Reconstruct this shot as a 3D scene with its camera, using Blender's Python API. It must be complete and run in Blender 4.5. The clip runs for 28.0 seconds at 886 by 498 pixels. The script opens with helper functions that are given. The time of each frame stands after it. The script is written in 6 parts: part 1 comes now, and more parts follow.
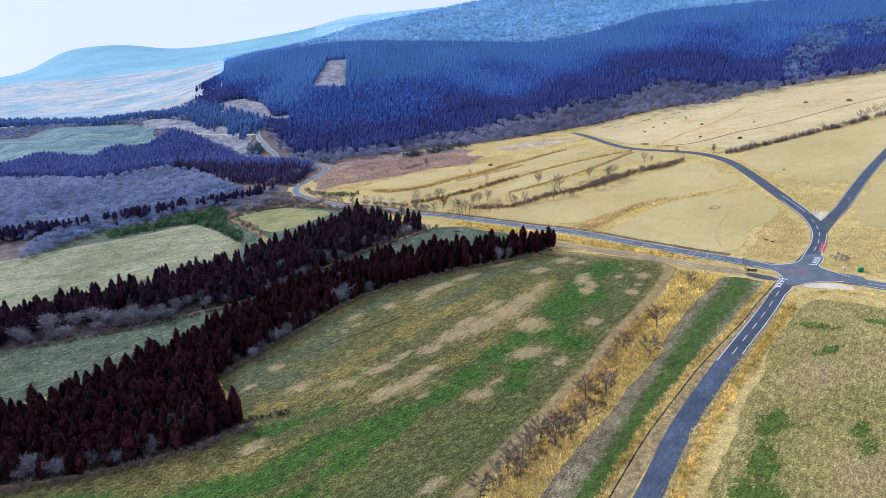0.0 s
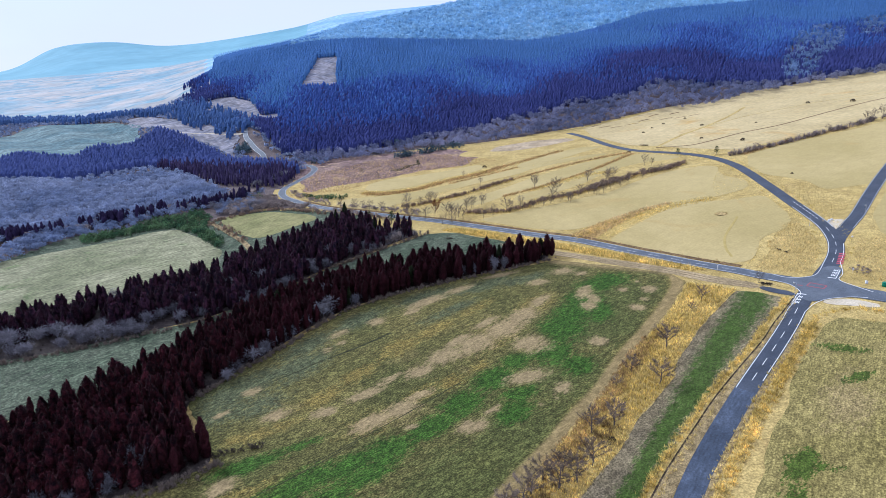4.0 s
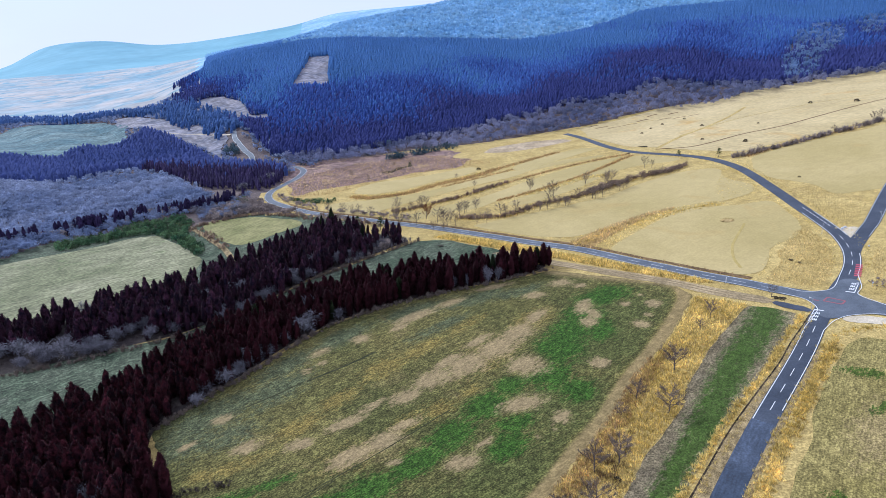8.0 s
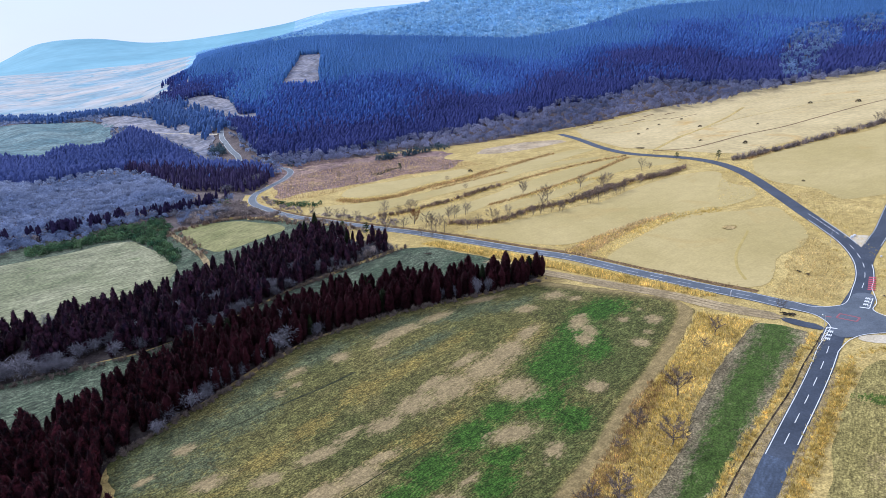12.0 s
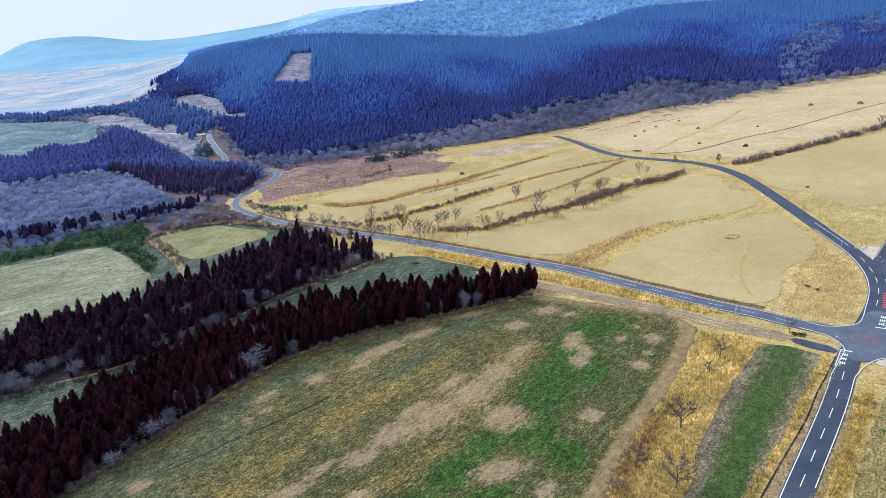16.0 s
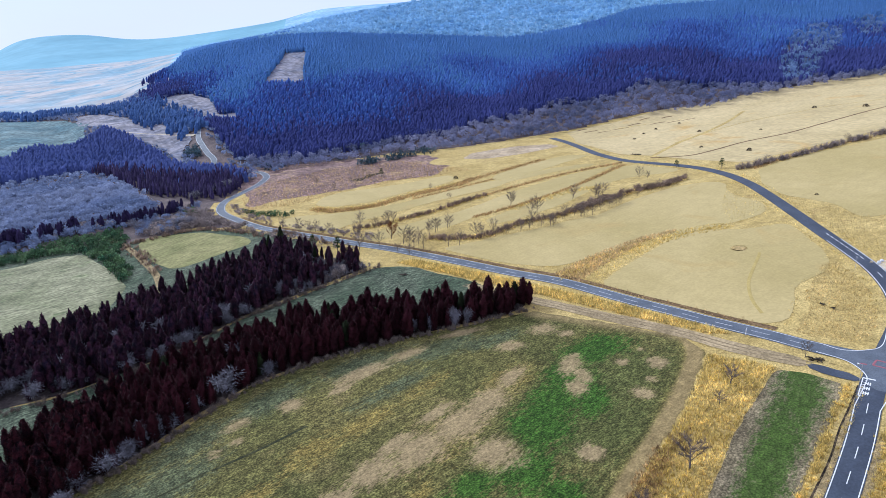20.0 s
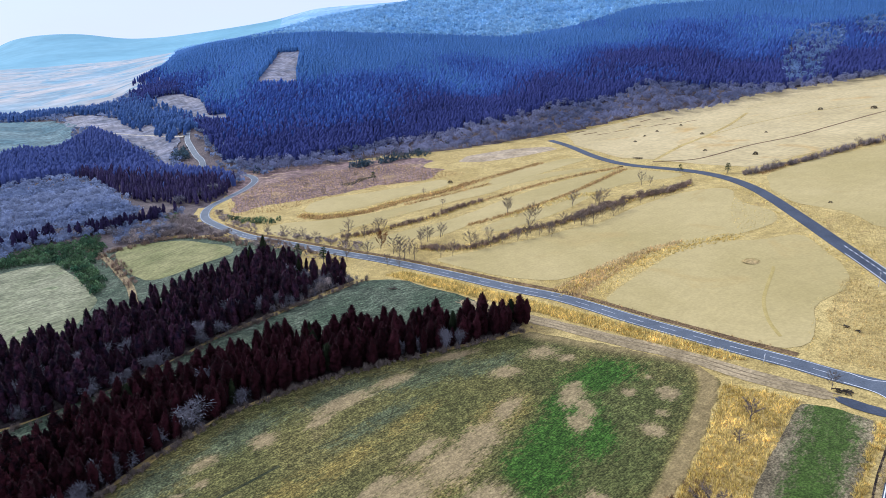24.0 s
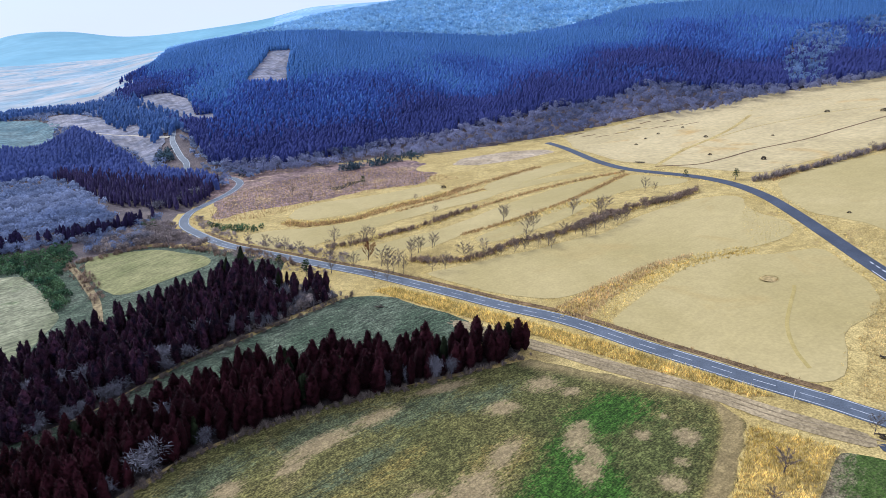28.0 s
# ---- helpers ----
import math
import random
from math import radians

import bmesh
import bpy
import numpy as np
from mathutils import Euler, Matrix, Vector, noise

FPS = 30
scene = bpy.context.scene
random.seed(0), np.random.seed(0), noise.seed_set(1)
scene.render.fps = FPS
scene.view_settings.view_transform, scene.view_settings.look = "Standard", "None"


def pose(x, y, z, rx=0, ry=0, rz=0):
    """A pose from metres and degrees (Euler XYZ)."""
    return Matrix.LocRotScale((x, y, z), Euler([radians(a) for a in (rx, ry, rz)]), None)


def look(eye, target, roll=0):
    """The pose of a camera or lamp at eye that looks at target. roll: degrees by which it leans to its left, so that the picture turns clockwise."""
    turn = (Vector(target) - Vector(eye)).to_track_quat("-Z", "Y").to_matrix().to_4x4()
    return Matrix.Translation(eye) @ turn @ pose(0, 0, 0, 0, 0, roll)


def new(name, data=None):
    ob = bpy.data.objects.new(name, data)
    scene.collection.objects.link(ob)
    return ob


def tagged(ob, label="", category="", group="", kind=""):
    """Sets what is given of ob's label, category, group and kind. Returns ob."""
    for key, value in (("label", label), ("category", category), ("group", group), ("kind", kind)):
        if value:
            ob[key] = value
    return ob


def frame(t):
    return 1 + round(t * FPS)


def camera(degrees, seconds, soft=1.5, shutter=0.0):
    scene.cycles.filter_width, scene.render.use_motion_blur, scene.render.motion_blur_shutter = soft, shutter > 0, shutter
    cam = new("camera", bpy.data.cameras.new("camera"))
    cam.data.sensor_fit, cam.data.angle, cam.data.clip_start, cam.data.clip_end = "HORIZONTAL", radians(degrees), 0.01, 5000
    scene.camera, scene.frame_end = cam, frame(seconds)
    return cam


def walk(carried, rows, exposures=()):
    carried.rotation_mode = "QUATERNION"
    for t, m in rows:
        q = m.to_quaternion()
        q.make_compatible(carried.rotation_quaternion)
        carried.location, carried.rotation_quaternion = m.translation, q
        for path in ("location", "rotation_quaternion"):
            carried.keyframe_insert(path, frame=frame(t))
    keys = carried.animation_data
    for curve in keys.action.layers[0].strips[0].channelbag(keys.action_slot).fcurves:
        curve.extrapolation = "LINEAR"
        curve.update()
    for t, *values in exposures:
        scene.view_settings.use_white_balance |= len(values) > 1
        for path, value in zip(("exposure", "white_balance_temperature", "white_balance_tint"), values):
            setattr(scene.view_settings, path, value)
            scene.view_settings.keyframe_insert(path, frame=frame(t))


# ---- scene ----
# ---------------------------------------------------------------- camera
cam = camera(71.95, 28.0, soft=0.8)
PATH = [
    (0, look((0.00, 0.00, 66.50), (0.00, 96.59, 40.62), 0.00)),
    (1, look((-0.06, 4.60, 66.47), (0.36, 101.16, 40.45), 0.09)),
    (2, look((0.05, 9.08, 66.44), (0.77, 105.62, 40.38), 0.14)),
    (3, look((0.30, 13.45, 66.41), (1.24, 109.99, 40.34), 0.17)),
    (4.5, look((0.91, 19.79, 66.38), (2.11, 116.33, 40.30), 0.19)),
    (6, look((1.75, 25.90, 66.35), (3.20, 122.43, 40.26), 0.18)),
    (7, look((2.43, 29.85, 66.35), (4.04, 126.37, 40.22), 0.18)),
    (8, look((3.17, 33.72, 66.35), (4.96, 130.22, 40.19), 0.19)),
    (9, look((3.96, 37.50, 66.36), (5.95, 133.99, 40.16), 0.21)),
    (10, look((4.81, 41.22, 66.39), (6.99, 137.68, 40.14), 0.23)),
    (11, look((5.68, 44.87, 66.43), (8.08, 141.32, 40.13), 0.27)),
    (12, look((6.58, 48.48, 66.48), (9.19, 144.91, 40.15), 0.32)),
    (13.5, look((7.95, 53.82, 66.58), (10.86, 150.24, 40.21), 0.41)),
    (15, look((9.31, 59.13, 66.71), (12.50, 155.53, 40.31), 0.51)),
    (16, look((10.21, 62.67, 66.80), (13.56, 159.06, 40.41), 0.58)),
    (17, look((11.08, 66.23, 66.91), (14.57, 162.62, 40.51), 0.64)),
    (18, look((11.93, 69.82, 67.02), (15.54, 166.21, 40.62), 0.69)),
    (19, look((12.76, 73.47, 67.13), (16.46, 169.85, 40.74), 0.73)),
    (20, look((13.54, 77.18, 67.25), (17.33, 173.56, 40.86), 0.76)),
    (21, look((14.29, 80.99, 67.37), (18.16, 177.37, 40.98), 0.79)),
    (22.5, look((15.33, 86.91, 67.54), (19.35, 183.28, 41.14), 0.81)),
    (24, look((16.28, 93.15, 67.68), (20.49, 189.51, 41.29), 0.84)),
    (25, look((16.85, 97.53, 67.77), (21.24, 193.88, 41.36), 0.87)),
    (26, look((17.37, 102.10, 67.83), (21.98, 198.44, 41.42), 0.91)),
    (27, look((17.86, 106.89, 67.87), (22.69, 203.22, 41.45), 0.98)),
    (28, look((18.30, 111.93, 67.88), (23.35, 208.24, 41.44), 1.06)),
]
walk(cam, PATH, exposures=[(0.0, 0.07, 4900, 9), (28.0, 0.07, 4900, 9)])

# ---------------------------------------------------------------- sky and sun
SUN_AZIMUTH, SUN_ELEVATION = radians(-48), radians(33)   # azimuth from +y towards +x
world = bpy.data.worlds.new("winter_sky")
scene.world = world
world.use_nodes = True
wn, wl = world.node_tree.nodes, world.node_tree.links
wn.clear()
w_out, w_bg = wn.new("ShaderNodeOutputWorld"), wn.new("ShaderNodeBackground")
w_sky = wn.new("ShaderNodeTexSky")
w_sky.sky_type, w_sky.sun_disc = "NISHITA", False
w_sky.sun_elevation, w_sky.sun_rotation = SUN_ELEVATION, SUN_AZIMUTH
w_sky.air_density, w_sky.dust_density, w_sky.ozone_density = 1.0, 0.8, 3.0
w_co, w_map = wn.new("ShaderNodeTexCoord"), wn.new("ShaderNodeMapping")
w_map.inputs["Scale"].default_value = (1.0, 1.0, 3.2)
w_noise = wn.new("ShaderNodeTexNoise")
w_noise.inputs["Scale"].default_value, w_noise.inputs["Detail"].default_value = 2.2, 7
w_ramp = wn.new("ShaderNodeMapRange")
w_ramp.inputs["From Min"].default_value, w_ramp.inputs["From Max"].default_value = 0.36, 0.62
w_ramp.inputs["To Min"].default_value, w_ramp.inputs["To Max"].default_value = 0.86, 1.0
w_mix = wn.new("ShaderNodeMix")
w_mix.data_type = "RGBA"
w_mix.inputs["B"].default_value = (8.1, 7.4, 8.05, 1)       # thin bright cloud
wl.new(w_co.outputs["Generated"], w_map.inputs["Vector"])
wl.new(w_map.outputs["Vector"], w_noise.inputs["Vector"])
wl.new(w_noise.outputs["Fac"], w_ramp.inputs["Value"])
wl.new(w_ramp.outputs["Result"], w_mix.inputs["Factor"])
wl.new(w_sky.outputs["Color"], w_mix.inputs["A"])
wl.new(w_mix.outputs["Result"], w_bg.inputs["Color"])
wl.new(w_bg.outputs["Background"], w_out.inputs["Surface"])
w_bg.inputs["Strength"].default_value = 0.108

sun_data = bpy.data.lights.new("sun", "SUN")
sun_data.energy, sun_data.angle, sun_data.color = 3.3, radians(16), (1.0, 0.90, 0.74)
sun = new("sun", sun_data)
_d = Vector((math.sin(SUN_AZIMUTH) * math.cos(SUN_ELEVATION), math.cos(SUN_AZIMUTH) * math.cos(SUN_ELEVATION), math.sin(SUN_ELEVATION)))
sun.matrix_world = look(_d * 100, (0, 0, 0))

# ---------------------------------------------------------------- terrain
# Guide lines of the relief, as (x / y, y, z): the foot of the mountain, its wooded shoulder,
# the upper slopes and the last range.
FOOT = [(-1.2, 520), (-0.73, 560), (-0.59, 640), (-0.45, 660), (-0.33, 650), (-0.2, 610), (-0.13, 620),
        (-0.02, 633), (0.09, 650), (0.23, 620), (0.375, 610), (0.55, 640), (0.7, 650), (1.2, 650)]
SHOULDER = [(-1.2, 1100, -60), (-0.855, 1100, -42), (-0.712, 1100, -9), (-0.565, 1100, 6), (-0.491, 1100, 20),
            (-0.417, 1120, 40), (-0.369, 1180, 70), (-0.304, 1180, 106), (-0.25, 1180, 118), (-0.197, 1180, 133),
            (-0.118, 1180, 138), (-0.03, 1180, 136), (0.058, 1180, 134), (0.146, 1180, 132), (0.189, 1180, 141),
            (0.233, 1180, 151), (0.275, 1180, 166), (0.326, 1180, 187), (0.446, 1180, 199), (0.574, 1180, 214),
            (1.2, 1180, 250)]
UPPER = [(-1.2, 2100, 20), (-0.838, 2100, 38), (-0.701, 2100, 69), (-0.565, 2100, 87), (-0.43, 2100, 116),
         (-0.358, 2100, 141), (-0.295, 2050, 164), (-0.232, 1950, 178), (-0.17, 1900, 205), (-0.143, 1900, 225),
         (-0.073, 1900, 250), (-0.021, 1900, 267), (0.014, 1900, 283), (0.066, 1900, 300), (0.143, 1900, 326),
         (0.37, 1900, 346), (1.2, 1900, 390)]
RANGE = [(-1.2, 3300, 60), (-0.835, 3300, 71), (-0.699, 3300, 105), (-0.643, 3300, 145), (-0.609, 3300, 217),
         (-0.576, 3300, 251), (-0.514, 3300, 270), (-0.47, 3300, 265), (-0.435, 3300, 248), (-0.382, 3300, 256),
         (-0.32, 3300, 284), (-0.249, 3300, 322), (-0.196, 3300, 355), (-0.16, 3300, 398), (-0.125, 3300, 414),
         (-0.021, 3300, 444), (0.057, 3300, 476), (0.186, 3300, 511), (1.2, 3300, 580)]


def guide(rows, a, column):
    """A guide line's y or z at the bearing a, a little rounded."""
    table = np.array(rows, float)
    total = 0
    for d in (-0.022, -0.011, 0.0, 0.011, 0.022):
        total = total + np.interp(a + d, table[:, 0], table[:, column])
    return total / 5


def valley(x, y):
    """The tilted, slightly domed plateau of the fields."""
    u, v = x / 140, y / 140 - 2
    return -10.25 + 17.75 * u + 10.96 * v + 2.11 * u * u - 1.08 * u * v - 1.78 * v * v


def height(x, y):
    """The ground's height at x, y (numbers or arrays)."""
    x, y = np.asarray(x, float), np.asarray(y, float)
    a = np.clip(x / np.maximum(y, 60.0), -1.2, 1.2)
    yf = guide(FOOT, a, 1)
    near = valley(x, np.maximum(np.minimum(y, yf), -350.0))
    zf = valley(np.clip(a * yf, -700, 700), yf)
    y1, z1 = guide(SHOULDER, a, 1), guide(SHOULDER, a, 2)
    y2, z2 = guide(UPPER, a, 1), guide(UPPER, a, 2)
    y3, z3 = guide(RANGE, a, 1), guide(RANGE, a, 2)
    s1 = np.clip((y - yf) / (y1 - yf), 0, 1)
    s2 = np.clip((y - y1) / (y2 - y1), 0, 1)
    s3 = np.clip((y - y2) / (y3 - y2), 0, 1)
    s4 = np.clip((y - y3) / 1200, 0, 1)
    slope = zf + (z1 - zf) * s1 ** 1.12 + (z2 - z1) * s2 + (z3 - z2) * s3 ** 1.6 - 260 * s4
    folds = np.sin(a * 41 + y * 0.004) * np.sin(y * 0.011 + a * 9) * 5 * np.clip(s1 * 4, 0, 1) * np.clip((1 - s1) * 5, 0, 1)
    return np.where(y > yf, slope + folds, near)

# ---------------------------------------------------------------- materials
def surface(name, dark, light, big=0.03, small=1.5, rough=0.9, bump=0.4, spread=0.25, third=None, third_at=0.6,
            per_object=0.0, per_island=0.0, stretch=(1, 1, 1), metal=0.0, spec=0.12, streak=None, translucent=0.0, tone=0.0):
    """A rough natural surface: two colours over large patches, finer grain in value, bump of the grain."""
    m = bpy.data.materials.new(name)
    m.use_nodes = True
    n, l = m.node_tree.nodes, m.node_tree.links
    bsdf = n["Principled BSDF"]
    co, mp = n.new("ShaderNodeTexCoord"), n.new("ShaderNodeMapping")
    mp.inputs["Scale"].default_value = stretch
    l.new(co.outputs["Object"], mp.inputs["Vector"])

    def noise_at(scale, detail=5, dist=0.0):
        t = n.new("ShaderNodeTexNoise")
        t.inputs["Scale"].default_value, t.inputs["Detail"].default_value, t.inputs["Distortion"].default_value = scale, detail, dist
        l.new(mp.outputs["Vector"], t.inputs["Vector"])
        return t.outputs["Fac"]

    def remap(value, a, b, c, d):
        r = n.new("ShaderNodeMapRange")
        for key, v in zip(("From Min", "From Max", "To Min", "To Max"), (a, b, c, d)):
            r.inputs[key].default_value = v
        l.new(value, r.inputs["Value"])
        return r.outputs["Result"]

    def mix(fac, a, b, blend="MIX"):
        x = n.new("ShaderNodeMix")
        x.data_type, x.blend_type = "RGBA", blend
        for key, v in (("Factor", fac), ("A", a), ("B", b)):
            s = x.inputs[key]
            if isinstance(v, tuple):
                s.default_value = (*v, 1)
            elif isinstance(v, float):
                s.default_value = v
            else:
                l.new(v, s)
        return x.outputs["Result"]

    col = mix(remap(noise_at(big, 6, 0.6), 0.36, 0.64, 0, 1), dark, light)
    if third:
        col = mix(remap(noise_at(big * 2.7, 6, 1.0), third_at, third_at + 0.14, 0, 1), col, third)
    fine = noise_at(small, 4)
    mid = noise_at(small * 0.18, 4)
    value = n.new("ShaderNodeHueSaturation")
    l.new(col, value.inputs["Color"])
    add = n.new("ShaderNodeMath")
    add.operation = "MULTIPLY"
    l.new(remap(fine, 0.34, 0.66, 1 - spread, 1 + spread), add.inputs[0])
    l.new(remap(mid, 0.3, 0.7, 1 - spread * 0.6, 1 + spread * 0.6), add.inputs[1])
    last = add.outputs[0]
    if tone:
        at, mul = n.new("ShaderNodeAttribute"), n.new("ShaderNodeMath")
        at.attribute_name, mul.operation = "tone", "MULTIPLY"
        l.new(last, mul.inputs[0])
        l.new(remap(at.outputs["Fac"], 0, 1, 1 - tone, 1 + tone), mul.inputs[1])
        last = mul.outputs[0]
    if streak:
        turn, across, amount = streak
        sm, st, mul = n.new("ShaderNodeMapping"), n.new("ShaderNodeTexNoise"), n.new("ShaderNodeMath")
        sm.vector_type = "TEXTURE"
        sm.inputs["Rotation"].default_value = (0, 0, radians(turn))
        sm.inputs["Scale"].default_value = (across * 14, across, across)
        st.inputs["Scale"].default_value, st.inputs["Detail"].default_value, mul.operation = 1.0, 4, "MULTIPLY"
        l.new(co.outputs["Object"], sm.inputs["Vector"])
        l.new(sm.outputs["Vector"], st.inputs["Vector"])
        l.new(last, mul.inputs[0])
        l.new(remap(st.outputs["Fac"], 0.3, 0.7, 1 - amount, 1 + amount), mul.inputs[1])
        last = mul.outputs[0]
    for amount, node, socket in ((per_object, "ShaderNodeObjectInfo", "Random"), (per_island, "ShaderNodeNewGeometry", "Random Per Island")):
        if amount:
            info, mul = n.new(node), n.new("ShaderNodeMath")
            mul.operation = "MULTIPLY"
            l.new(last, mul.inputs[0])
            l.new(remap(info.outputs[socket], 0, 1, 1 - amount, 1 + amount), mul.inputs[1])
            last = mul.outputs[0]
    l.new(last, value.inputs["Value"])
    l.new(value.outputs["Color"], bsdf.inputs["Base Color"])
    bsdf.inputs["Roughness"].default_value, bsdf.inputs["Metallic"].default_value = rough, metal
    bsdf.inputs["Specular IOR Level"].default_value = spec
    if bump:
        b = n.new("ShaderNodeBump")
        b.inputs["Strength"].default_value, b.inputs["Distance"].default_value = bump, 0.25 / max(small, 0.3)
        l.new(fine, b.inputs["Height"])
        l.new(b.outputs["Normal"], bsdf.inputs["Normal"])
    if translucent:
        tr, ms, out = n.new("ShaderNodeBsdfTranslucent"), n.new("ShaderNodeMixShader"), n["Material Output"]
        l.new(value.outputs["Color"], tr.inputs["Color"])
        ms.inputs["Fac"].default_value = translucent
        l.new(bsdf.outputs["BSDF"], ms.inputs[1])
        l.new(tr.outputs["BSDF"], ms.inputs[2])
        l.new(ms.outputs["Shader"], out.inputs["Surface"])
    return m


def blended(m, attribute, colour, grain=1.2, turn=37, seam=(0.35, 0.51), rough=1.0):
    """Lets a spot mask of the mesh (worn soil, lush grass) tint the material."""
    n, l = m.node_tree.nodes, m.node_tree.links
    bsdf = n["Principled BSDF"]
    src = bsdf.inputs["Base Color"].links[0].from_socket
    at = n.new("ShaderNodeAttribute")
    at.attribute_name = attribute
    co = n.new("ShaderNodeTexCoord")
    total = at.outputs["Fac"]
    mp = n.new("ShaderNodeMapping")
    mp.vector_type = "TEXTURE"
    mp.inputs["Rotation"].default_value, mp.inputs["Scale"].default_value = (0, 0, radians(turn)), (2.4, 1, 1)
    l.new(co.outputs["Object"], mp.inputs["Vector"])
    for scale, detail, amount in ((0.2, 6, 0.55), (0.9, 8, 0.8), (2.6, 5, 0.95)):
        t, c, s = n.new("ShaderNodeTexNoise"), n.new("ShaderNodeMath"), n.new("ShaderNodeMath")
        t.inputs["Scale"].default_value, t.inputs["Detail"].default_value = scale, detail
        l.new(mp.outputs["Vector"], t.inputs["Vector"])
        c.operation, c.inputs[1].default_value, c.inputs[2].default_value = "MULTIPLY_ADD", amount * rough, -0.5 * amount * rough
        l.new(t.outputs["Fac"], c.inputs[0])
        s.operation = "ADD"
        l.new(total, s.inputs[0])
        l.new(c.outputs[0], s.inputs[1])
        total = s.outputs[0]
    r = n.new("ShaderNodeMapRange")
    r.interpolation_type = "SMOOTHSTEP"
    r.inputs["From Min"].default_value, r.inputs["From Max"].default_value = seam
    r.inputs["To Max"].default_value = 0.9
    l.new(total, r.inputs["Value"])
    t2 = n.new("ShaderNodeTexNoise")
    t2.inputs["Scale"].default_value, t2.inputs["Detail"].default_value = grain, 6
    l.new(co.outputs["Object"], t2.inputs["Vector"])
    hv, r2 = n.new("ShaderNodeHueSaturation"), n.new("ShaderNodeMapRange")
    hv.inputs["Color"].default_value = (*colour, 1)
    r2.inputs["From Min"].default_value, r2.inputs["From Max"].default_value = 0.25, 0.75
    r2.inputs["To Min"].default_value, r2.inputs["To Max"].default_value = 0.7, 1.3
    l.new(t2.outputs["Fac"], r2.inputs["Value"])
    l.new(r2.outputs["Result"], hv.inputs["Value"])
    x = n.new("ShaderNodeMix")
    x.data_type = "RGBA"
    l.new(r.outputs["Result"], x.inputs["Factor"])
    l.new(src, x.inputs["A"])
    l.new(hv.outputs["Color"], x.inputs["B"])
    l.new(x.outputs["Result"], bsdf.inputs["Base Color"])
    return m


def grained(m, scale=1.1, amount=0.45, turn=37, across=0.5, streak=0.25):
    """Coarse tufty grain and drill lines over all of a field's colours."""
    n, l = m.node_tree.nodes, m.node_tree.links
    bsdf = n["Principled BSDF"]
    src = bsdf.inputs["Base Color"].links[0].from_socket
    co, hv, last = n.new("ShaderNodeTexCoord"), n.new("ShaderNodeHueSaturation"), None
    for size, angle, k, detail in (((1 / scale,) * 3, 0, amount, 3), ((across * 12, across, across), turn, streak, 3), ((2.4, 1.4, 1.4), turn, amount * 0.5, 5)):
        mp, t, r = n.new("ShaderNodeMapping"), n.new("ShaderNodeTexNoise"), n.new("ShaderNodeMapRange")
        mp.vector_type = "TEXTURE"
        mp.inputs["Rotation"].default_value, mp.inputs["Scale"].default_value = (0, 0, radians(angle)), size
        t.inputs["Scale"].default_value, t.inputs["Detail"].default_value = 1.0, detail
        l.new(co.outputs["Object"], mp.inputs["Vector"])
        l.new(mp.outputs["Vector"], t.inputs["Vector"])
        for key, v in zip(("From Min", "From Max", "To Min", "To Max"), (0.4, 0.6, 1 - k, 1 + k)):
            r.inputs[key].default_value = v
        l.new(t.outputs["Fac"], r.inputs["Value"])
        if last is None:
            last = r.outputs["Result"]
        else:
            mul = n.new("ShaderNodeMath")
            mul.operation = "MULTIPLY"
            l.new(last, mul.inputs[0])
            l.new(r.outputs["Result"], mul.inputs[1])
            last = mul.outputs[0]
    l.new(src, hv.inputs["Color"])
    l.new(last, hv.inputs["Value"])
    l.new(hv.outputs["Color"], bsdf.inputs["Base Color"])
    return m


def plain(name, colour, rough=0.6, metal=0.0):
    return surface(name, tuple(c * 0.88 for c in colour), colour, big=1.2, small=14, rough=rough, bump=0.1, spread=0.1, metal=metal)


M_GOLD = surface("dry_golden_grass", (0.39, 0.285, 0.090), (0.50, 0.375, 0.132), big=0.05, small=2.2, bump=0.9, spread=0.35, third=(0.335, 0.238, 0.085))
M_PASTURE = surface("winter_pasture", (0.398, 0.312, 0.118), (0.480, 0.376, 0.158), big=0.014, small=1.1, bump=0.2, spread=0.07, third=(0.428, 0.318, 0.118), streak=(35, 1.1, 0.03))
M_UPLAND = surface("bleached_upland_grass", (0.46, 0.36, 0.165), (0.545, 0.43, 0.21), big=0.01, small=0.35, bump=0.3, spread=0.12, third=(0.49, 0.335, 0.12), streak=(20, 1.4, 0.06))
M_MEADOW = surface("patchy_green_meadow", (0.080, 0.079, 0.022), (0.128, 0.110, 0.032), big=0.03, small=1.6, bump=0.9, spread=0.3, third=(0.150, 0.122, 0.042))
for layer, tint in (("grey", (0.078, 0.088, 0.042)), ("buff", (0.198, 0.148, 0.036)), ("olive", (0.076, 0.082, 0.022)), ("lush", (0.037, 0.083, 0.009))):
    M_MEADOW = blended(M_MEADOW, layer, tint, seam=(0.24, 0.66))
M_MEADOW = grained(M_MEADOW, 2.2, 0.32, 37, 0.30, 0.26)
M_MEADOW = blended(M_MEADOW, "tan", (0.262, 0.192, 0.080), grain=0.5, seam=(0.15, 0.85), rough=0.25)
M_MEADOW = grained(blended(M_MEADOW, "worn", (0.300, 0.222, 0.106), seam=(0.25, 0.68)), 2.2, 0.16, 37, 0.5, 0.1)
M_STUBBLE = surface("stubble_field", (0.205, 0.168, 0.050), (0.285, 0.230, 0.078), big=0.05, small=2.0, bump=0.7, spread=0.3, streak=(52, 0.6, 0.2))
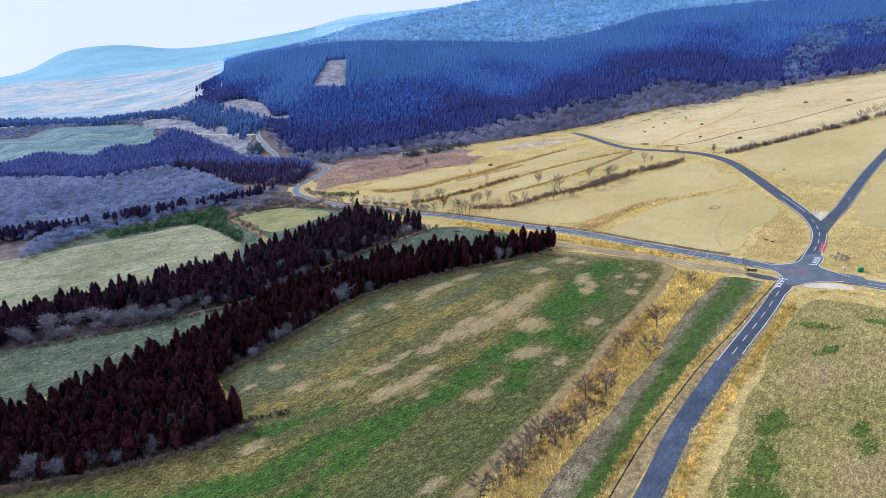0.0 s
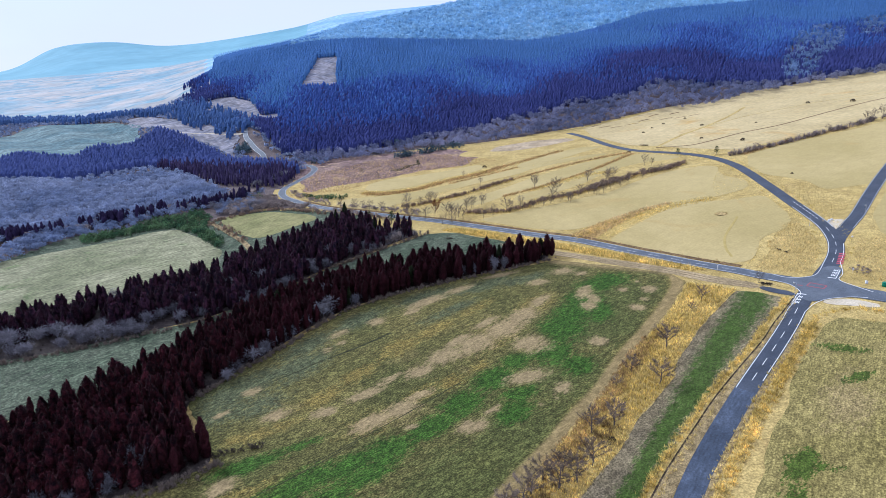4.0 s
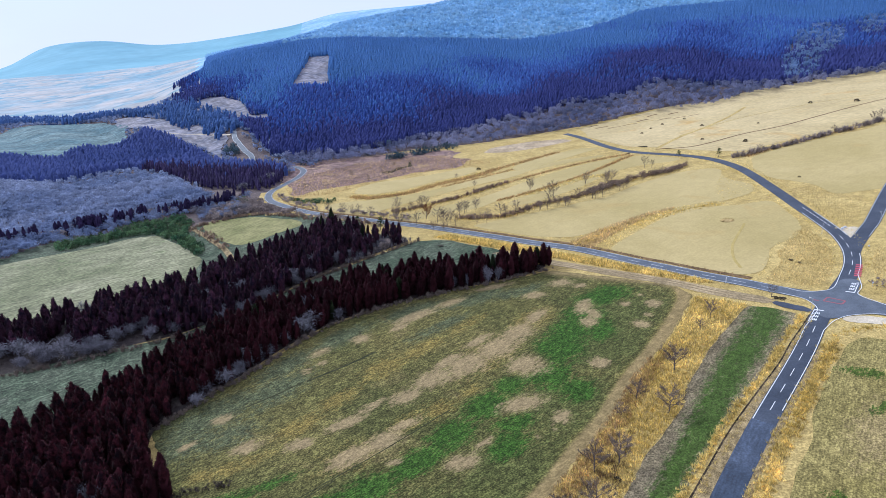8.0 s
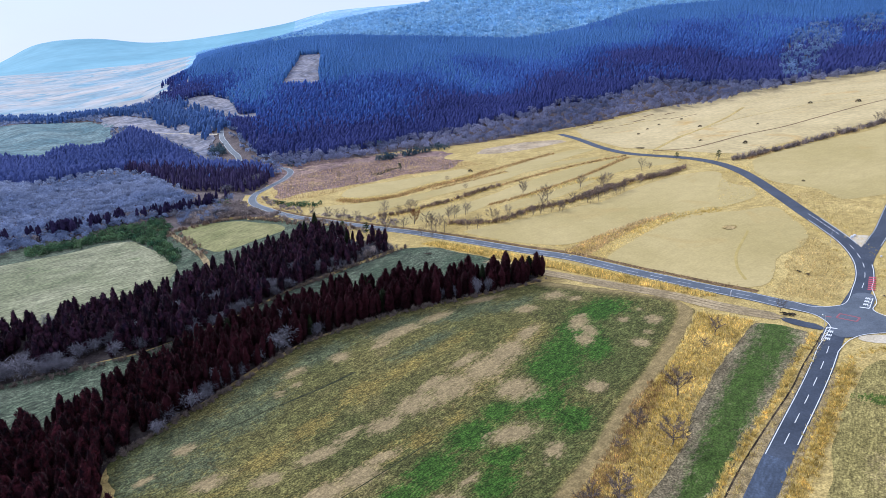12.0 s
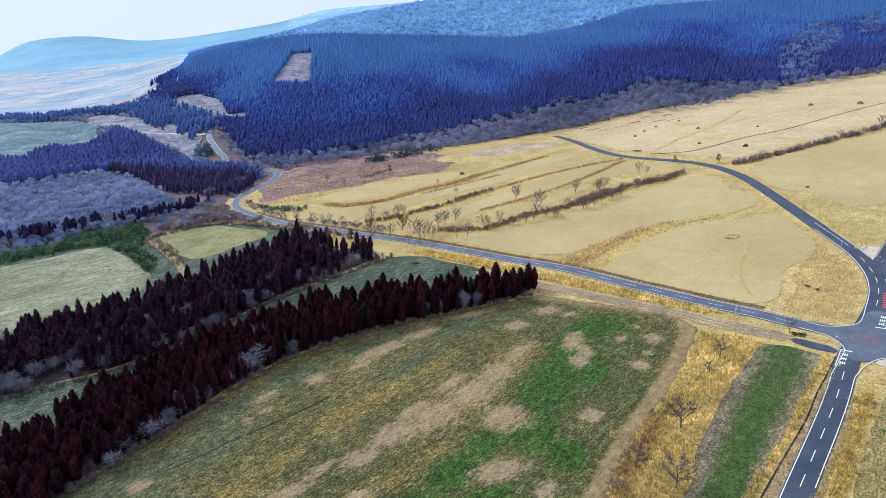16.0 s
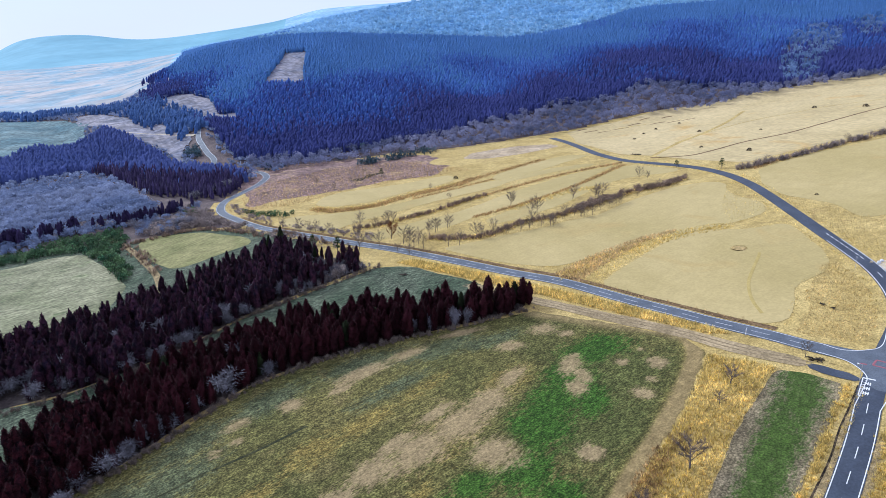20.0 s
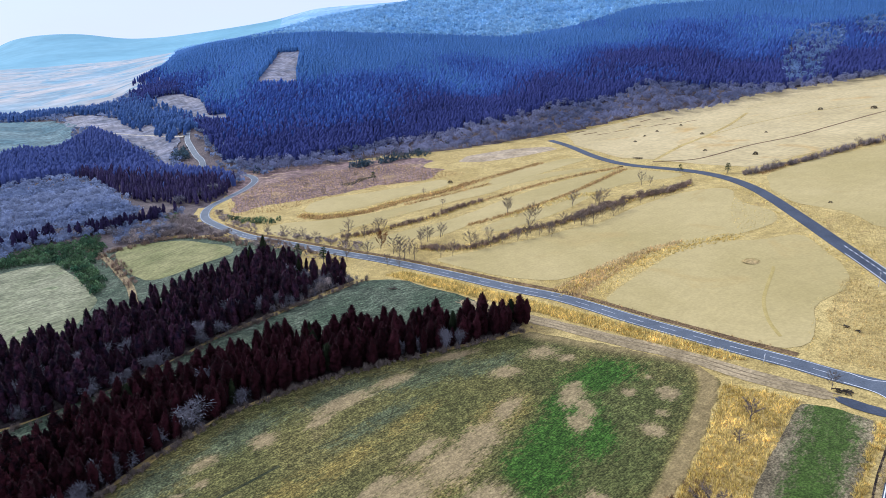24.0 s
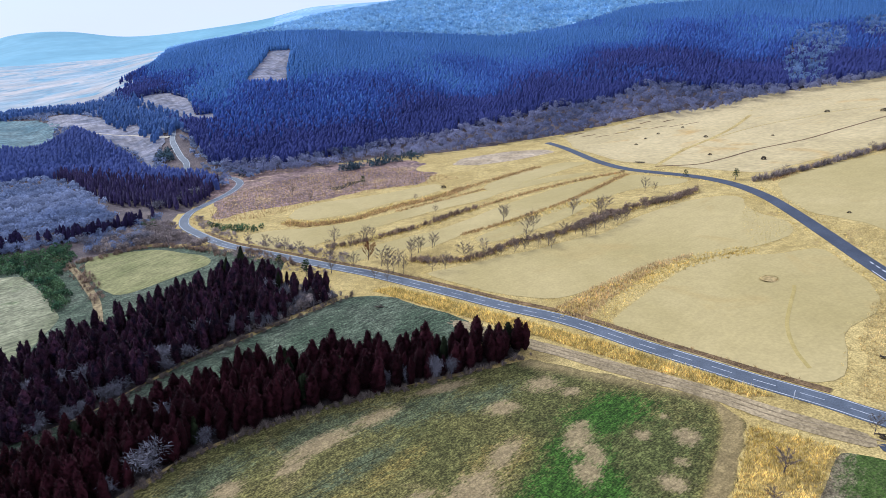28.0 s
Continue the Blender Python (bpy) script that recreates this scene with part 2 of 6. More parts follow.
M_STUBBLE = blended(blended(M_STUBBLE, "worn", (0.27, 0.205, 0.085), seam=(0.2, 0.7)), "lush", (0.052, 0.088, 0.010))
M_STRIP = surface("fresh_green_strip", (0.145, 0.116, 0.064), (0.225, 0.182, 0.102), big=0.06, small=2.0, bump=0.7, spread=0.35)
M_STRIP = blended(M_STRIP, "lush", (0.044, 0.081, 0.009), seam=(0.18, 0.70))
M_STUBBLE, M_STRIP = grained(M_STUBBLE, 2.4, 0.30, 52, 0.32, 0.2), grained(M_STRIP, 2.6, 0.34, 50, 0.4, 0.1)
M_LEFTFIELD = surface("mown_pale_green_field", (0.175, 0.178, 0.088), (0.27, 0.258, 0.145), big=0.03, small=0.6, bump=0.4, spread=0.28, third=(0.135, 0.170, 0.062), streak=(38, 1.1, 0.32))
M_DIRT = surface("grey_brown_track", (0.27, 0.205, 0.105), (0.38, 0.29, 0.155), big=0.12, small=1.4, bump=0.5, spread=0.3)
M_SOIL = surface("pale_concrete_apron", (0.50, 0.42, 0.28), (0.58, 0.50, 0.36), big=0.2, small=2.0, bump=0.3, spread=0.15)
# the sky's reflection is mixed in as extra blue in the base colour
M_ASPHALT = surface("sky_tinted_asphalt", (0.034, 0.042, 0.060), (0.055, 0.065, 0.087), big=0.08, small=2.0, rough=0.7, bump=0.12, spread=0.2, spec=0.4)
M_ASPHALT_NEW = surface("fresh_dark_asphalt", (0.034, 0.046, 0.070), (0.060, 0.075, 0.107), big=0.08, small=2.0, rough=0.65, bump=0.12, spread=0.25, spec=0.4, streak=(52, 0.5, 0.3))
M_ASPHALT_OLD = surface("worn_pale_asphalt", (0.085, 0.097, 0.115), (0.120, 0.134, 0.155), big=0.08, small=3.0, rough=0.75, bump=0.12, spread=0.18, spec=0.35)
M_WHITE = plain("road_paint_white", (0.78, 0.78, 0.76), 0.6)
M_RED = plain("road_paint_red", (0.55, 0.10, 0.13), 0.6)
M_FLOOR = surface("forest_floor", (0.085, 0.065, 0.065), (0.15, 0.115, 0.10), big=0.05, small=0.8, bump=0.8, spread=0.35)
M_BROWN = surface("russet_scrub_grass", (0.155, 0.100, 0.092), (0.24, 0.160, 0.125), big=0.03, small=0.7, bump=0.8, spread=0.45, third=(0.34, 0.235, 0.12), third_at=0.55)
M_CEDAR = surface("winter_cedar_foliage", (0.0078, 0.0030, 0.0054), (0.058, 0.0126, 0.0160), big=0.6, small=3.0, bump=0.5, spread=0.4, per_object=0.4, per_island=0.6)
M_CEDAR_GREEN = surface("green_cedar_foliage", (0.010, 0.016, 0.007), (0.026, 0.032, 0.011), big=0.35, small=3.0, bump=0.6, spread=0.4, per_object=0.3, per_island=0.5)
# distance haze is painted into the mountain cedars as blue base colour
M_CEDAR_FAR = surface("hazed_mountain_cedar", (0.112, 0.205, 0.515), (0.134, 0.236, 0.57), big=0.006, small=0.3, bump=0.0, spread=0.05, per_island=0.05, third=(0.122, 0.220, 0.54), tone=0.06, translucent=0.5)
M_BARK = surface("grey_bark", (0.10, 0.085, 0.08), (0.17, 0.15, 0.14), big=0.8, small=6.0, bump=0.7, spread=0.3)
M_TWIG = surface("bare_grey_twigs", (0.150, 0.118, 0.090), (0.235, 0.187, 0.145), big=0.4, small=3.0, bump=0.0, spread=0.3, per_object=0.3, per_island=0.4)
M_TWIG_PALE = surface("pale_lichen_twigs", (0.135, 0.130, 0.145), (0.25, 0.235, 0.25), big=0.4, small=3.0, bump=0.0, spread=0.3, per_object=0.3, per_island=0.5)
# twig grey, lightened and blued so the colour carries the haze
M_WOOD_FAR = surface("hazed_leafless_far_wood", (0.198, 0.240, 0.365), (0.325, 0.362, 0.485), big=0.012, small=0.15, bump=0.0, spread=0.1, per_island=0.15, tone=0.22, translucent=0.45)
M_BAMBOO = surface("bamboo_leaves", (0.038, 0.086, 0.046), (0.115, 0.178, 0.078), big=0.1, small=1.0, bump=0.3, spread=0.35, per_island=0.45, translucent=0.4, tone=0.45)
M_PINE = surface("dark_pine_needles", (0.025, 0.05, 0.016), (0.05, 0.08, 0.022), big=0.5, small=3.0, bump=0.7, spread=0.4, per_island=0.4)
M_BLADE = surface("pampas_grass_blades", (0.58, 0.44, 0.115), (0.84, 0.675, 0.235), big=0.06, small=2.0, bump=0.0, spread=0.3, per_island=0.5, translucent=0.45, tone=0.4)
M_BLADE_DULL = surface("dull_scrub_blades", (0.40, 0.265, 0.110), (0.58, 0.41, 0.180), big=0.06, small=2.0, bump=0.0, spread=0.3, per_island=0.5, translucent=0.45, tone=0.4)
M_ASPHALT_MID = surface("mended_asphalt", (0.085, 0.097, 0.115), (0.120, 0.134, 0.155), big=0.1, small=3.0, rough=0.75, bump=0.12, spread=0.18, spec=0.35)
M_WHITE_WORN = surface("worn_road_paint", (0.40, 0.41, 0.42), (0.68, 0.68, 0.67), big=0.6, small=9, rough=0.6, bump=0.1, spread=0.2)
M_RUT = surface("dark_brown_earth", (0.020, 0.015, 0.011), (0.085, 0.062, 0.038), big=0.5, small=2.0, bump=0.6, spread=0.6)
M_PRESSED = surface("pressed_pasture_grass", (0.385, 0.295, 0.092), (0.46, 0.35, 0.12), big=0.1, small=1.5, bump=0.2, spread=0.08)
M_BRUSH = surface("brown_brush", (0.17, 0.112, 0.055), (0.31, 0.205, 0.09), big=0.2, small=2.0, bump=0.0, spread=0.3, per_island=0.4, tone=0.3)
# a darker step of the same painted haze, for the middle slope
M_CEDAR_SLOPE = surface("hazed_middle_cedar", (0.080, 0.132, 0.395), (0.100, 0.158, 0.45), big=0.01, small=0.4, bump=0.0, spread=0.05, per_island=0.06, tone=0.08, translucent=0.5)
# bare trees with a stronger blue of painted haze
M_WOOD_MID = surface("hazed_bare_trees", (0.165, 0.245, 0.42), (0.25, 0.335, 0.50), big=0.02, small=0.15, bump=0.0, spread=0.1, per_island=0.12, tone=0.2, translucent=0.4)
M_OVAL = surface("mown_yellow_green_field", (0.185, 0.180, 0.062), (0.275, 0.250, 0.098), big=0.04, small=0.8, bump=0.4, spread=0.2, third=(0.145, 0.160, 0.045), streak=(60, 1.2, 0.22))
# foot wood: less of the painted haze, so a little darker
M_FOOTWOOD = surface("hazed_leafless_foot_wood", (0.165, 0.180, 0.280), (0.280, 0.282, 0.385), big=0.012, small=0.15, bump=0.0, spread=0.1, per_island=0.15, tone=0.25, translucent=0.4)
# far cedar band, with haze mixed into its blue
M_CEDAR_BAND = surface("hazed_band_cedar", (0.125, 0.205, 0.42), (0.152, 0.240, 0.48), big=0.01, small=0.4, bump=0.0, spread=0.06, per_island=0.07, tone=0.08, translucent=0.5)
M_REED = surface("pale_brown_reeds", (0.50, 0.355, 0.160), (0.70, 0.52, 0.255), big=0.06, small=2.0, bump=0.0, spread=0.3, per_island=0.5, translucent=0.45, tone=0.4)
M_RUT_DRY = surface("dry_wheel_rut", (0.20, 0.15, 0.08), (0.30, 0.23, 0.13), big=0.3, small=2.0, bump=0.4, spread=0.3)
M_BUFFEDGE = surface("buff_trodden_grass", (0.34, 0.24, 0.085), (0.50, 0.37, 0.16), big=0.1, small=1.4, bump=0.5, spread=0.3, third=(0.26, 0.21, 0.06))
M_PALE = surface("pale_bleached_grass", (0.36, 0.275, 0.16), (0.47, 0.37, 0.24), big=0.03, small=0.4, bump=0.4, spread=0.3, third=(0.38, 0.26, 0.11))
M_CLEARCUT = surface("clear_cut_slash", (0.075, 0.135, 0.150), (0.14, 0.195, 0.19), big=0.02, small=0.22, bump=0.5, spread=0.35, streak=(10, 4.0, 0.35))
M_CLEARBROWN = surface("cleared_brown_slope", (0.145, 0.148, 0.185), (0.255, 0.235, 0.245), big=0.03, small=0.12, bump=0.4, spread=0.35, streak=(120, 3.0, 0.22))
# haze is put into the pale blues of slope, range and upper wood
M_SLOPE = surface("hazed_slope_scrub", (0.21, 0.37, 0.58), (0.34, 0.50, 0.66), big=0.006, small=0.06, bump=0.5, spread=0.2, third=(0.38, 0.44, 0.54))
M_RANGE = surface("hazed_range", (0.175, 0.345, 0.415), (0.215, 0.40, 0.47), big=0.003, small=0.02, bump=0.2, spread=0.06)
M_WOOD_UP = surface("hazed_upper_wood", (0.27, 0.44, 0.62), (0.36, 0.54, 0.70), big=0.008, small=0.06, bump=0.0, spread=0.1, per_island=0.08, tone=0.12, translucent=0.45)
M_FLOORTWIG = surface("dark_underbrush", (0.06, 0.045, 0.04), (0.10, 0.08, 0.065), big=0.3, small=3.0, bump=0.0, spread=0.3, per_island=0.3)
M_RUSTLEAF = surface("rust_oak_leaves", (0.20, 0.09, 0.035), (0.32, 0.16, 0.06), big=0.4, small=3.0, bump=0.0, spread=0.3, per_island=0.3)
M_TUFTGREEN = surface("meadow_tufts", (0.07, 0.10, 0.02), (0.28, 0.22, 0.08), big=0.08, small=2.0, bump=0.0, spread=0.3, per_island=0.5, translucent=0.45)
M_STEEL = plain("galvanised_steel", (0.55, 0.56, 0.58), 0.45, 0.6)
M_WHITEPANEL = plain("white_enamel", (0.75, 0.76, 0.77), 0.5)
M_GREENBIN = plain("green_plastic", (0.03, 0.22, 0.13), 0.5)
M_DARKWOOD = surface("dark_dead_branches", (0.05, 0.04, 0.03), (0.10, 0.08, 0.055), big=0.4, small=4.0, bump=0.4, spread=0.3, per_island=0.3)
M_RUTGREEN = surface("pressed_wheel_track", (0.030, 0.034, 0.014), (0.060, 0.058, 0.024), big=0.2, small=1.5, bump=0.4, spread=0.4)
M_MIDFIELD = surface("rough_green_field", (0.056, 0.074, 0.041), (0.094, 0.108, 0.066), big=0.05, small=1.2, bump=0.7, spread=0.4, third=(0.115, 0.122, 0.082), streak=(33, 0.7, 0.3))
M_BLADE_PALE = surface("pale_dry_grass_blades", (0.56, 0.43, 0.160), (0.74, 0.60, 0.285), big=0.06, small=2.0, bump=0.0, spread=0.3, per_island=0.4, translucent=0.45, tone=0.3)
# streaky fields, their colours paled and blued to stand for haze
M_FARFIELD = surface("hazed_far_fields", (0.24, 0.335, 0.385), (0.46, 0.425, 0.385), big=0.006, small=0.05, bump=0.0, spread=0.12, third=(0.18, 0.31, 0.38), third_at=0.52, streak=(165, 30.0, 0.12))
# dark brown for painted bank and terrace shade, and for the lane
M_SHADE_AND_LANE = surface("shade_strip_and_lane_soil", (0.11, 0.07, 0.035), (0.20, 0.13, 0.06), big=0.2, small=1.6, bump=0.8, spread=0.4)
M_MIDFIELD = grained(M_MIDFIELD, 2.0, 0.35, 33, 0.5, 0.25)
M_BROWN = grained(M_BROWN, 0.5, 0.3, 10, 1.2, 0.2)
# the darkest step of the painted haze, for the mountain's lower slope
M_CEDAR_LOW = surface("hazed_lower_cedar", (0.062, 0.074, 0.235), (0.084, 0.096, 0.285), big=0.02, small=0.5, bump=0.0, spread=0.06, per_island=0.08, tone=0.1, translucent=0.45)

# ridge cedars: purple-blue haze is part of the base colour
M_CEDAR_MID = surface("hazed_ridge_cedar", (0.104, 0.136, 0.335), (0.134, 0.166, 0.39), big=0.01, small=0.4, bump=0.0, spread=0.06, per_island=0.07, tone=0.08, translucent=0.5)
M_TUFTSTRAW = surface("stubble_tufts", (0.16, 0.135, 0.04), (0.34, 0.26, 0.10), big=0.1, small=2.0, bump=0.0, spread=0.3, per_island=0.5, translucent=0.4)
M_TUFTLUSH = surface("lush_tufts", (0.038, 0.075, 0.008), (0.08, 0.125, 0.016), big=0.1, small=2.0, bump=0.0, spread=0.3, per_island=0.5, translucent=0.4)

# the palest step of the painted haze, for the top of the plantation
M_CEDAR_HIGH = surface("hazed_upper_cedar", (0.142, 0.272, 0.54), (0.166, 0.310, 0.60), big=0.006, small=0.3, bump=0.0, spread=0.05, per_island=0.05, third=(0.154, 0.290, 0.57), tone=0.06, translucent=0.5)
# dark green pushed towards blue-grey to paint in the haze
M_EVERGREEN = surface("hazed_evergreens", (0.050, 0.080, 0.100), (0.090, 0.130, 0.145), big=0.05, small=0.5, bump=0.0, spread=0.3, per_island=0.3, tone=0.3, translucent=0.3)
# rust-brown cedar with a purple-blue haze painted over its colour
M_CEDAR_HAZED = surface("hazed_second_belt_cedar", (0.0090, 0.0058, 0.0125), (0.044, 0.0160, 0.0260), big=0.5, small=3.0, bump=0.5, spread=0.4, per_object=0.4, per_island=0.6)
M_BUSH = surface("brown_bank_brush", (0.25, 0.178, 0.125), (0.38, 0.28, 0.19), big=0.15, small=2.0, bump=0.0, spread=0.3, per_island=0.35, tone=0.3)
# darker copy of the forest floor: shade under the cedars is painted in
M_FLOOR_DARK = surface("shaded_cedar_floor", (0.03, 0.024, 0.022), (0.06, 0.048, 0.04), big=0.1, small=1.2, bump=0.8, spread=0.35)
M_HEDGE = surface("purple_grey_hedge_twigs", (0.235, 0.192, 0.172), (0.375, 0.312, 0.270), big=0.12, small=2.0, bump=0.0, spread=0.3, per_island=0.35, tone=0.4, translucent=0.3)
M_SHOULDER = surface("brown_gravel_shoulder", (0.20, 0.148, 0.068), (0.325, 0.245, 0.115), big=0.5, small=3.5, bump=0.8, spread=0.5)
M_RED_WORN = plain("worn_red_road_paint", (0.30, 0.12, 0.135), 0.7)

# dark cedar with a purple tint painted in for thin haze
M_CEDAR_NEAR = surface("hazed_road_bend_cedar", (0.040, 0.030, 0.082), (0.064, 0.046, 0.110), big=0.05, small=0.8, bump=0.0, spread=0.2, per_island=0.25, tone=0.2, translucent=0.3)

# ---------------------------------------------------------------- mesh helpers
from mathutils.geometry import delaunay_2d_cdt


def mesh_of(name, verts, faces, material, smooth=False):
    me = bpy.data.meshes.new(name)
    me.from_pydata([tuple(map(float, v)) for v in verts], [], [tuple(map(int, f)) for f in faces])
    me.materials.append(material)
    if smooth:
        me.shade_smooth()
    return me


def fast_mesh(name, verts, tris, material):
    """A triangle mesh from arrays."""
    verts, tris = np.ascontiguousarray(verts, np.float32), np.ascontiguousarray(tris, np.int32)
    me = bpy.data.meshes.new(name)
    me.vertices.add(len(verts))
    me.vertices.foreach_set("co", verts.ravel())
    me.loops.add(tris.size)
    me.loops.foreach_set("vertex_index", tris.ravel())
    me.polygons.add(len(tris))
    me.polygons.foreach_set("loop_start", np.arange(0, tris.size, 3, dtype=np.int32))
    me.update(calc_edges=True)
    me.materials.append(material)
    return me


def part(name, me, parent, label=""):
    ob = new(name, me)
    ob.parent = parent
    return tagged(ob, label)


def inside(poly, x, y):
    """Whether x, y (arrays) lie in a polygon."""
    x, y = np.asarray(x, float), np.asarray(y, float)
    hit = np.zeros(x.shape, bool)
    p = np.array(poly, float)
    for (x1, y1), (x2, y2) in zip(p, np.roll(p, -1, 0)):
        if y1 != y2:
            hit ^= ((y1 > y) != (y2 > y)) & (x < (x2 - x1) * (y - y1) / (y2 - y1) + x1)
    return hit


def away(line, x, y):
    """The distance of x, y (arrays) from an open line."""
    x, y = np.asarray(x, float), np.asarray(y, float)
    best = np.full(x.shape, 1e9)
    p = np.array(line, float)
    for a, b in zip(p[:-1], p[1:]):
        d = b - a
        s = np.clip(((x - a[0]) * d[0] + (y - a[1]) * d[1]) / (d @ d + 1e-9), 0, 1)
        best = np.minimum(best, np.hypot(x - a[0] - s * d[0], y - a[1] - s * d[1]))
    return best


def spline(points, step=3.0):
    """A smooth line through points, in even steps."""
    p = np.array(points, float)
    p = np.vstack([2 * p[0] - p[1], p, 2 * p[-1] - p[-2]])
    out = []
    for a, b, c, d in zip(p[:-3], p[1:-2], p[2:-1], p[3:]):
        k = max(4, int(np.hypot(*(c - b)) / step * 2))
        for s in np.arange(k) / k:
            out.append(0.5 * (2 * b + (c - a) * s + (2 * a - 5 * b + 4 * c - d) * s * s + (3 * b - a - 3 * c + d) * s ** 3))
    out.append(p[-2])
    out = np.array(out)
    run = np.r_[0, np.cumsum(np.hypot(*np.diff(out, axis=0).T))]
    k = np.linspace(0, run[-1], max(2, int(run[-1] / step) + 1))
    return np.stack([np.interp(k, run, out[:, 0]), np.interp(k, run, out[:, 1])], 1)


def wavy(poly, step=4.0, size=1.2, seed=0):
    """A closed outline with small irregularities."""
    r = np.random.RandomState(seed)
    p = np.array(list(poly) + [poly[0]], float)
    out = []
    for a, b in zip(p[:-1], p[1:]):
        k = max(1, int(np.hypot(*(b - a)) / step))
        for s in np.arange(k) / k:
            out.append(a + (b - a) * s + r.normal(0, size * 0.5, 2))
    out = np.array(out)
    return (out + np.roll(out, 1, 0) + np.roll(out, -1, 0)) / 3


def drape(name, poly, material, off=0.06, step=6.0, size=1.2, seed=0, masks=None, label="", category="field", rough=0.0, parent=None):
    """A field or verge laid on the ground inside an outline. masks: name -> function of x, y."""
    edge = wavy(poly, min(step, 4.0), size, seed)
    lo, hi = edge.min(0), edge.max(0)
    gx, gy = np.meshgrid(np.arange(lo[0], hi[0], step), np.arange(lo[1], hi[1], step))
    r = np.random.RandomState(seed + 7)
    gx, gy = (gx + r.uniform(-0.3, 0.3, gx.shape) * step).ravel(), (gy + r.uniform(-0.3, 0.3, gy.shape) * step).ravel()
    ok = inside(edge, gx, gy) & (away(np.vstack([edge, edge[:1]]), gx, gy) > step * 0.35)
    pts = np.vstack([edge, np.stack([gx[ok], gy[ok]], 1)])
    k = len(edge)
    v2, _, tris, *_ = delaunay_2d_cdt([Vector(q) for q in pts.tolist()], [(i, (i + 1) % k) for i in range(k)], [list(range(k))], 1, 1e-4)
    xy = np.array([tuple(v) for v in v2])
    z = height(xy[:, 0], xy[:, 1]) + off
    if rough:
        z = z + rough * np.clip(away(np.vstack([edge, edge[:1]]), xy[:, 0], xy[:, 1]) / 2, 0, 1) * (0.4 + 0.6 * r.rand(len(xy)))
    faces = []
    for f in tris:
        a, b, c = (xy[i] for i in f)
        faces.append(tuple(f) if (b[0] - a[0]) * (c[1] - a[1]) - (b[1] - a[1]) * (c[0] - a[0]) > 0 else tuple(reversed(f)))
    me = mesh_of(name, np.c_[xy, z], faces, material, smooth=True)
    for key, fn in (masks or {}).items():
        layer = me.attributes.new(key, "FLOAT", "POINT")
        layer.data.foreach_set("value", np.asarray(fn(xy[:, 0], xy[:, 1]), np.float32))
    if parent:
        return part(name, me, parent)
    return tagged(new(name, me), label, category, kind="structure")


def blobs(rows, peak=0.64):
    """A soft mask of round spots: rows of x, y, radius along, radius across, turn in degrees."""
    def fn(x, y):
        best = np.zeros(np.shape(x))
        for cx, cy, ra, rb, turn in rows:
            c, s = math.cos(radians(turn)), math.sin(radians(turn))
            u, v = ((x - cx) * c + (y - cy) * s) / ra, (-(x - cx) * s + (y - cy) * c) / rb
            best = np.maximum(best, np.clip(1.3 - 0.8 * np.hypot(u, v), 0, 1) * peak)
        return best
    return fn


def ribbon(name, line, width, material, off=0.12, lift=0.0, skirt=0.5):
    """A strip along a line, with sides that go into the ground."""
    p = np.asarray(line, float)
    d = np.gradient(p, axis=0)
    d /= np.hypot(*d.T)[:, None] + 1e-9
    nrm = np.stack([d[:, 1], -d[:, 0]], 1)
    verts, faces = [], []
    zc = height(p[:, 0], p[:, 1])
    for i, (q, m) in enumerate(zip(p, nrm)):
        for s, dz in ((-0.5, -skirt), (-0.5, off), (0.0, off + 0.03), (0.5, off), (0.5, -skirt)):
            e = q + m * s * width
            verts.append((e[0], e[1], float(height(e[0], e[1])) + dz + lift))
        if i:
            a, b = (i - 1) * 5, i * 5
            faces += [(a + k, a + k + 1, b + k + 1, b + k) for k in range(4)]
    return mesh_of(name, verts, faces, material)


def offset_line(line, d):
    p = np.asarray(line, float)
    g = np.gradient(p, axis=0)
    g /= np.hypot(*g.T)[:, None] + 1e-9
    return p + np.stack([g[:, 1], -g[:, 0]], 1) * d

# ---------------------------------------------------------------- ground
rows_y = [-600.0]
while rows_y[-1] < 4700:
    y0 = rows_y[-1]
    rows_y.append(y0 + (40 if y0 < -40 else max(5.0, 0.011 * y0)))
cols = np.linspace(-1.15, 1.15, 330)
Y, Sx = np.meshgrid(rows_y, cols, indexing="ij")
X = Sx * (np.maximum(Y, -100) + 330)
Z = height(X, Y)
nr, nc = X.shape
grid = np.arange(nr * nc).reshape(nr, nc)
quads = np.stack([grid[:-1, :-1], grid[:-1, 1:], grid[1:, 1:], grid[1:, :-1]], -1).reshape(-1, 4)
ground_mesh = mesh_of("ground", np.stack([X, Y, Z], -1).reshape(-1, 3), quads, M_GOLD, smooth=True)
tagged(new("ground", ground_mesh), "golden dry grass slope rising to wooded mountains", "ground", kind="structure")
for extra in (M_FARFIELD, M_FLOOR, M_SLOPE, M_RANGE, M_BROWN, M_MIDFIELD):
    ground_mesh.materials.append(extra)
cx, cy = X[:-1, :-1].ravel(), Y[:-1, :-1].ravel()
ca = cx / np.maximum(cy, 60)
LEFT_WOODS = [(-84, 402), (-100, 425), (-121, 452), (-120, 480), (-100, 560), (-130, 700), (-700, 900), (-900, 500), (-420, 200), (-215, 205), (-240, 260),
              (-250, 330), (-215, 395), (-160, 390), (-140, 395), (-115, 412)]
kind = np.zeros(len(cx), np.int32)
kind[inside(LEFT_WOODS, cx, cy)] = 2
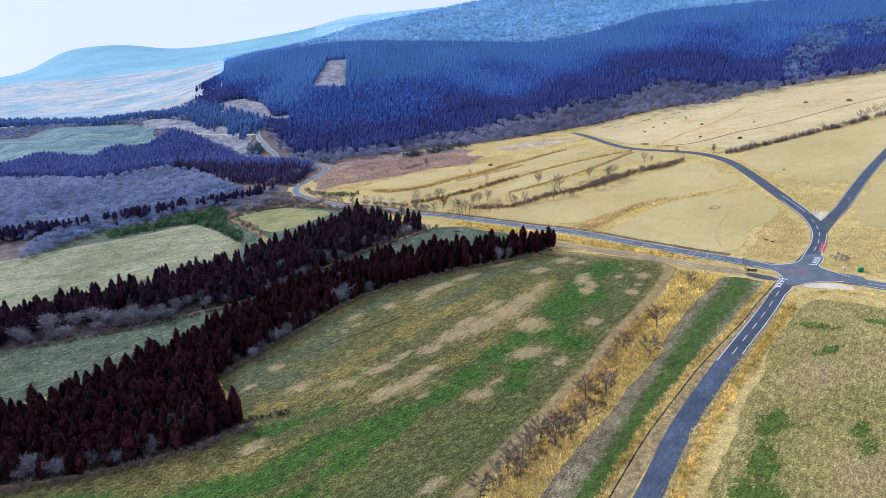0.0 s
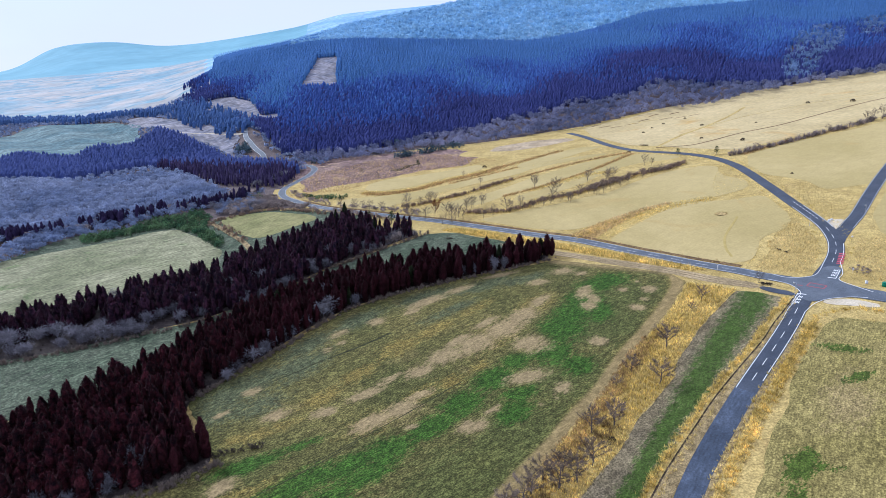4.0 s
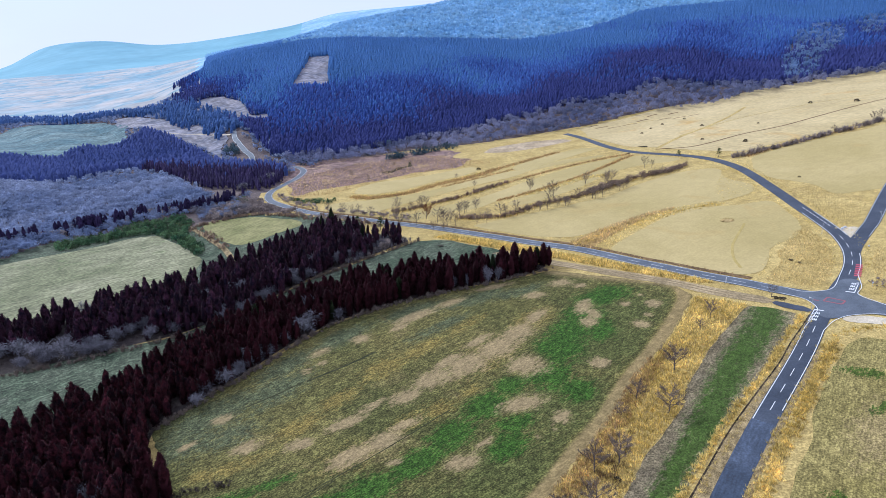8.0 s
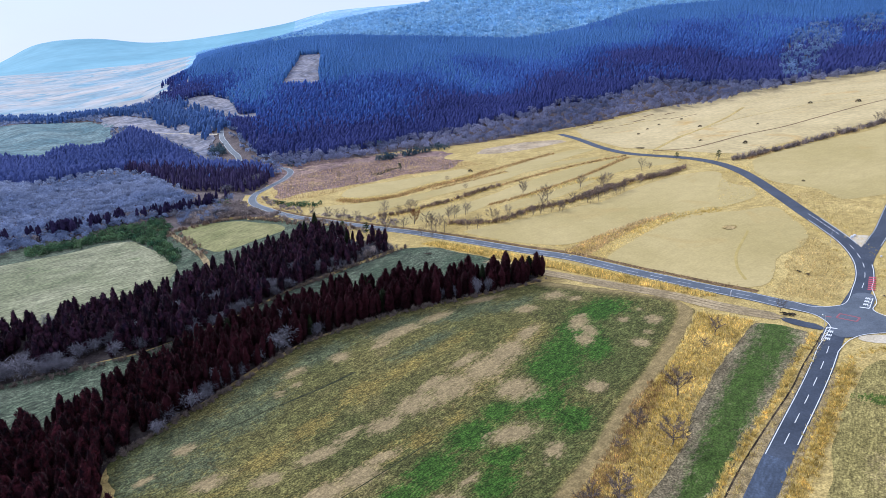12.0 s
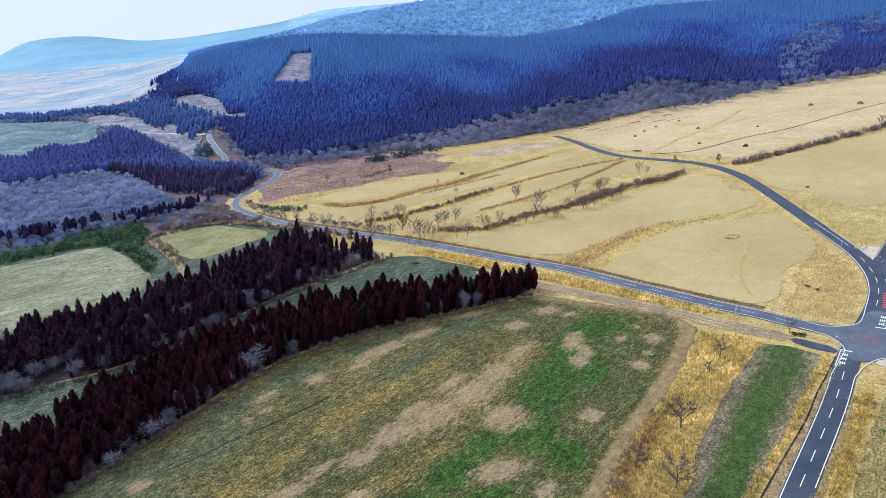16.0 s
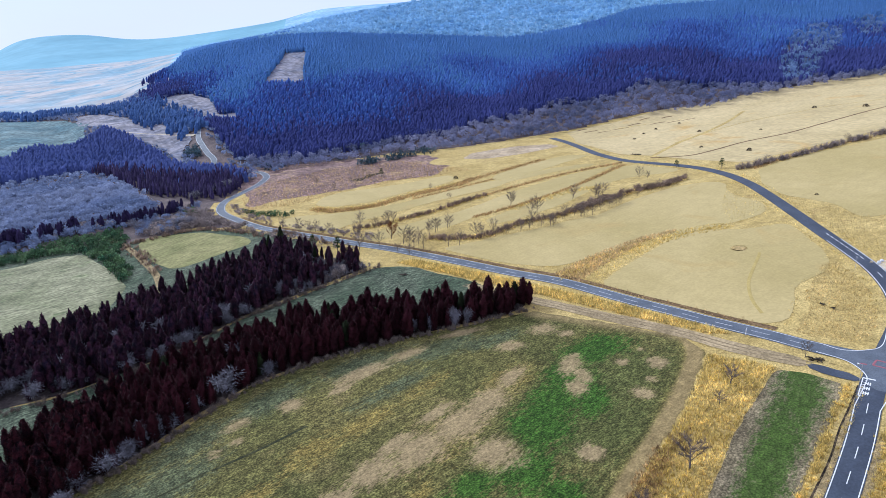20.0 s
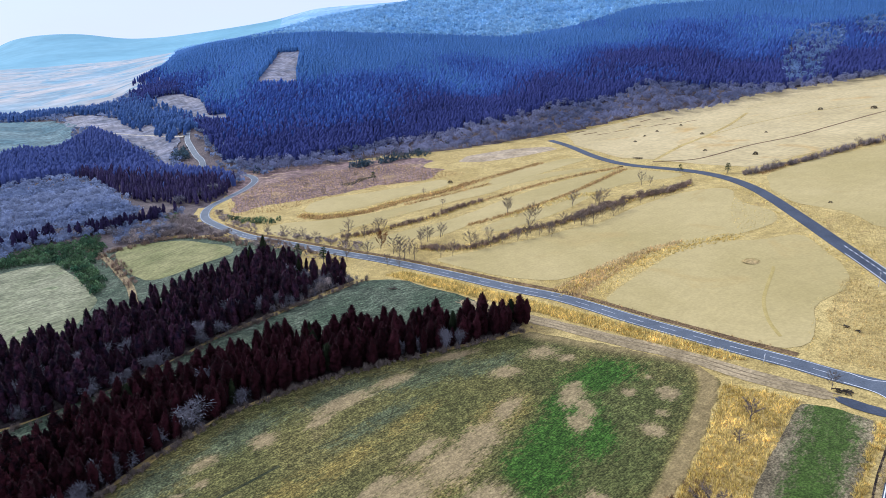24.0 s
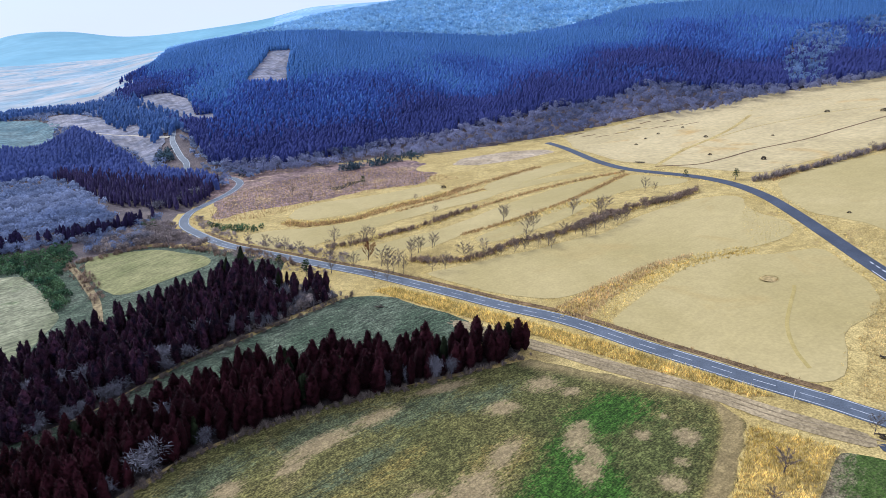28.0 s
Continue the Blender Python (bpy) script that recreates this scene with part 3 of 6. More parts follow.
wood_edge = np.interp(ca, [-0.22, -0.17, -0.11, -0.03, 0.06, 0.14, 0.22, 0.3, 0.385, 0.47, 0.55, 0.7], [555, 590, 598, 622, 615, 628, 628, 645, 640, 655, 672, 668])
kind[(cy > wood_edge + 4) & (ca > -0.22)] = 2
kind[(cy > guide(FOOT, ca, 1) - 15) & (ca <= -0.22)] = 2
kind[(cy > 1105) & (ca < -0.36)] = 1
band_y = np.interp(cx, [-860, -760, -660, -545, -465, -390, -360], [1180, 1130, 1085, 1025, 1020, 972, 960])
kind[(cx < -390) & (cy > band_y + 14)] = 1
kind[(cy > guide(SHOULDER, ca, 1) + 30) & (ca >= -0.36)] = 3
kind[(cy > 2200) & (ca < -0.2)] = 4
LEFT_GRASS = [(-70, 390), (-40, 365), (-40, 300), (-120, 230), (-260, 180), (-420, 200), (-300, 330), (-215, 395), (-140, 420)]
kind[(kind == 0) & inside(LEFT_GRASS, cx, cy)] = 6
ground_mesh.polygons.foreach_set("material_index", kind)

# ---------------------------------------------------------------- roads
MAIN = spline([(28, 93.5), (36, 103.5), (45, 114.6), (59, 134.3), (78, 156.5), (98, 178), (107, 188), (118, 201), (127, 210), (133, 216), (141, 224),
               (148, 233), (154, 244), (159, 259), (162, 276), (165, 297), (169, 322), (174, 355), (176, 375), (175.5, 395), (172, 412), (165, 429),
               (151, 452), (145, 464), (140, 481), (136, 508), (134, 543), (132, 575), (128, 610)])
CROSS = spline([(190, 140), (165, 165), (148, 185), (141, 193), (137, 198), (132, 204), (127, 211), (122, 216), (116, 222), (110, 229.5), (100, 240.5), (92, 250),
                (81, 263), (65, 283), (48, 298.5), (29, 317), (3, 341), (-17, 357), (-45, 380), (-71, 401), (-93, 426), (-108, 448), (-114, 474), (-110, 498),
                (-105, 529), (-107, 559), (-120, 585), (-140, 597), (-165, 620), (-179, 656), (-191, 677), (-207, 709), (-221, 740), (-236, 790)])
BRANCH = spline([(152, 240), (158, 247), (171, 260), (177, 266), (201, 293), (230, 324), (290, 385)])


def cut(line, keep):
    """The runs of a line whose points pass keep(x, y)."""
    ok = keep(line[:, 0], line[:, 1])
    runs, start = [], None
    for i, k in enumerate(list(ok) + [False]):
        if k and start is None:
            start = i
        if not k and start is not None:
            if i - start > 2:
                runs.append(line[start:i])
            start = None
    return runs


def painted(name, line, width, root, material=None, lift=0.19):
    return part(name, ribbon(name, line, width, material or M_WHITE, 0.0, lift, 0.02), root)


def dashes(line, on, off, width, root, lift=0.19, material=None):
    run = np.r_[0, np.cumsum(np.hypot(*np.diff(line, axis=0).T))]
    s = 2.0
    while s + on < run[-1]:
        k = np.linspace(s, s + on, 4)
        painted("centre_dash", np.stack([np.interp(k, run, line[:, 0]), np.interp(k, run, line[:, 1])], 1), width, root, material, lift)
        s += on + off


main_road = tagged(new("road_1"), "dark asphalt two-lane road with white edge lines", "road", kind="structure")
part("carriageway", ribbon("carriageway", MAIN[MAIN[:, 1] > 158], 5.3, M_ASPHALT, 0.14), main_road)
part("carriageway", ribbon("carriageway", MAIN[MAIN[:, 1] < 161], 5.4, M_ASPHALT_NEW, 0.135), main_road, "fresh dark asphalt without lines")
cross_road = tagged(new("road_2"), "worn grey asphalt road with faded white lines", "road", kind="structure")
part("carriageway", ribbon("carriageway", CROSS, 5.5, M_ASPHALT_OLD, 0.11), cross_road)
branch_road = tagged(new("road_3"), "asphalt side road climbing between pastures", "road", kind="structure")
part("carriageway", ribbon("carriageway", BRANCH, 5.4, M_ASPHALT, 0.12), branch_road)
JUNCTION = [(117.2, 201.8), (119.8, 205), (120.6, 209), (120.3, 213), (113.5, 220.5), (115.5, 223.5), (121.5, 217.5), (127, 215.7), (132, 216.8), (138, 222.7),
            (142.5, 219.5), (139, 215.3), (134.8, 210.5), (136.4, 204.5), (143.4, 197.3), (139, 191), (131.5, 198.4), (125.5, 199.4), (121.8, 198.4), (120.4, 198.2)]
drape("junction_surface", JUNCTION, M_ASPHALT_MID, off=0.185, step=2.0, size=0.15, parent=cross_road)

far_from_junction = lambda x, y: np.hypot(x - 127, y - 209) > 19
for side in (-2.35, 2.35):
    for run in cut(offset_line(MAIN, side), lambda x, y: far_from_junction(x, y) & (y > 160) & (y < 288) & ((side < 0) | (np.hypot(x - 158, y - 247) > 9))):
        painted("edge_line", run, 0.2, main_road)
for side in (-2.3, 2.3):
    for run in cut(offset_line(CROSS, side), lambda x, y: np.hypot(x - 127, y - 210) > 14):
        painted("edge_line", run, 0.2, cross_road, M_WHITE_WORN, 0.16)
for side in (-2.4, 2.4):
    for run in cut(offset_line(BRANCH, side), lambda x, y: np.hypot(x - 152, y - 240) > 16):
        painted("edge_line", run, 0.18, branch_road, M_WHITE_WORN, 0.17)


def line_end(line, side, far, first):
    """The point of an edge line where it meets the junction's bend."""
    p = offset_line(line, side)
    d = np.hypot(p[:, 0] - 127, p[:, 1] - 209)
    k = np.where(d > far)[0]
    k = k[k < d.argmin()][-1] if first else k[k > d.argmin()][0]
    return tuple(p[k])


for bend in ([line_end(MAIN, -2.35, 19, True), (117.6, 202.8), (119.9, 205.4), (120.6, 209), (119.8, 213.4), line_end(CROSS, -2.3, 14, False)],
             [line_end(MAIN, 2.35, 19, True), (118.6, 196.6), (121.8, 198.3), (125.5, 199.1), (131.2, 198.2), line_end(CROSS, -2.3, 14, True)],
             [line_end(CROSS, 2.3, 14, False), (122, 217.9), (127, 216.2), (132, 217.3), line_end(MAIN, -2.35, 19, False)],
             [line_end(MAIN, 2.35, 19, False), (139.2, 214.8), (135.4, 210.6), (136.8, 205), line_end(CROSS, 2.3, 14, True)]):
    painted("corner_line", spline(bend, 1.0), 0.2, main_road, None, 0.205)
for run in cut(MAIN, lambda x, y: (np.hypot(x - 127, y - 209) > 17) & (y > 161) & (y < 262)):
    dashes(run, 4.0, 4.2, 0.17, main_road)
for run in cut(MAIN, lambda x, y: (y > 263) & (y < 298)):
    dashes(offset_line(run, 0.6), 2.0, 1.4, 0.3, main_road)
for run in cut(CROSS, lambda x, y: (np.hypot(x - 127, y - 210) > 13) & (y < 420) & (y > 150)):
    dashes(run, 5.0, 5.0, 0.16, cross_road, 0.155, M_WHITE_WORN)


def stop_box(cx, cy, along, root, length=9.0, wide=3.3):
    """A stop line with a hatched edge and three painted characters, kept as plain blocks."""
    d = np.array([math.cos(radians(along)), math.sin(radians(along))])
    n = np.array([-d[1], d[0]])
    c = np.array([cx, cy], float)

    def bar(a, b, w):
        painted("stop_mark", np.linspace(c + d * a[0] + n * a[1], c + d * b[0] + n * b[1], 4), w, root, None, 0.21)
    bar((0, -wide / 2), (0, wide / 2), 0.45)
    bar((0, wide / 2), (-length, wide / 2), 0.22)
    for k in range(8):
        bar((-0.9 - k * 1.0, wide / 2), (-0.9 - k * 1.0, wide / 2 - 0.7), 0.16)
    for k in range(3):
        for j in (-0.45, 0.0, 0.45):
            bar((-1.6 - k * 2.1, j), (-2.9 - k * 2.1, j), 0.24)
        bar((-2.2 - k * 2.1, -0.6), (-2.2 - k * 2.1, 0.6), 0.3)


stop_box(119.9, 204.6, 49, main_road, 8.0, 2.5)
stop_box(134.2, 212.6, 229, main_road, 7.0, 2.4)
hatch = np.array([(141.6, 223.6), (147.0, 231.0)])
for k in range(7):
    c = hatch[0] + (hatch[1] - hatch[0]) * k / 6
    painted("red_bar", np.linspace(c + (0.9, -0.6), c + (2.6, -1.6), 3) - (0.5, 0.1), 0.8, main_road, M_RED, 0.2)
for a, b in (((124.2, 209.6), (127.6, 206)), ((127.6, 206), (129.6, 207.6)), ((129.6, 207.6), (126.4, 211.4)), ((126.4, 211.4), (124.2, 209.6)), ((122.0, 211.2), (123.2, 210.2))):
    painted("red_frame", np.linspace(a, b, 4), 0.5, cross_road, M_RED_WORN, 0.212)

# aprons, farm track, ditch
drape("pavement", [(121, 198.6), (126, 199.2), (132, 196.5), (137, 190), (134, 189), (129, 193), (123, 195.5)], M_SOIL, off=0.1, step=2, size=0.4, seed=31, label="pale concrete apron beside the junction", category="pavement")
drape("pavement", [(157, 255), (160, 251), (166, 255.5), (170, 261), (166, 265), (160, 262)], M_SOIL, off=0.1, step=2, size=0.5, seed=32, label="pale gravel apron beside the side road", category="pavement")
TRACK = spline([(30, 292), (42, 281), (52, 272), (68, 257), (79, 247), (89, 237.5), (97, 228), (106, 219), (112, 214)])
drape("pavement", [tuple(q) for q in offset_line(TRACK, -2.4)[::3]] + [tuple(q) for q in offset_line(TRACK, 2.6)[::-3]], M_DIRT, off=0.09, step=2, size=0.7, seed=33, label="rutted grey-brown farm track", category="track")
for d in (-0.8, 0.8):
    ob = tagged(new("track_rut", ribbon("track_rut", offset_line(TRACK, d), 0.4, M_RUT_DRY, 0.02, 0.1, 0.05)), "worn wheel rut in the farm track", "track", kind="structure")
drape("pavement", [(109.5, 215.5), (112.5, 214.5), (117, 208), (119.4, 206.5), (118.2, 203.2), (113.5, 207.5), (110, 212)], M_ASPHALT, off=0.13, step=2, size=0.2, seed=34, label="short dark asphalt apron of the farm track", category="pavement")
DITCH = spline([(116.3, 203.1), (109, 195.5), (102.9, 189.3), (95.8, 181.3), (82.9, 168.8), (71.7, 157.6), (63.6, 148.5), (56.3, 140.3), (48.8, 131.4), (38, 117), (24, 98)])
for shift, w, m, lab in ((0.0, 0.42, M_RUT, "dark narrow roadside ditch"), (-1.9, 3.5, M_SHOULDER, "brown gravel shoulder beside the ditch")):
    tagged(new("ditch", ribbon("ditch", offset_line(DITCH, shift), w, m, 0.02, 0.07, 0.05)), lab, "ditch", kind="structure")

tagged(new("road_shoulder", ribbon("road_shoulder", offset_line(MAIN[MAIN[:, 1] < 190], 3.3), 1.6, M_SHOULDER, 0.02, 0.06, 0.05)), "brown gravel shoulder beside the main road", "shoulder", kind="structure")

# ---------------------------------------------------------------- fields
WORN = [(-21, 226, 3.6, 3, 20), (-34, 220, 4.4, 2.4, 35), (-32, 213, 1.8, 1.7, 0), (-36, 209, 2.1, 1.8, 0), (-45, 174, 4.2, 2.7, 20), (-56, 188, 3.6, 2.2, 30), (-8, 231, 4, 2, 35), (-3, 238, 9, 3.4, 35), (10, 246, 7, 2.6, 25), (27, 255, 9, 2, 12), (41, 243, 4.7, 3.1, 0), (51, 250.5, 5, 3.6, 10)]
WORN_2 = [(58, 246, 3, 1.8, 0), (-4, 189, 5.6, 3.8, 25), (4, 196, 7, 5, 35), (14, 202, 9, 6, 40), (23, 209, 9.5, 6, 45), (31, 217, 8.5, 5, 45), (31, 197, 6.3, 6, 40), (38, 226, 7, 3, 50), (27, 178.5, 6.6, 3.6, 15), (36, 171, 3, 2.8, 0), (-20, 180, 6.4, 2.6, 25), (-31, 173, 4, 2.4, 20)]
WORN_3 = [(-17, 166, 7.2, 4, 30), (-9, 170.5, 5.8, 3.6, 30), (-4, 176, 5.5, 2.2, 30), (-6, 162, 2.8, 1.4, 20), (10, 159, 4.6, 3.1, 10), (29, 165, 1.3, 1.2, 0), (33, 167, 1.1, 1.2, 0), (16, 165, 3.2, 1.2, 30), (55, 229, 3.2, 6, -25), (54, 218, 3, 4.2, 0), (56.5, 223, 2.6, 4, 0), (68, 227, 2.1, 2.2, 0)]
WORN_4 = [(77, 224.5, 2.7, 3.2, 0), (73, 217, 2, 1.8, 0), (69, 212, 3.2, 2.7, 0), (75, 232, 1.6, 1.2, 0), (51, 193, 3.1, 3.2, 0), (18, 215, 6, 2.4, 40), (8, 205, 6, 2.2, 40), (-14, 186, 5, 1.8, 35), (-52, 147, 4, 3, 40), (-2, 125, 5, 2, 30), (-62, 178, 3, 1.4, 40)]
LUSH = [(-20, 150, 8.5, 5, 30), (-11, 154, 8.5, 5, 30), (-1, 161, 8.5, 5, 35), (8, 169, 8, 5.4, 40), (18, 180, 7.5, 5.5, 45), (25, 188, 6.5, 4.5, 45), (40, 203, 6, 10, 0), (-47, 154, 11, 3.4, 20), (-34, 160, 6, 2, 25), (22, 163, 6.6, 4.6, 40), (66, 237, 9, 7, 0), (53, 222, 7.4, 10, 0)]
LUSH_2 = [(43, 206, 6.9, 10, 0), (36, 190, 7.4, 7, 0), (56, 213, 5.1, 8, 0), (42, 182, 5.3, 6, 0), (60, 234, 8, 6, 0), (-32, 145, 11, 5, 35), (-43, 136, 13, 6, 40), (-15, 146, 9, 4, 40), (-25, 137, 11, 5, 40), (-60, 130, 20, 6, 15), (-100, 130, 20, 6, 5), (-40, 122, 16, 5, 30)]
LUSH_3 = [(47, 213, 7, 8, 0), (24, 171, 6, 4, 30)]
OLIVE = [(52, 205, 22, 18, 40), (66, 224, 18, 16, 30), (38, 178, 18, 14, 40), (22, 156, 16, 11, 40), (6, 138, 20, 14, 45), (-14, 122, 24, 14, 40), (16, 148, 12, 10, 45)]
GREY = [(-59, 190, 18, 10, 50), (-44, 200, 16, 8, 45), (-43, 215, 16, 6, 45), (-28, 229, 14, 6, 40), (-3, 243, 18, 6, 25), (20, 247, 18, 6, 20), (-62, 180, 12, 8, 50), (-50, 180, 10, 5, 40), (6, 228, 16, 4, 38), (34, 248, 14, 5, 10)]
BUFF = [(-12, 205, 11, 6, 40), (-23, 192, 9, 4.4, 40), (-33, 181, 8.5, 4.2, 40), (-46, 167.5, 10, 3.4, 25), (-53, 165, 6, 2.4, 20), (5, 181, 6, 4.4, 40), (14, 188, 4, 3, 40), (12, 146, 10, 4, 40), (-17, 166, 10, 6, 30), (-4, 176, 8, 4, 40), (0, 214, 12, 4, 42), (14, 226, 12, 3.4, 42)]
BUFF_2 = [(-50, 140, 20, 6, 20), (36, 223, 14, 7, 45), (20, 206, 16, 9, 43)]
# pale margin between the meadow and the golden strip
EDGE = spline([(89, 232), (87, 224), (76.6, 208.4), (66.5, 195.4), (55.7, 182.4), (46, 168.5), (36.7, 158), (28.6, 148), (22, 141), (10, 127), (-8, 104)])
HEADLAND = spline([(92, 232), (82, 241), (68, 250), (50, 262)])


def meadow_tan(x, y):
    return np.maximum(np.clip(1.5 - away(EDGE, x, y) / 2.2, 0, 1) * 0.95, np.clip(1.1 - away(HEADLAND, x, y) / 5.0, 0, 1) * 0.7)


def meadow_buff(x, y):
    return np.maximum(blobs(BUFF + BUFF_2, 0.56)(x, y), np.clip(1.25 - away(EDGE, x, y) / 4.6, 0, 1) * 0.62)


drape("field", [(50, 263), (70, 250), (89, 235), (90.5, 225.5), (79.7, 208.8), (69.5, 196), (58, 183), (48, 168.4), (39, 158.4), (31, 148.4), (24.5, 141.2), (21, 137), (4, 114), (-30, 70), (-140, 90), (-145, 138),
                (-119, 140), (-89, 144), (-56, 156), (-70, 178), (-77, 189), (-56, 212), (-34, 239), (-6, 254), (24, 259)], M_MEADOW, step=1.5,
      label="patchy green and brown meadow with bare spots",
      masks={"worn": blobs(WORN + WORN_2 + WORN_3 + WORN_4, 0.74), "tan": meadow_tan, "lush": blobs(LUSH + LUSH_2 + LUSH_3, 0.76), "olive": blobs(OLIVE, 0.7), "grey": blobs(GREY), "buff": meadow_buff})
for a, b, w in (((-35, 203), (-15, 216), 0.8), ((-52, 192), (-36, 203), 0.5), ((-9, 220), (14, 233), 0.25), ((-30, 152), (8, 180), 0.3), ((-48, 139), (-20, 158), 0.3)):
    line = spline([a, ((a[0] + b[0]) / 2 + 0.8, (a[1] + b[1]) / 2), b], 2.0)
    tagged(new("wheel_track", ribbon("wheel_track", line, w, M_RUTGREEN, 0.01, 0.07, 0.02)), "dark wheel track pressed into the meadow", "track", kind="structure")
GREEN_MID = spline([(107, 209), (99, 198.5), (86.5, 185), (76.5, 173), (69.5, 163.5), (62.6, 155.5), (56, 147.6), (50.6, 141), (46, 135), (40, 127), (28, 110)])
drape("field", [(110, 209), (114, 204.5), (101.2, 189.9), (93.1, 182.2), (78.6, 166.7), (65, 152.2), (55.3, 141.7), (47.2, 131.7), (36, 117), (22, 99), (12, 104), (25, 122), (35, 134), (38.2, 137.2), (45.3, 145), (50.5, 152.8), (58.5, 160.9),
                (65.8, 169.2), (69, 176.1), (81.5, 191.9), (94.8, 205.9), (103, 214)], M_STRIP, step=1.5, size=0.5, seed=2,
      label="narrow strip of fresh green grass with dull margins", masks={"lush": lambda x, y: np.clip(1.3 - 0.8 * away(GREEN_MID, x, y) / np.interp(y, [130, 150, 185, 210], [2.6, 2.9, 5.0, 5.2]), 0, 1) * 0.78})
drape("field", [(107, 177), (121, 188.5), (138, 175), (165, 150), (150, 60), (33, 80), (55, 111), (76, 138.5), (92.5, 159.5)], M_STUBBLE, step=2.0, seed=3,
      label="pale stubble field with green tufts", masks={"lush": blobs([(79, 131, 7, 3.4, 50), (71, 119, 9, 4.4, 55), (65, 111, 8, 4.4, 50), (96, 125, 5, 2, 50), (84, 130, 4, 2, -30), (112, 172, 7, 2.5, -30), (130, 168, 7, 2.5, -40), (108, 158, 6, 2, 20), (68, 108, 8, 3, 50), (95, 120, 5, 2, 40)]),
                                                        "worn": blobs([(100, 150, 14, 6, 50), (90, 112, 12, 6, 40), (120, 150, 10, 5, 20)])})
PASTURES = [
    [(75, 274), (79, 280.5), (89, 290), (100, 299), (115, 311), (124, 315), (132, 316), (139, 311.5), (149, 309), (159, 311.5), (160, 303), (157.3, 290), (154, 276), (148.7, 265.5), (144, 261.5), (139.6, 259.5), (133, 257.5), (127, 247), (119.5, 236.8), (117, 234), (108, 237.5), (92, 255), (81, 267.5)],
    [(22, 336), (43, 340), (68, 347), (81, 352), (97, 355), (117, 371), (144, 385), (163, 385), (168, 377), (162, 366), (162, 352), (166, 341), (162, 327), (152, 321), (142, 319), (135, 317), (115, 315), (100, 313), (84, 304), (66, 298), (50, 306), (37, 319)],
    [(-18, 364), (-3, 375), (18, 385), (34, 391), (67, 421), (102, 444), (136, 456), (117, 435), (96, 412), (62, 388), (45, 381), (28, 366), (7, 366), (-7, 356)],
    [(44, 370), (62, 384), (94, 407), (118, 428), (141, 450), (150, 440), (163, 420), (152, 414), (138, 419), (124, 414), (109, 404), (92, 385), (75, 373), (58, 363), (48, 362)],
    [(-67, 412), (-48, 387), (-31, 383), (-16, 395), (6, 409), (37, 428), (59, 436), (71, 449), (107, 460), (128, 465), (123, 472), (95, 471), (72, 459), (48, 452), (31, 443), (6, 427), (-12, 419), (-36, 417), (-55, 420)],
    [(-50, 442), (-39, 432), (-14, 436), (5, 452), (25, 460), (38, 474), (33, 492), (4, 479), (-17, 474), (-38, 472), (-48, 462)],
    [(62, 472), (85, 495), (118, 512), (133, 500), (117, 489), (87, 466), (71, 452), (58, 458)],
    [(192, 393), (214, 404), (240, 412), (272, 417), (320, 432), (430, 430), (380, 300), (320, 300), (290, 378), (252, 344), (214, 300), (184, 303), (188, 322), (178, 345), (180, 368)],
    [(300, 300), (240, 320), (200, 284), (180, 262), (170, 240), (200, 215), (300, 220)],
]
for i, outline in enumerate(PASTURES):
    drape("field", outline, M_PASTURE, off=0.08, step=5.0, size=0.9, seed=40 + i, label=("smooth pale yellow winter pasture", "terraced pale yellow pasture")[2 <= i <= 6])
drape("field", [(138, 560), (146, 630), (236, 652), (362, 684), (480, 694), (490, 500), (318, 440), (290, 440), (232, 424), (196, 413), (182, 430), (167, 459), (148, 490)], M_UPLAND, off=0.08, seed=9, step=5.0, label="bleached upland grassland")
drape("field", [(46, 552), (56, 578), (91, 587), (118, 576), (124, 556), (90, 542), (64, 540)], M_PALE, off=0.08, seed=19, step=5.0, label="bleached rough grass below the woods")
drape("field", [(-262, 330), (-204, 360), (-180, 371), (-173, 380), (-156.5, 381), (-137, 360.5), (-112, 331), (-108, 300), (-125, 285), (-150, 270), (-180, 258), (-210, 250), (-262, 250)], M_LEFTFIELD, seed=10, step=4.0, label="mown pale green field")
drape("field", [(-134.5, 392), (-134, 405), (-121, 404), (-107, 405), (-79, 389), (-69, 377), (-97, 345), (-109, 355), (-123.5, 372)], M_OVAL, seed=11, step=4.0, label="small mown pale green field")
drape("field", [(-210, 215), (-173, 222), (-138, 230), (-92, 244), (-69, 262), (-50, 285), (-5, 322), (10, 318), (30, 298), (46, 277), (3, 270), (-32, 262), (-60, 245), (-109, 195), (-157, 175)], M_MIDFIELD, seed=12, step=4.0, label="pale green field between two rows of cedars")
LEFT_GREEN = [(-660, 1030), (-568, 1015), (-487, 973), (-419, 908), (-407, 869), (-377, 812), (-398, 793), (-399, 731), (-388, 659), (-430, 680), (-500, 690), (-660, 880)]
BROWN = [(-474, 980), (-451, 1001), (-355, 892), (-291, 840), (-245, 776), (-233, 754), (-220, 716), (-238, 731), (-285, 751), (-315, 785), (-390, 867), (-441, 918)]
LIGHT = [(-352, 952), (-329, 955), (-301, 954), (-259, 905), (-221, 816), (-201, 815), (-189, 773), (-214, 785), (-245, 808), (-267, 834), (-303, 875), (-334, 909)]
GAP = [(-288, 787), (-236, 748), (-218, 686), (-201, 642), (-211, 653), (-236, 700), (-270, 742)]
drape("field", LEFT_GREEN, M_CLEARCUT, off=0.8, size=5, seed=13, step=8.0, label="pale green clear-cut slope with rows of slash")
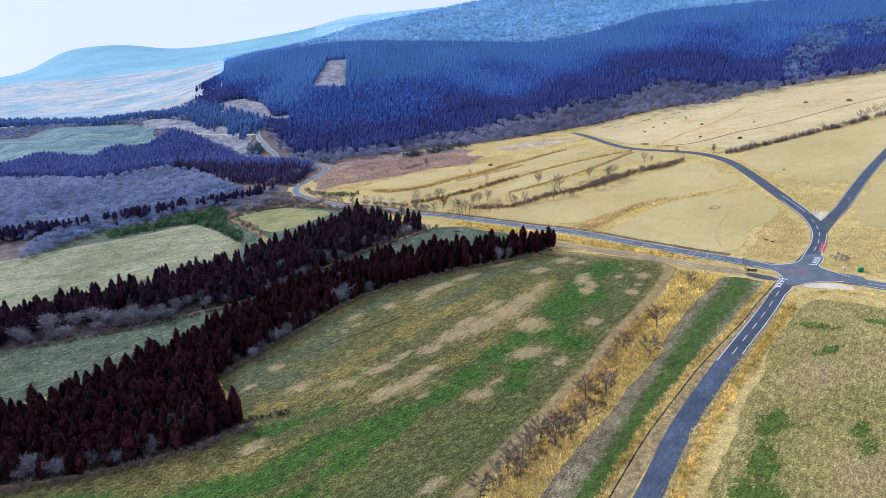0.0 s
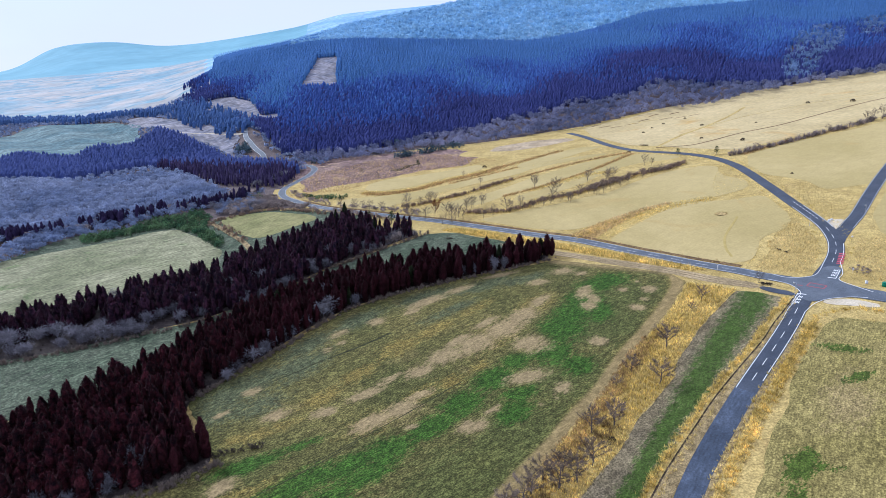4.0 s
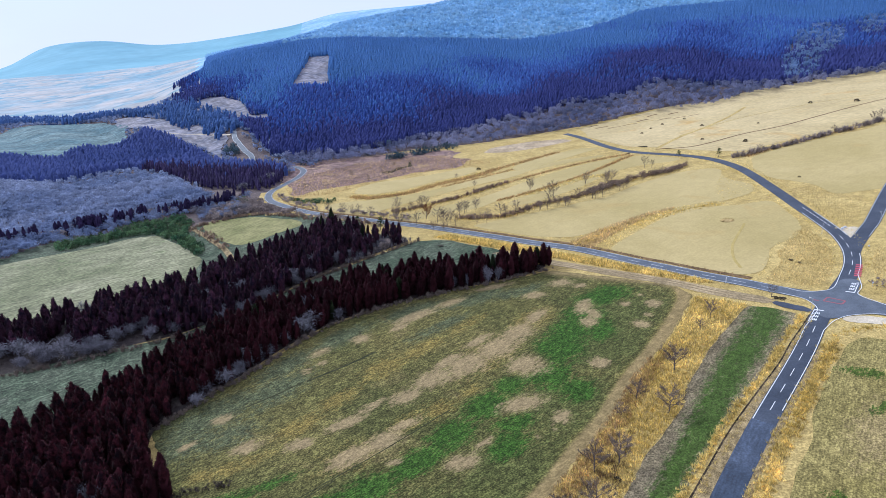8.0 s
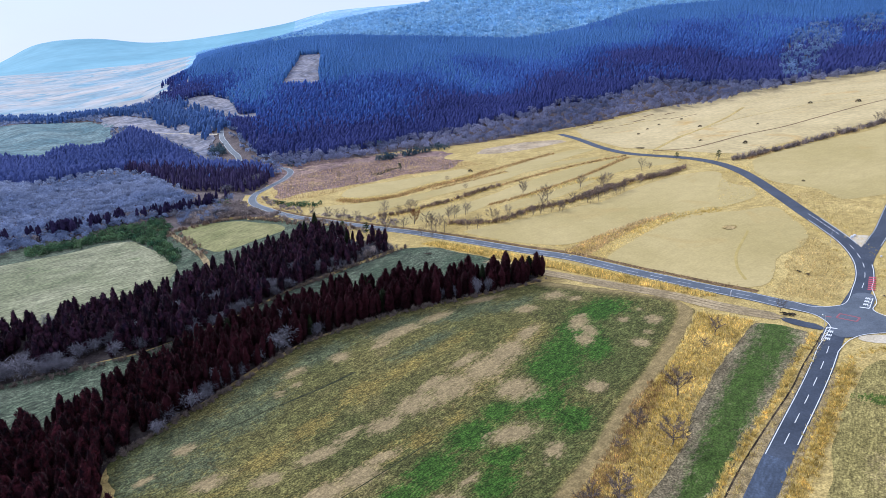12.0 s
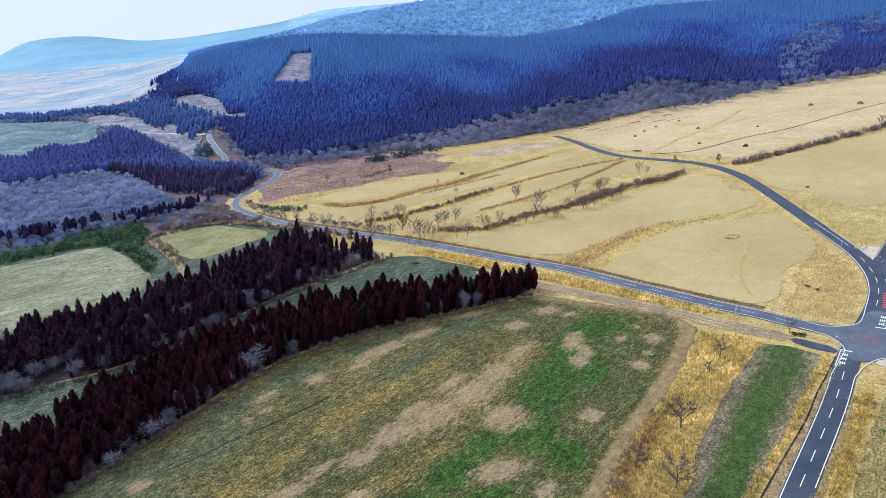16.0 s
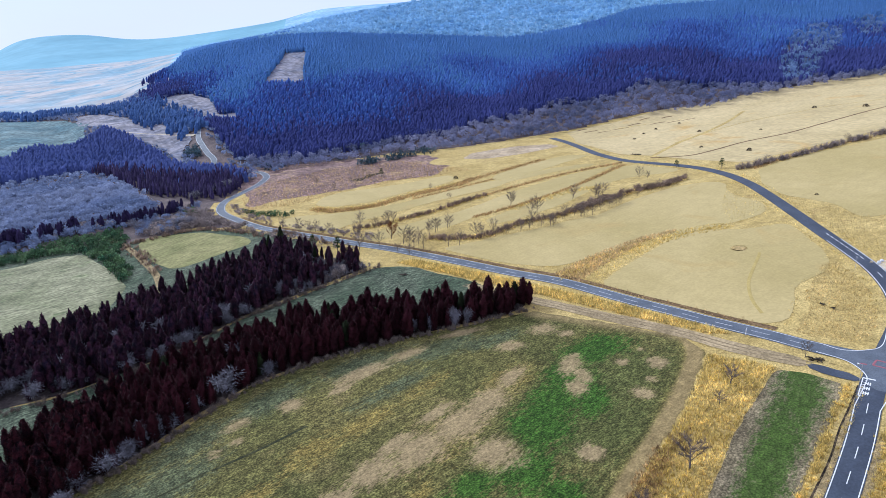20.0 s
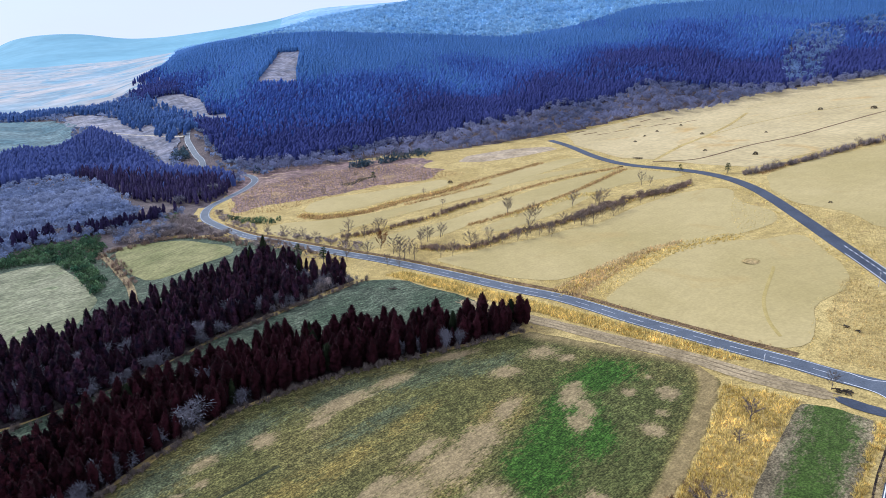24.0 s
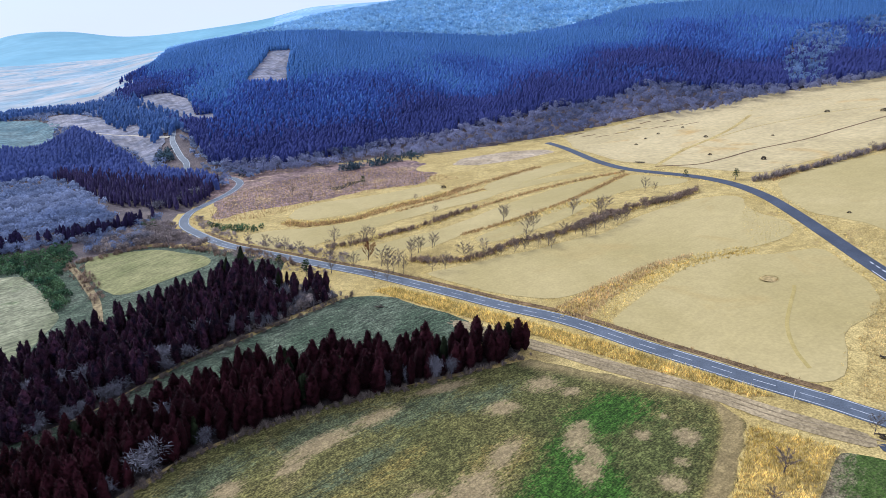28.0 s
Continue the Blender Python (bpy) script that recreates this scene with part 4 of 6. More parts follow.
drape("field", BROWN, M_CLEARBROWN, off=0.8, size=4, seed=14, step=8.0, label="buff cleared slope beyond the woods")
drape("field", LIGHT, M_CLEARBROWN, off=0.8, size=4, seed=15, step=8.0, label="pale cleared slope beside the gap")
drape("field", GAP, M_CLEARBROWN, off=0.8, size=4, seed=18, step=8.0, label="buff cleared slope beside the far road")
FARM_ROAD = spline([(-330, 806), (-310, 801), (-281, 793), (-250, 768), (-228, 750)], 6.0)
tagged(new("road_5", ribbon("farm_road", FARM_ROAD, 2.4, M_SOIL, 0.05, 0.85)), "pale concrete farm road across the far slope", "road", kind="structure")
RUSSET = [(-78, 468), (-56, 472), (-38, 478), (-22, 486), (-8, 497), (16, 491), (29, 506), (34, 527), (19, 551), (31, 573), (17, 600), (-9, 612), (-125, 612), (-128, 540), (-101, 486), (-98, 462), (-88, 452)]
drape("field", RUSSET, M_BROWN, off=0.07, size=4, seed=20, step=4.0, label="russet and purple scrub grass below the woods")
CLEARING = [(-196, 1080), (-160, 1064), (-150, 980), (-139, 903), (-178, 884), (-187, 890), (-193, 980)]
drape("field", CLEARING, M_CLEARBROWN, off=0.9, size=3, seed=16, step=8.0, label="felled clearing in the mountain plantation")
drape("field", [(-38, 511), (-29.5, 502.6), (-20, 518), (-13, 528), (-25, 527), (-27, 517)], M_RUT, off=0.12, seed=17, step=2.0, size=0.8, label="dark burnt patch in russet grass")
BANK_N = [run for run in cut(offset_line(CROSS, 4.3), lambda x, y: (y > 231) & (y < 430))][0]
# flat dark strip: the bank's shade is painted here
tagged(new("road_bank", ribbon("road_bank", BANK_N, 1.9, M_SHADE_AND_LANE, 0.05, 0.1, 0.1)), "bank along the cross road, its shade painted as a dark strip", "bank", kind="structure")
PATH_R = spline([(160, 462), (180, 452), (198, 457), (223, 468), (254, 474), (283, 486), (318, 500), (345, 508), (380, 512)])
tagged(new("road_4", ribbon("farm_lane", PATH_R, 1.8, M_SHADE_AND_LANE, 0.05, 0.08)), "narrow grey lane across the upland grass", "lane", kind="structure")
PATH_R2 = spline([(190, 500), (236, 530), (271, 546), (304, 549), (330, 552), (375, 535)])
tagged(new("path", ribbon("path", PATH_R2, 1.2, M_GOLD, 0.05, 0.08)), "faint brown path across the upland grass", "path", kind="structure")

GOLD_LANE = spline([(163, 466), (192, 498), (223, 525), (254, 557), (291, 604)])
tagged(new("path", ribbon("path", GOLD_LANE, 3.0, M_GOLD, 0.04, 0.09)), "band of golden grass across the upland", "path", kind="structure")
# dark ribbons painted for the shadows of small terrace edges
for x, y, l in ((216, 633, 5), (220, 612, 7), (234, 628, 5), (232, 607, 6), (245, 607, 6), (203, 621, 6), (188, 611, 7), (164, 619, 6), (159, 630, 5), (172, 606, 6)):
    line = spline([(x - l, y - 1.5), (x, y + 0.8), (x + l, y + 1.0)], 2.0)
    tagged(new("terrace_scar", ribbon("terrace_scar", line, 1.6, M_SHADE_AND_LANE, 0.05, 0.12, 0.05)), "small dark strip painted for a terrace edge's shadow", "bank", kind="structure")
SCRUB_LANE = spline([(-155, 406), (-135, 384), (-115, 357), (-104, 341), (-92, 318)])
tagged(new("lane", ribbon("lane", SCRUB_LANE, 3.0, M_SHOULDER, 0.05, 0.1)), "brown earth lane between the small fields", "lane", kind="structure")

# ---------------------------------------------------------------- tree shapes
def cedar_shape(r, w, rings, sides, sprays):
    """The crown of a cedar of unit height: a dark ragged core under many upturned sprays, narrowing to a blunt tip."""
    verts, tris = [], []
    lean = r.normal(0, 0.02, 2)
    top = r.uniform(1.9, 3.8)
    lobes = r.uniform(0, 6.28, 3)

    def radius(s, a):
        return w * (0.62 + 0.38 * min(1, s * 4)) * max(0.0, 1 - s ** top) ** 0.8 * (1 + 0.16 * math.sin(2 * a + lobes[0] + 5 * s) + 0.12 * math.sin(3 * a + lobes[1] - 9 * s) + 0.10 * math.sin(17 * s + lobes[2]))
    for i in range(rings):
        s = i / (rings - 1)
        for k in range(sides):
            a = 2 * math.pi * (k + 0.5 * (i % 2)) / sides
            q = 0.8 * (radius(s, a) + 0.006) * (1 + r.uniform(-0.25, 0.25))
            verts.append((math.cos(a) * q + lean[0] * s, math.sin(a) * q + lean[1] * s, 0.06 + 0.92 * s + r.uniform(-0.02, 0.02)))
    for i in range(rings - 1):
        for k in range(sides):
            a, b = i * sides + k, i * sides + (k + 1) % sides
            tris += [(a, b, b + sides), (a, b + sides, a + sides)]
    verts.append((lean[0], lean[1], 1.0))
    tris += [((rings - 1) * sides + k, (rings - 1) * sides + (k + 1) % sides, len(verts) - 1) for k in range(sides)]
    for _ in range(sprays):
        s = 1 - r.rand() ** 0.75
        a = r.uniform(0, 2 * math.pi)
        rad = radius(s, a) * r.uniform(0.6, 0.85)
        base = np.array([math.cos(a) * rad + lean[0] * s, math.sin(a) * rad + lean[1] * s, 0.04 + 0.92 * s])
        out = np.array([math.cos(a), math.sin(a), r.uniform(0.5, 2.0)])
        side = np.array([-math.sin(a), math.cos(a), r.normal(0, 0.3)]) * w * r.uniform(0.09, 0.18)
        tip = base + out * w * r.uniform(0.22, 0.42) * (1.1 - 0.5 * s)
        n0 = len(verts)
        verts += [tuple(base + side), tuple(base - side + np.array([0, 0, 0.012])), tuple(tip)]
        tris.append((n0, n0 + 1, n0 + 2))
    return np.array(verts), np.array(tris)


def tube(verts, tris, a, b, ra, rb, sides=4):
    a, b = np.asarray(a, float), np.asarray(b, float)
    d = (b - a) / (np.linalg.norm(b - a) + 1e-9)
    u = np.cross(d, (0.31, 0.87, 0.38))
    u /= np.linalg.norm(u)
    v = np.cross(d, u)
    n0 = len(verts)
    for p, q in ((a, ra), (b, rb)):
        for k in range(sides):
            t = 2 * math.pi * k / sides
            verts.append(tuple(p + (u * math.cos(t) + v * math.sin(t)) * q))
    for k in range(sides):
        m = (k + 1) % sides
        tris += [(n0 + k, n0 + m, n0 + sides + m), (n0 + k, n0 + sides + m, n0 + sides + k)]


def bare_shape(r, wide=0.32, limbs=8, subs=4, twigs=7, clear=0.22, thick=0.022, fine=0.004):
    """A leafless tree of unit height: (trunk, crown) as arrays."""
    tv, tt, cv, ct = [], [], [], []
    knots = [np.array([0, 0, -0.03])]
    for k in range(4):
        knots.append(knots[-1] + np.array([r.normal(0, 0.018), r.normal(0, 0.018), 0.2]))
    for k in range(4):
        tube(tv, tt, knots[k], knots[k + 1], thick * (1 - k * 0.2), thick * (0.8 - k * 0.2), 5)
    for i in range(limbs):
        s = clear + (0.85 - clear) * (i + r.rand()) / limbs
        k = min(3, int(s / 0.2))
        base = knots[k] + (knots[k + 1] - knots[k]) * (s - k * 0.2 if s < 0.8 else 0.2) / 0.2
        a = i * 2.4 + r.uniform(-0.5, 0.5)
        reach = wide * (0.6 + 0.5 * r.rand()) * (0.62 + 0.75 * math.sin(3.1 * min(1.0, s + 0.08)))
        tip = base + np.array([math.cos(a) * reach, math.sin(a) * reach, r.uniform(0.30, 0.52) * (1.1 - s * 0.75)])
        tube(cv, ct, base, tip, thick * 0.42, thick * 0.14, 3)
        for j in range(subs):
            q = base + (tip - base) * (0.35 + 0.65 * (j + 1) / subs)
            b = a + r.uniform(-1.3, 1.3)
            e = q + np.array([math.cos(b), math.sin(b), r.uniform(0.3, 1.3)]) * wide * r.uniform(0.2, 0.42)
            tube(cv, ct, q, e, thick * 0.14, thick * 0.06, 3)
            for _ in range(twigs):
                p = q + (e - q) * r.uniform(0.25, 1.0)
                d = np.array([r.normal(), r.normal(), r.normal() + 0.7])
                d /= np.linalg.norm(d)
                w = np.cross(d, r.normal(size=3))
                w = w / np.linalg.norm(w) * fine
                n0 = len(cv)
                cv += [tuple(p + w), tuple(p - w), tuple(p + d * wide * r.uniform(0.16, 0.36))]
                ct.append((n0, n0 + 1, n0 + 2))
    return (np.array(tv), np.array(tt)), (np.array(cv), np.array(ct))


def dome_shape(r, twigs=420, wide=0.52, fine=0.011):
    """The rounded crown of a dense leafless tree of unit height: boughs from the trunk's head, and forked twigs fanning out from them."""
    v, t = [], []
    lobes = [np.array([math.cos(a) * q, math.sin(a) * q, z]) for a, q, z in zip(r.uniform(0, 6.28, 9), r.uniform(0.05, 0.28, 9), r.uniform(0.30, 0.66, 9))]
    for c in lobes:
        tube(v, t, (0, 0, 0.14), tuple(c), 0.013, 0.005, 3)
    for k in range(twigs):
        d = r.normal(size=3)
        d[2] = d[2] * 0.8 + 0.35
        d /= np.linalg.norm(d)
        c = lobes[k % 9]
        p = c + d * wide * 0.5 * r.uniform(0.1, 0.85)
        e = p + (d + r.normal(0, 0.6, 3)) * wide * r.uniform(0.07, 0.15)
        p[2], e[2] = max(p[2], 0.05), max(e[2], 0.03)
        w = np.cross(d, r.normal(size=3))
        w = w / np.linalg.norm(w) * fine * r.uniform(0.5, 1.5)
        n0 = len(v)
        v += [tuple(p + w), tuple(p - w), tuple(e)]
        t.append((n0, n0 + 1, n0 + 2))
    return np.array(v), np.array(t)


def bush_shape(r, stems=26, wide=0.55, fine=0.018):
    """A leafless bush of unit height: a fan of thin forked stems."""
    v, t = [], []
    for _ in range(stems):
        a, q = r.uniform(0, 6.28), math.sqrt(r.rand()) * wide
        base = np.array([math.cos(a) * q * 0.35, math.sin(a) * q * 0.35, 0])
        tip = np.array([math.cos(a) * q, math.sin(a) * q, r.uniform(0.55, 1.0) * (1.05 - 0.5 * (q / wide) ** 2)])
        for _ in range(4):
            e = tip + r.normal(0, 0.16, 3)
            m = base + (tip - base) * r.uniform(0.3, 0.8)
            w = np.array([-math.sin(a), math.cos(a), 0]) * fine * r.uniform(0.6, 1.4)
            n0 = len(v)
            v += [tuple(m + w), tuple(m - w), tuple(e)]
            t.append((n0, n0 + 1, n0 + 2))
        w = np.array([-math.sin(a), math.cos(a), 0]) * fine
        n0 = len(v)
        v += [tuple(base + w), tuple(base - w), tuple(tip)]
        t.append((n0, n0 + 1, n0 + 2))
    return np.array(v), np.array(t)


def clump_shape(r, n=26, wide=0.5, leaf=0.2):
    """A leafy or twiggy clump of unit height seen from afar: many small tilted facets."""
    v, t = [], []
    for _ in range(n):
        d = r.normal(size=3)
        d /= np.linalg.norm(d)
        d[2] = abs(d[2])
        p = np.array([d[0] * wide, d[1] * wide, 0.1 + d[2] * 0.85]) * r.uniform(0.75, 1.0)
        e1, e2 = r.normal(size=3), r.normal(size=3)
        n0 = len(v)
        v += [tuple(p + e1 / np.linalg.norm(e1) * leaf), tuple(p + e2 / np.linalg.norm(e2) * leaf), tuple(p - (e1 + e2) / np.linalg.norm(e1 + e2) * leaf)]
        t.append((n0, n0 + 1, n0 + 2))
    return np.array(v), np.array(t)


def puff_shape(r, n=90, wide=0.5, leaf=0.12):
    """A rounded leafless crown seen from afar, of unit height: short sprays lying over a few merged domes."""
    v, t = [], []
    lobes = [(math.cos(a) * q, math.sin(a) * q, z, w) for a, q, z, w in zip(r.uniform(0, 6.28, 5), r.uniform(0.05, 0.26, 5), r.uniform(0.3, 0.6, 5), r.uniform(0.6, 0.85, 5))]
    for k in range(n):
        d = r.normal(size=3)
        d[2] = abs(d[2]) * 1.1 - 0.25
        d /= np.linalg.norm(d)
        cx, cy, cz, w = lobes[k % 5]
        p = np.array([cx, cy, cz]) + d * wide * w * r.uniform(0.85, 1.05) * (1, 1, 0.9)
        nrm = d + r.normal(0, 0.38, 3)
        u = np.cross(nrm, r.normal(size=3))
        u /= np.linalg.norm(u)
        f = np.cross(nrm / np.linalg.norm(nrm), u)
        g = leaf * r.uniform(0.6, 1.3)
        n0 = len(v)
        v += [tuple(p + u * g), tuple(p - u * g * 0.6 + f * g * 0.7), tuple(p - u * g * 0.5 - f * g * 0.7)]
        t.append((n0, n0 + 1, n0 + 2))
    v = np.array(v)
    v[:, 2] = np.maximum(v[:, 2], 0.0)
    return v, np.array(t)


def tuft_shape(r, blades=7, wide=0.35, fine=0.06):
    """A tuft of dry grass of unit height."""
    v, t = [], []
    for _ in range(blades):
        a, q = r.uniform(0, 6.28), r.uniform(0, wide)
        base = np.array([math.cos(a) * q * 0.5, math.sin(a) * q * 0.5, 0])
        tip = np.array([math.cos(a) * q * 1.7 + 0.15, math.sin(a) * q * 1.7, r.uniform(0.55, 1.0)])
        b = r.uniform(0, 6.28)
        w = np.array([math.cos(b), math.sin(b), 0]) * fine
        n0 = len(v)
        v += [tuple(base + w), tuple(base - w), tuple(tip)]
        t.append((n0, n0 + 1, n0 + 2))
    return np.array(v), np.array(t)


def scatter(poly, spacing, seed, jitter=0.45):
    """Places inside an outline, on a jittered grid."""
    r = np.random.RandomState(seed)
    p = np.array(poly, float)
    lo, hi = p.min(0), p.max(0)
    gx, gy = np.meshgrid(np.arange(lo[0], hi[0], spacing), np.arange(lo[1], hi[1], spacing))
    gx = gx + spacing * 0.5 * (np.arange(gx.shape[0]) % 2)[:, None]
    gx = (gx + r.uniform(-jitter, jitter, gx.shape) * spacing).ravel()
    gy = (gy + r.uniform(-jitter, jitter, gy.shape) * spacing).ravel()
    ok = inside(p, gx, gy)
    return np.stack([gx[ok], gy[ok]], 1)


def along(line, spacing, width, seed):
    """Places beside a line, spread over a width."""
    r = np.random.RandomState(seed)
    p = spline(line, 1.0) if len(line) < 60 else np.asarray(line)
    k = max(1, int(len(p) * 1.0 / spacing * max(1, width / spacing)))
    i = r.uniform(0, len(p) - 1.01, k)
    j = i.astype(int)
    q = p[j] + (p[j + 1] - p[j]) * (i - j)[:, None]
    return q + r.uniform(-0.5, 0.5, (k, 2)) * width


def copies(places, shapes, seed, low, high, sink=0.15, squash=0.12):
    """The joined arrays of many turned and scaled copies of a few shapes of unit height, standing on the ground."""
    r = np.random.RandomState(seed)
    pick = r.randint(len(shapes), size=len(places))
    hs, an, sq = r.uniform(low, high, len(places)), r.uniform(0, 6.28, len(places)), r.uniform(1 - squash, 1 + squash, len(places))
    z = height(places[:, 0], places[:, 1]) - sink
    vs, ts, tones, n0 = [], [], [], 0
    for k, (v, t) in enumerate(shapes):
        m = np.where(pick == k)[0]
        if not len(m):
            continue
        c, s, h = (np.cos(an[m]) * hs[m] * sq[m])[:, None], (np.sin(an[m]) * hs[m] * sq[m])[:, None], hs[m][:, None]
        w = np.stack([v[None, :, 0] * c - v[None, :, 1] * s + places[m, 0:1], v[None, :, 0] * s + v[None, :, 1] * c + places[m, 1:2], v[None, :, 2] * h + z[m][:, None]], -1)
        vs.append(w.reshape(-1, 3))
        tones.append(np.repeat(r.rand(len(m)), len(v)))
        ts.append((t[None] + (np.arange(len(m)) * len(v))[:, None, None]).reshape(-1, 3) + n0)
        n0 += len(m) * len(v)
    return np.vstack(vs), np.vstack(ts), np.concatenate(tones)


def stand(name, places, shapes, seed, material, low, high, label, category="wood", sink=0.15, smooth=False):
    """What nobody could count, as one object."""
    v, t, tones = copies(np.asarray(places, float), shapes, seed, low, high, sink)
    me = fast_mesh(name, v, t, material)
    if smooth:
        me.shade_smooth()
        n = np.empty(len(v) * 3, np.float32)
        me.vertices.foreach_get("normal", n)
        n = n.reshape(-1, 3) * 0.5 + (0, 0, 0.5)                    # normals bent upwards to even out lit and dark sides, as haze would
        me.normals_split_custom_set_from_vertices((n / (np.linalg.norm(n, axis=1)[:, None] + 1e-9)).tolist())
    me.attributes.new("tone", "FLOAT", "POINT").data.foreach_set("value", tones.astype(np.float32))
    return tagged(new(name, me), label, category, kind="stuff")


def clear_of(places, lines, gap):
    keep = np.ones(len(places), bool)
    for line in lines:
        keep &= away(line, places[:, 0], places[:, 1]) > gap
    return places[keep]


def tree_kinds(name, pairs, m_trunk, m_crown):
    """The shared meshes of a few trees."""
    return [(fast_mesh(name + "_trunk", *a, m_trunk), fast_mesh(name + "_crown", *b, m_crown)) for a, b in pairs]


def plant(name, kind_meshes, x, y, h, turn, label, category="tree", group="", sink=0.1, wide=1.0):
    """One tree: a trunk and a crown under an empty at its foot."""
    root = tagged(new(name), label, category, group)
    root.matrix_world = Matrix.LocRotScale((x, y, float(height(x, y)) - sink), Euler((0, 0, turn)), (h * wide, h * wide, h))
    part("trunk", kind_meshes[0], root)
    part("crown", kind_meshes[1], root)
    return root


rng = np.random.RandomState(5)
trunk_pole = []
for k in range(3):
    v, t = [], []
    tube(v, t, (0, 0, -0.02), (0, 0, 0.35), 0.016, 0.012, 6)
    tube(v, t, (0, 0, 0.35), (0.004, 0, 0.9), 0.012, 0.004, 6)
    trunk_pole.append((np.array(v), np.array(t)))
fine_cedars = [cedar_shape(rng, 0.150 + 0.014 * i, 9, 8, 760) for i in range(5)]
small_cedars = [cedar_shape(rng, 0.12 + 0.012 * i, 6, 6, 60) for i in range(5)]
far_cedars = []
for i in range(5):
    v, t = [], []
    for ring, (q, z) in enumerate(((0.165 + 0.01 * i, 0.0), (0.185 + 0.01 * i, 0.45), (0.112 + 0.008 * i, 0.80))):
        for k in range(4):
            a = 1.57 * (k + 0.5 * ring)
            v.append((math.cos(a) * q * rng.uniform(0.8, 1.2), math.sin(a) * q * rng.uniform(0.8, 1.2), z))
    v.append((0, 0, 1.0))
    for k in range(4):
        m = (k + 1) % 4
        t += [(k, m, 4 + m), (k, 4 + m, 4 + k), (4 + k, 4 + m, 8 + m), (4 + k, 8 + m, 8 + k), (8 + k, 8 + m, 12)]
    far_cedars.append((np.array(v), np.array(t)))
bare_kinds = [bare_shape(rng, 0.27 + 0.025 * i, 14, 5, 14, clear=0.18, thick=0.02, fine=0.0042) for i in range(4)]
dome_kinds = [(bare_shape(rng, 0.3, 5, 2, 1)[0], dome_shape(rng, 1000, 0.56 + 0.05 * i, 0.0105)) for i in range(4)]
full_kinds = [bare_shape(rng, 0.32 + 0.03 * i, 16, 6, 22, clear=0.12, thick=0.034, fine=0.0062) for i in range(3)]
bushes = [bush_shape(rng) for _ in range(4)]
clumps = [clump_shape(rng, 30, 0.5 + 0.05 * i, 0.2) for i in range(4)]
leafy = [clump_shape(rng, 60, 0.45, 0.13) for i in range(4)]
tufts = [tuft_shape(rng) for _ in range(5)]
puffs = [puff_shape(rng, 110, 0.42 + 0.03 * i, 0.085) for i in range(5)]
far_puffs = [puff_shape(rng, 34, 0.46 + 0.03 * i, 0.19) for i in range(4)]
mid_cedars = [cedar_shape(rng, 0.150 + 0.013 * i, 7, 6, 320) for i in range(6)]

# ---------------------------------------------------------------- near cedar belt, tree by tree
HEDGE_A = [(51, 267), (39, 263), (25, 260), (8, 256), (-6, 253), (-22, 247), (-34, 240), (-48, 225), (-56, 212), (-66, 199), (-76, 186), (-70, 172),
           (-56, 157), (-68, 150), (-96, 143), (-130, 141), (-155, 160), (-137, 171), (-125, 179), (-113, 189), (-96, 207), (-87, 222), (-69, 245.5), (-57, 254.5), (-44.5, 263),
           (-33, 271), (-16, 273), (8, 270), (25, 270), (38, 273), (49, 273)]
HEDGE_B = [(-5, 325), (-22, 311), (-38, 298), (-52, 285), (-69, 262), (-90, 246), (-138, 230), (-163, 225), (-200, 215), (-215, 240), (-191, 248), (-179, 255),
           (-150, 266), (-127, 278), (-106, 292), (-87, 310), (-70, 333), (-50, 352), (-30, 338), (-12, 325)]
PALE_A = [(-112, 145, 8.5, 1.1), (-104, 143.5, 6.5, 1.1), (-78, 157, 8.5, 0.7), (-74, 157, 8, 0.62), (-42, 235, 9.5, 1.4), (-44, 254, 7.5, 1.1), (-58, 211, 6.5, 1.0), (10, 258.5, 7.5, 0.55), (25, 258.5, 8.5, 0.6), (29, 259.5, 7.5, 0.6),
          (-31, 243, 6, 0.9), (-96, 160, 6, 0.9), (-124, 146, 8, 1.2), (-66, 196, 5.5, 1.0), (17, 259, 6, 0.5)]
PALE_B = [(-162, 236, 8.5, 1.35), (-154, 239, 8, 1.3), (-147, 240, 8.5, 1.4), (-138, 238, 8.5, 1.4), (-128, 237, 8.5, 1.4), (-120, 241, 7, 1.3), (-110, 249, 6, 1.2), (-106, 252, 7, 1.2), (-100, 258, 7.5, 1.2), (-96, 265, 7, 1.1),
          (-90, 274, 7, 1.2), (-84, 277, 8, 1.25), (-76, 278, 8, 1.25), (-138, 270, 8, 1.0), (-173, 230, 7.5, 1.3), (-58, 287, 8, 1.4), (-50, 300, 8, 1.2), (-35, 332, 7.5, 1.2), (-28, 324, 6.5, 1.2)]
PALE_B2 = [(-22, 318, 5.5, 1.2), (-40, 302, 7, 1.1), (-66, 268, 6.5, 1.2), (-166, 240, 8, 1.2), (-132, 244, 7, 1.2), (-114, 246, 6.5, 1.1), (-18, 322, 5, 1.2), (-30, 316, 5.5, 1.2), (-62, 318, 6, 0.9)]
cedar_kinds = tree_kinds("cedar", [(trunk_pole[i % 3], c) for i, c in enumerate(fine_cedars)], M_BARK, M_CEDAR)
cedar_kinds_green = tree_kinds("green_cedar", [(trunk_pole[i], fine_cedars[i]) for i in range(2)], M_BARK, M_CEDAR_GREEN)
spots = scatter(HEDGE_A, 2.95, 1)
for gx, gy, gr, gw in PALE_A:
    spots = spots[np.hypot(spots[:, 0] - gx, spots[:, 1] - gy) > gr * gw * 0.34]
order = np.argsort(-spots[:, 0])
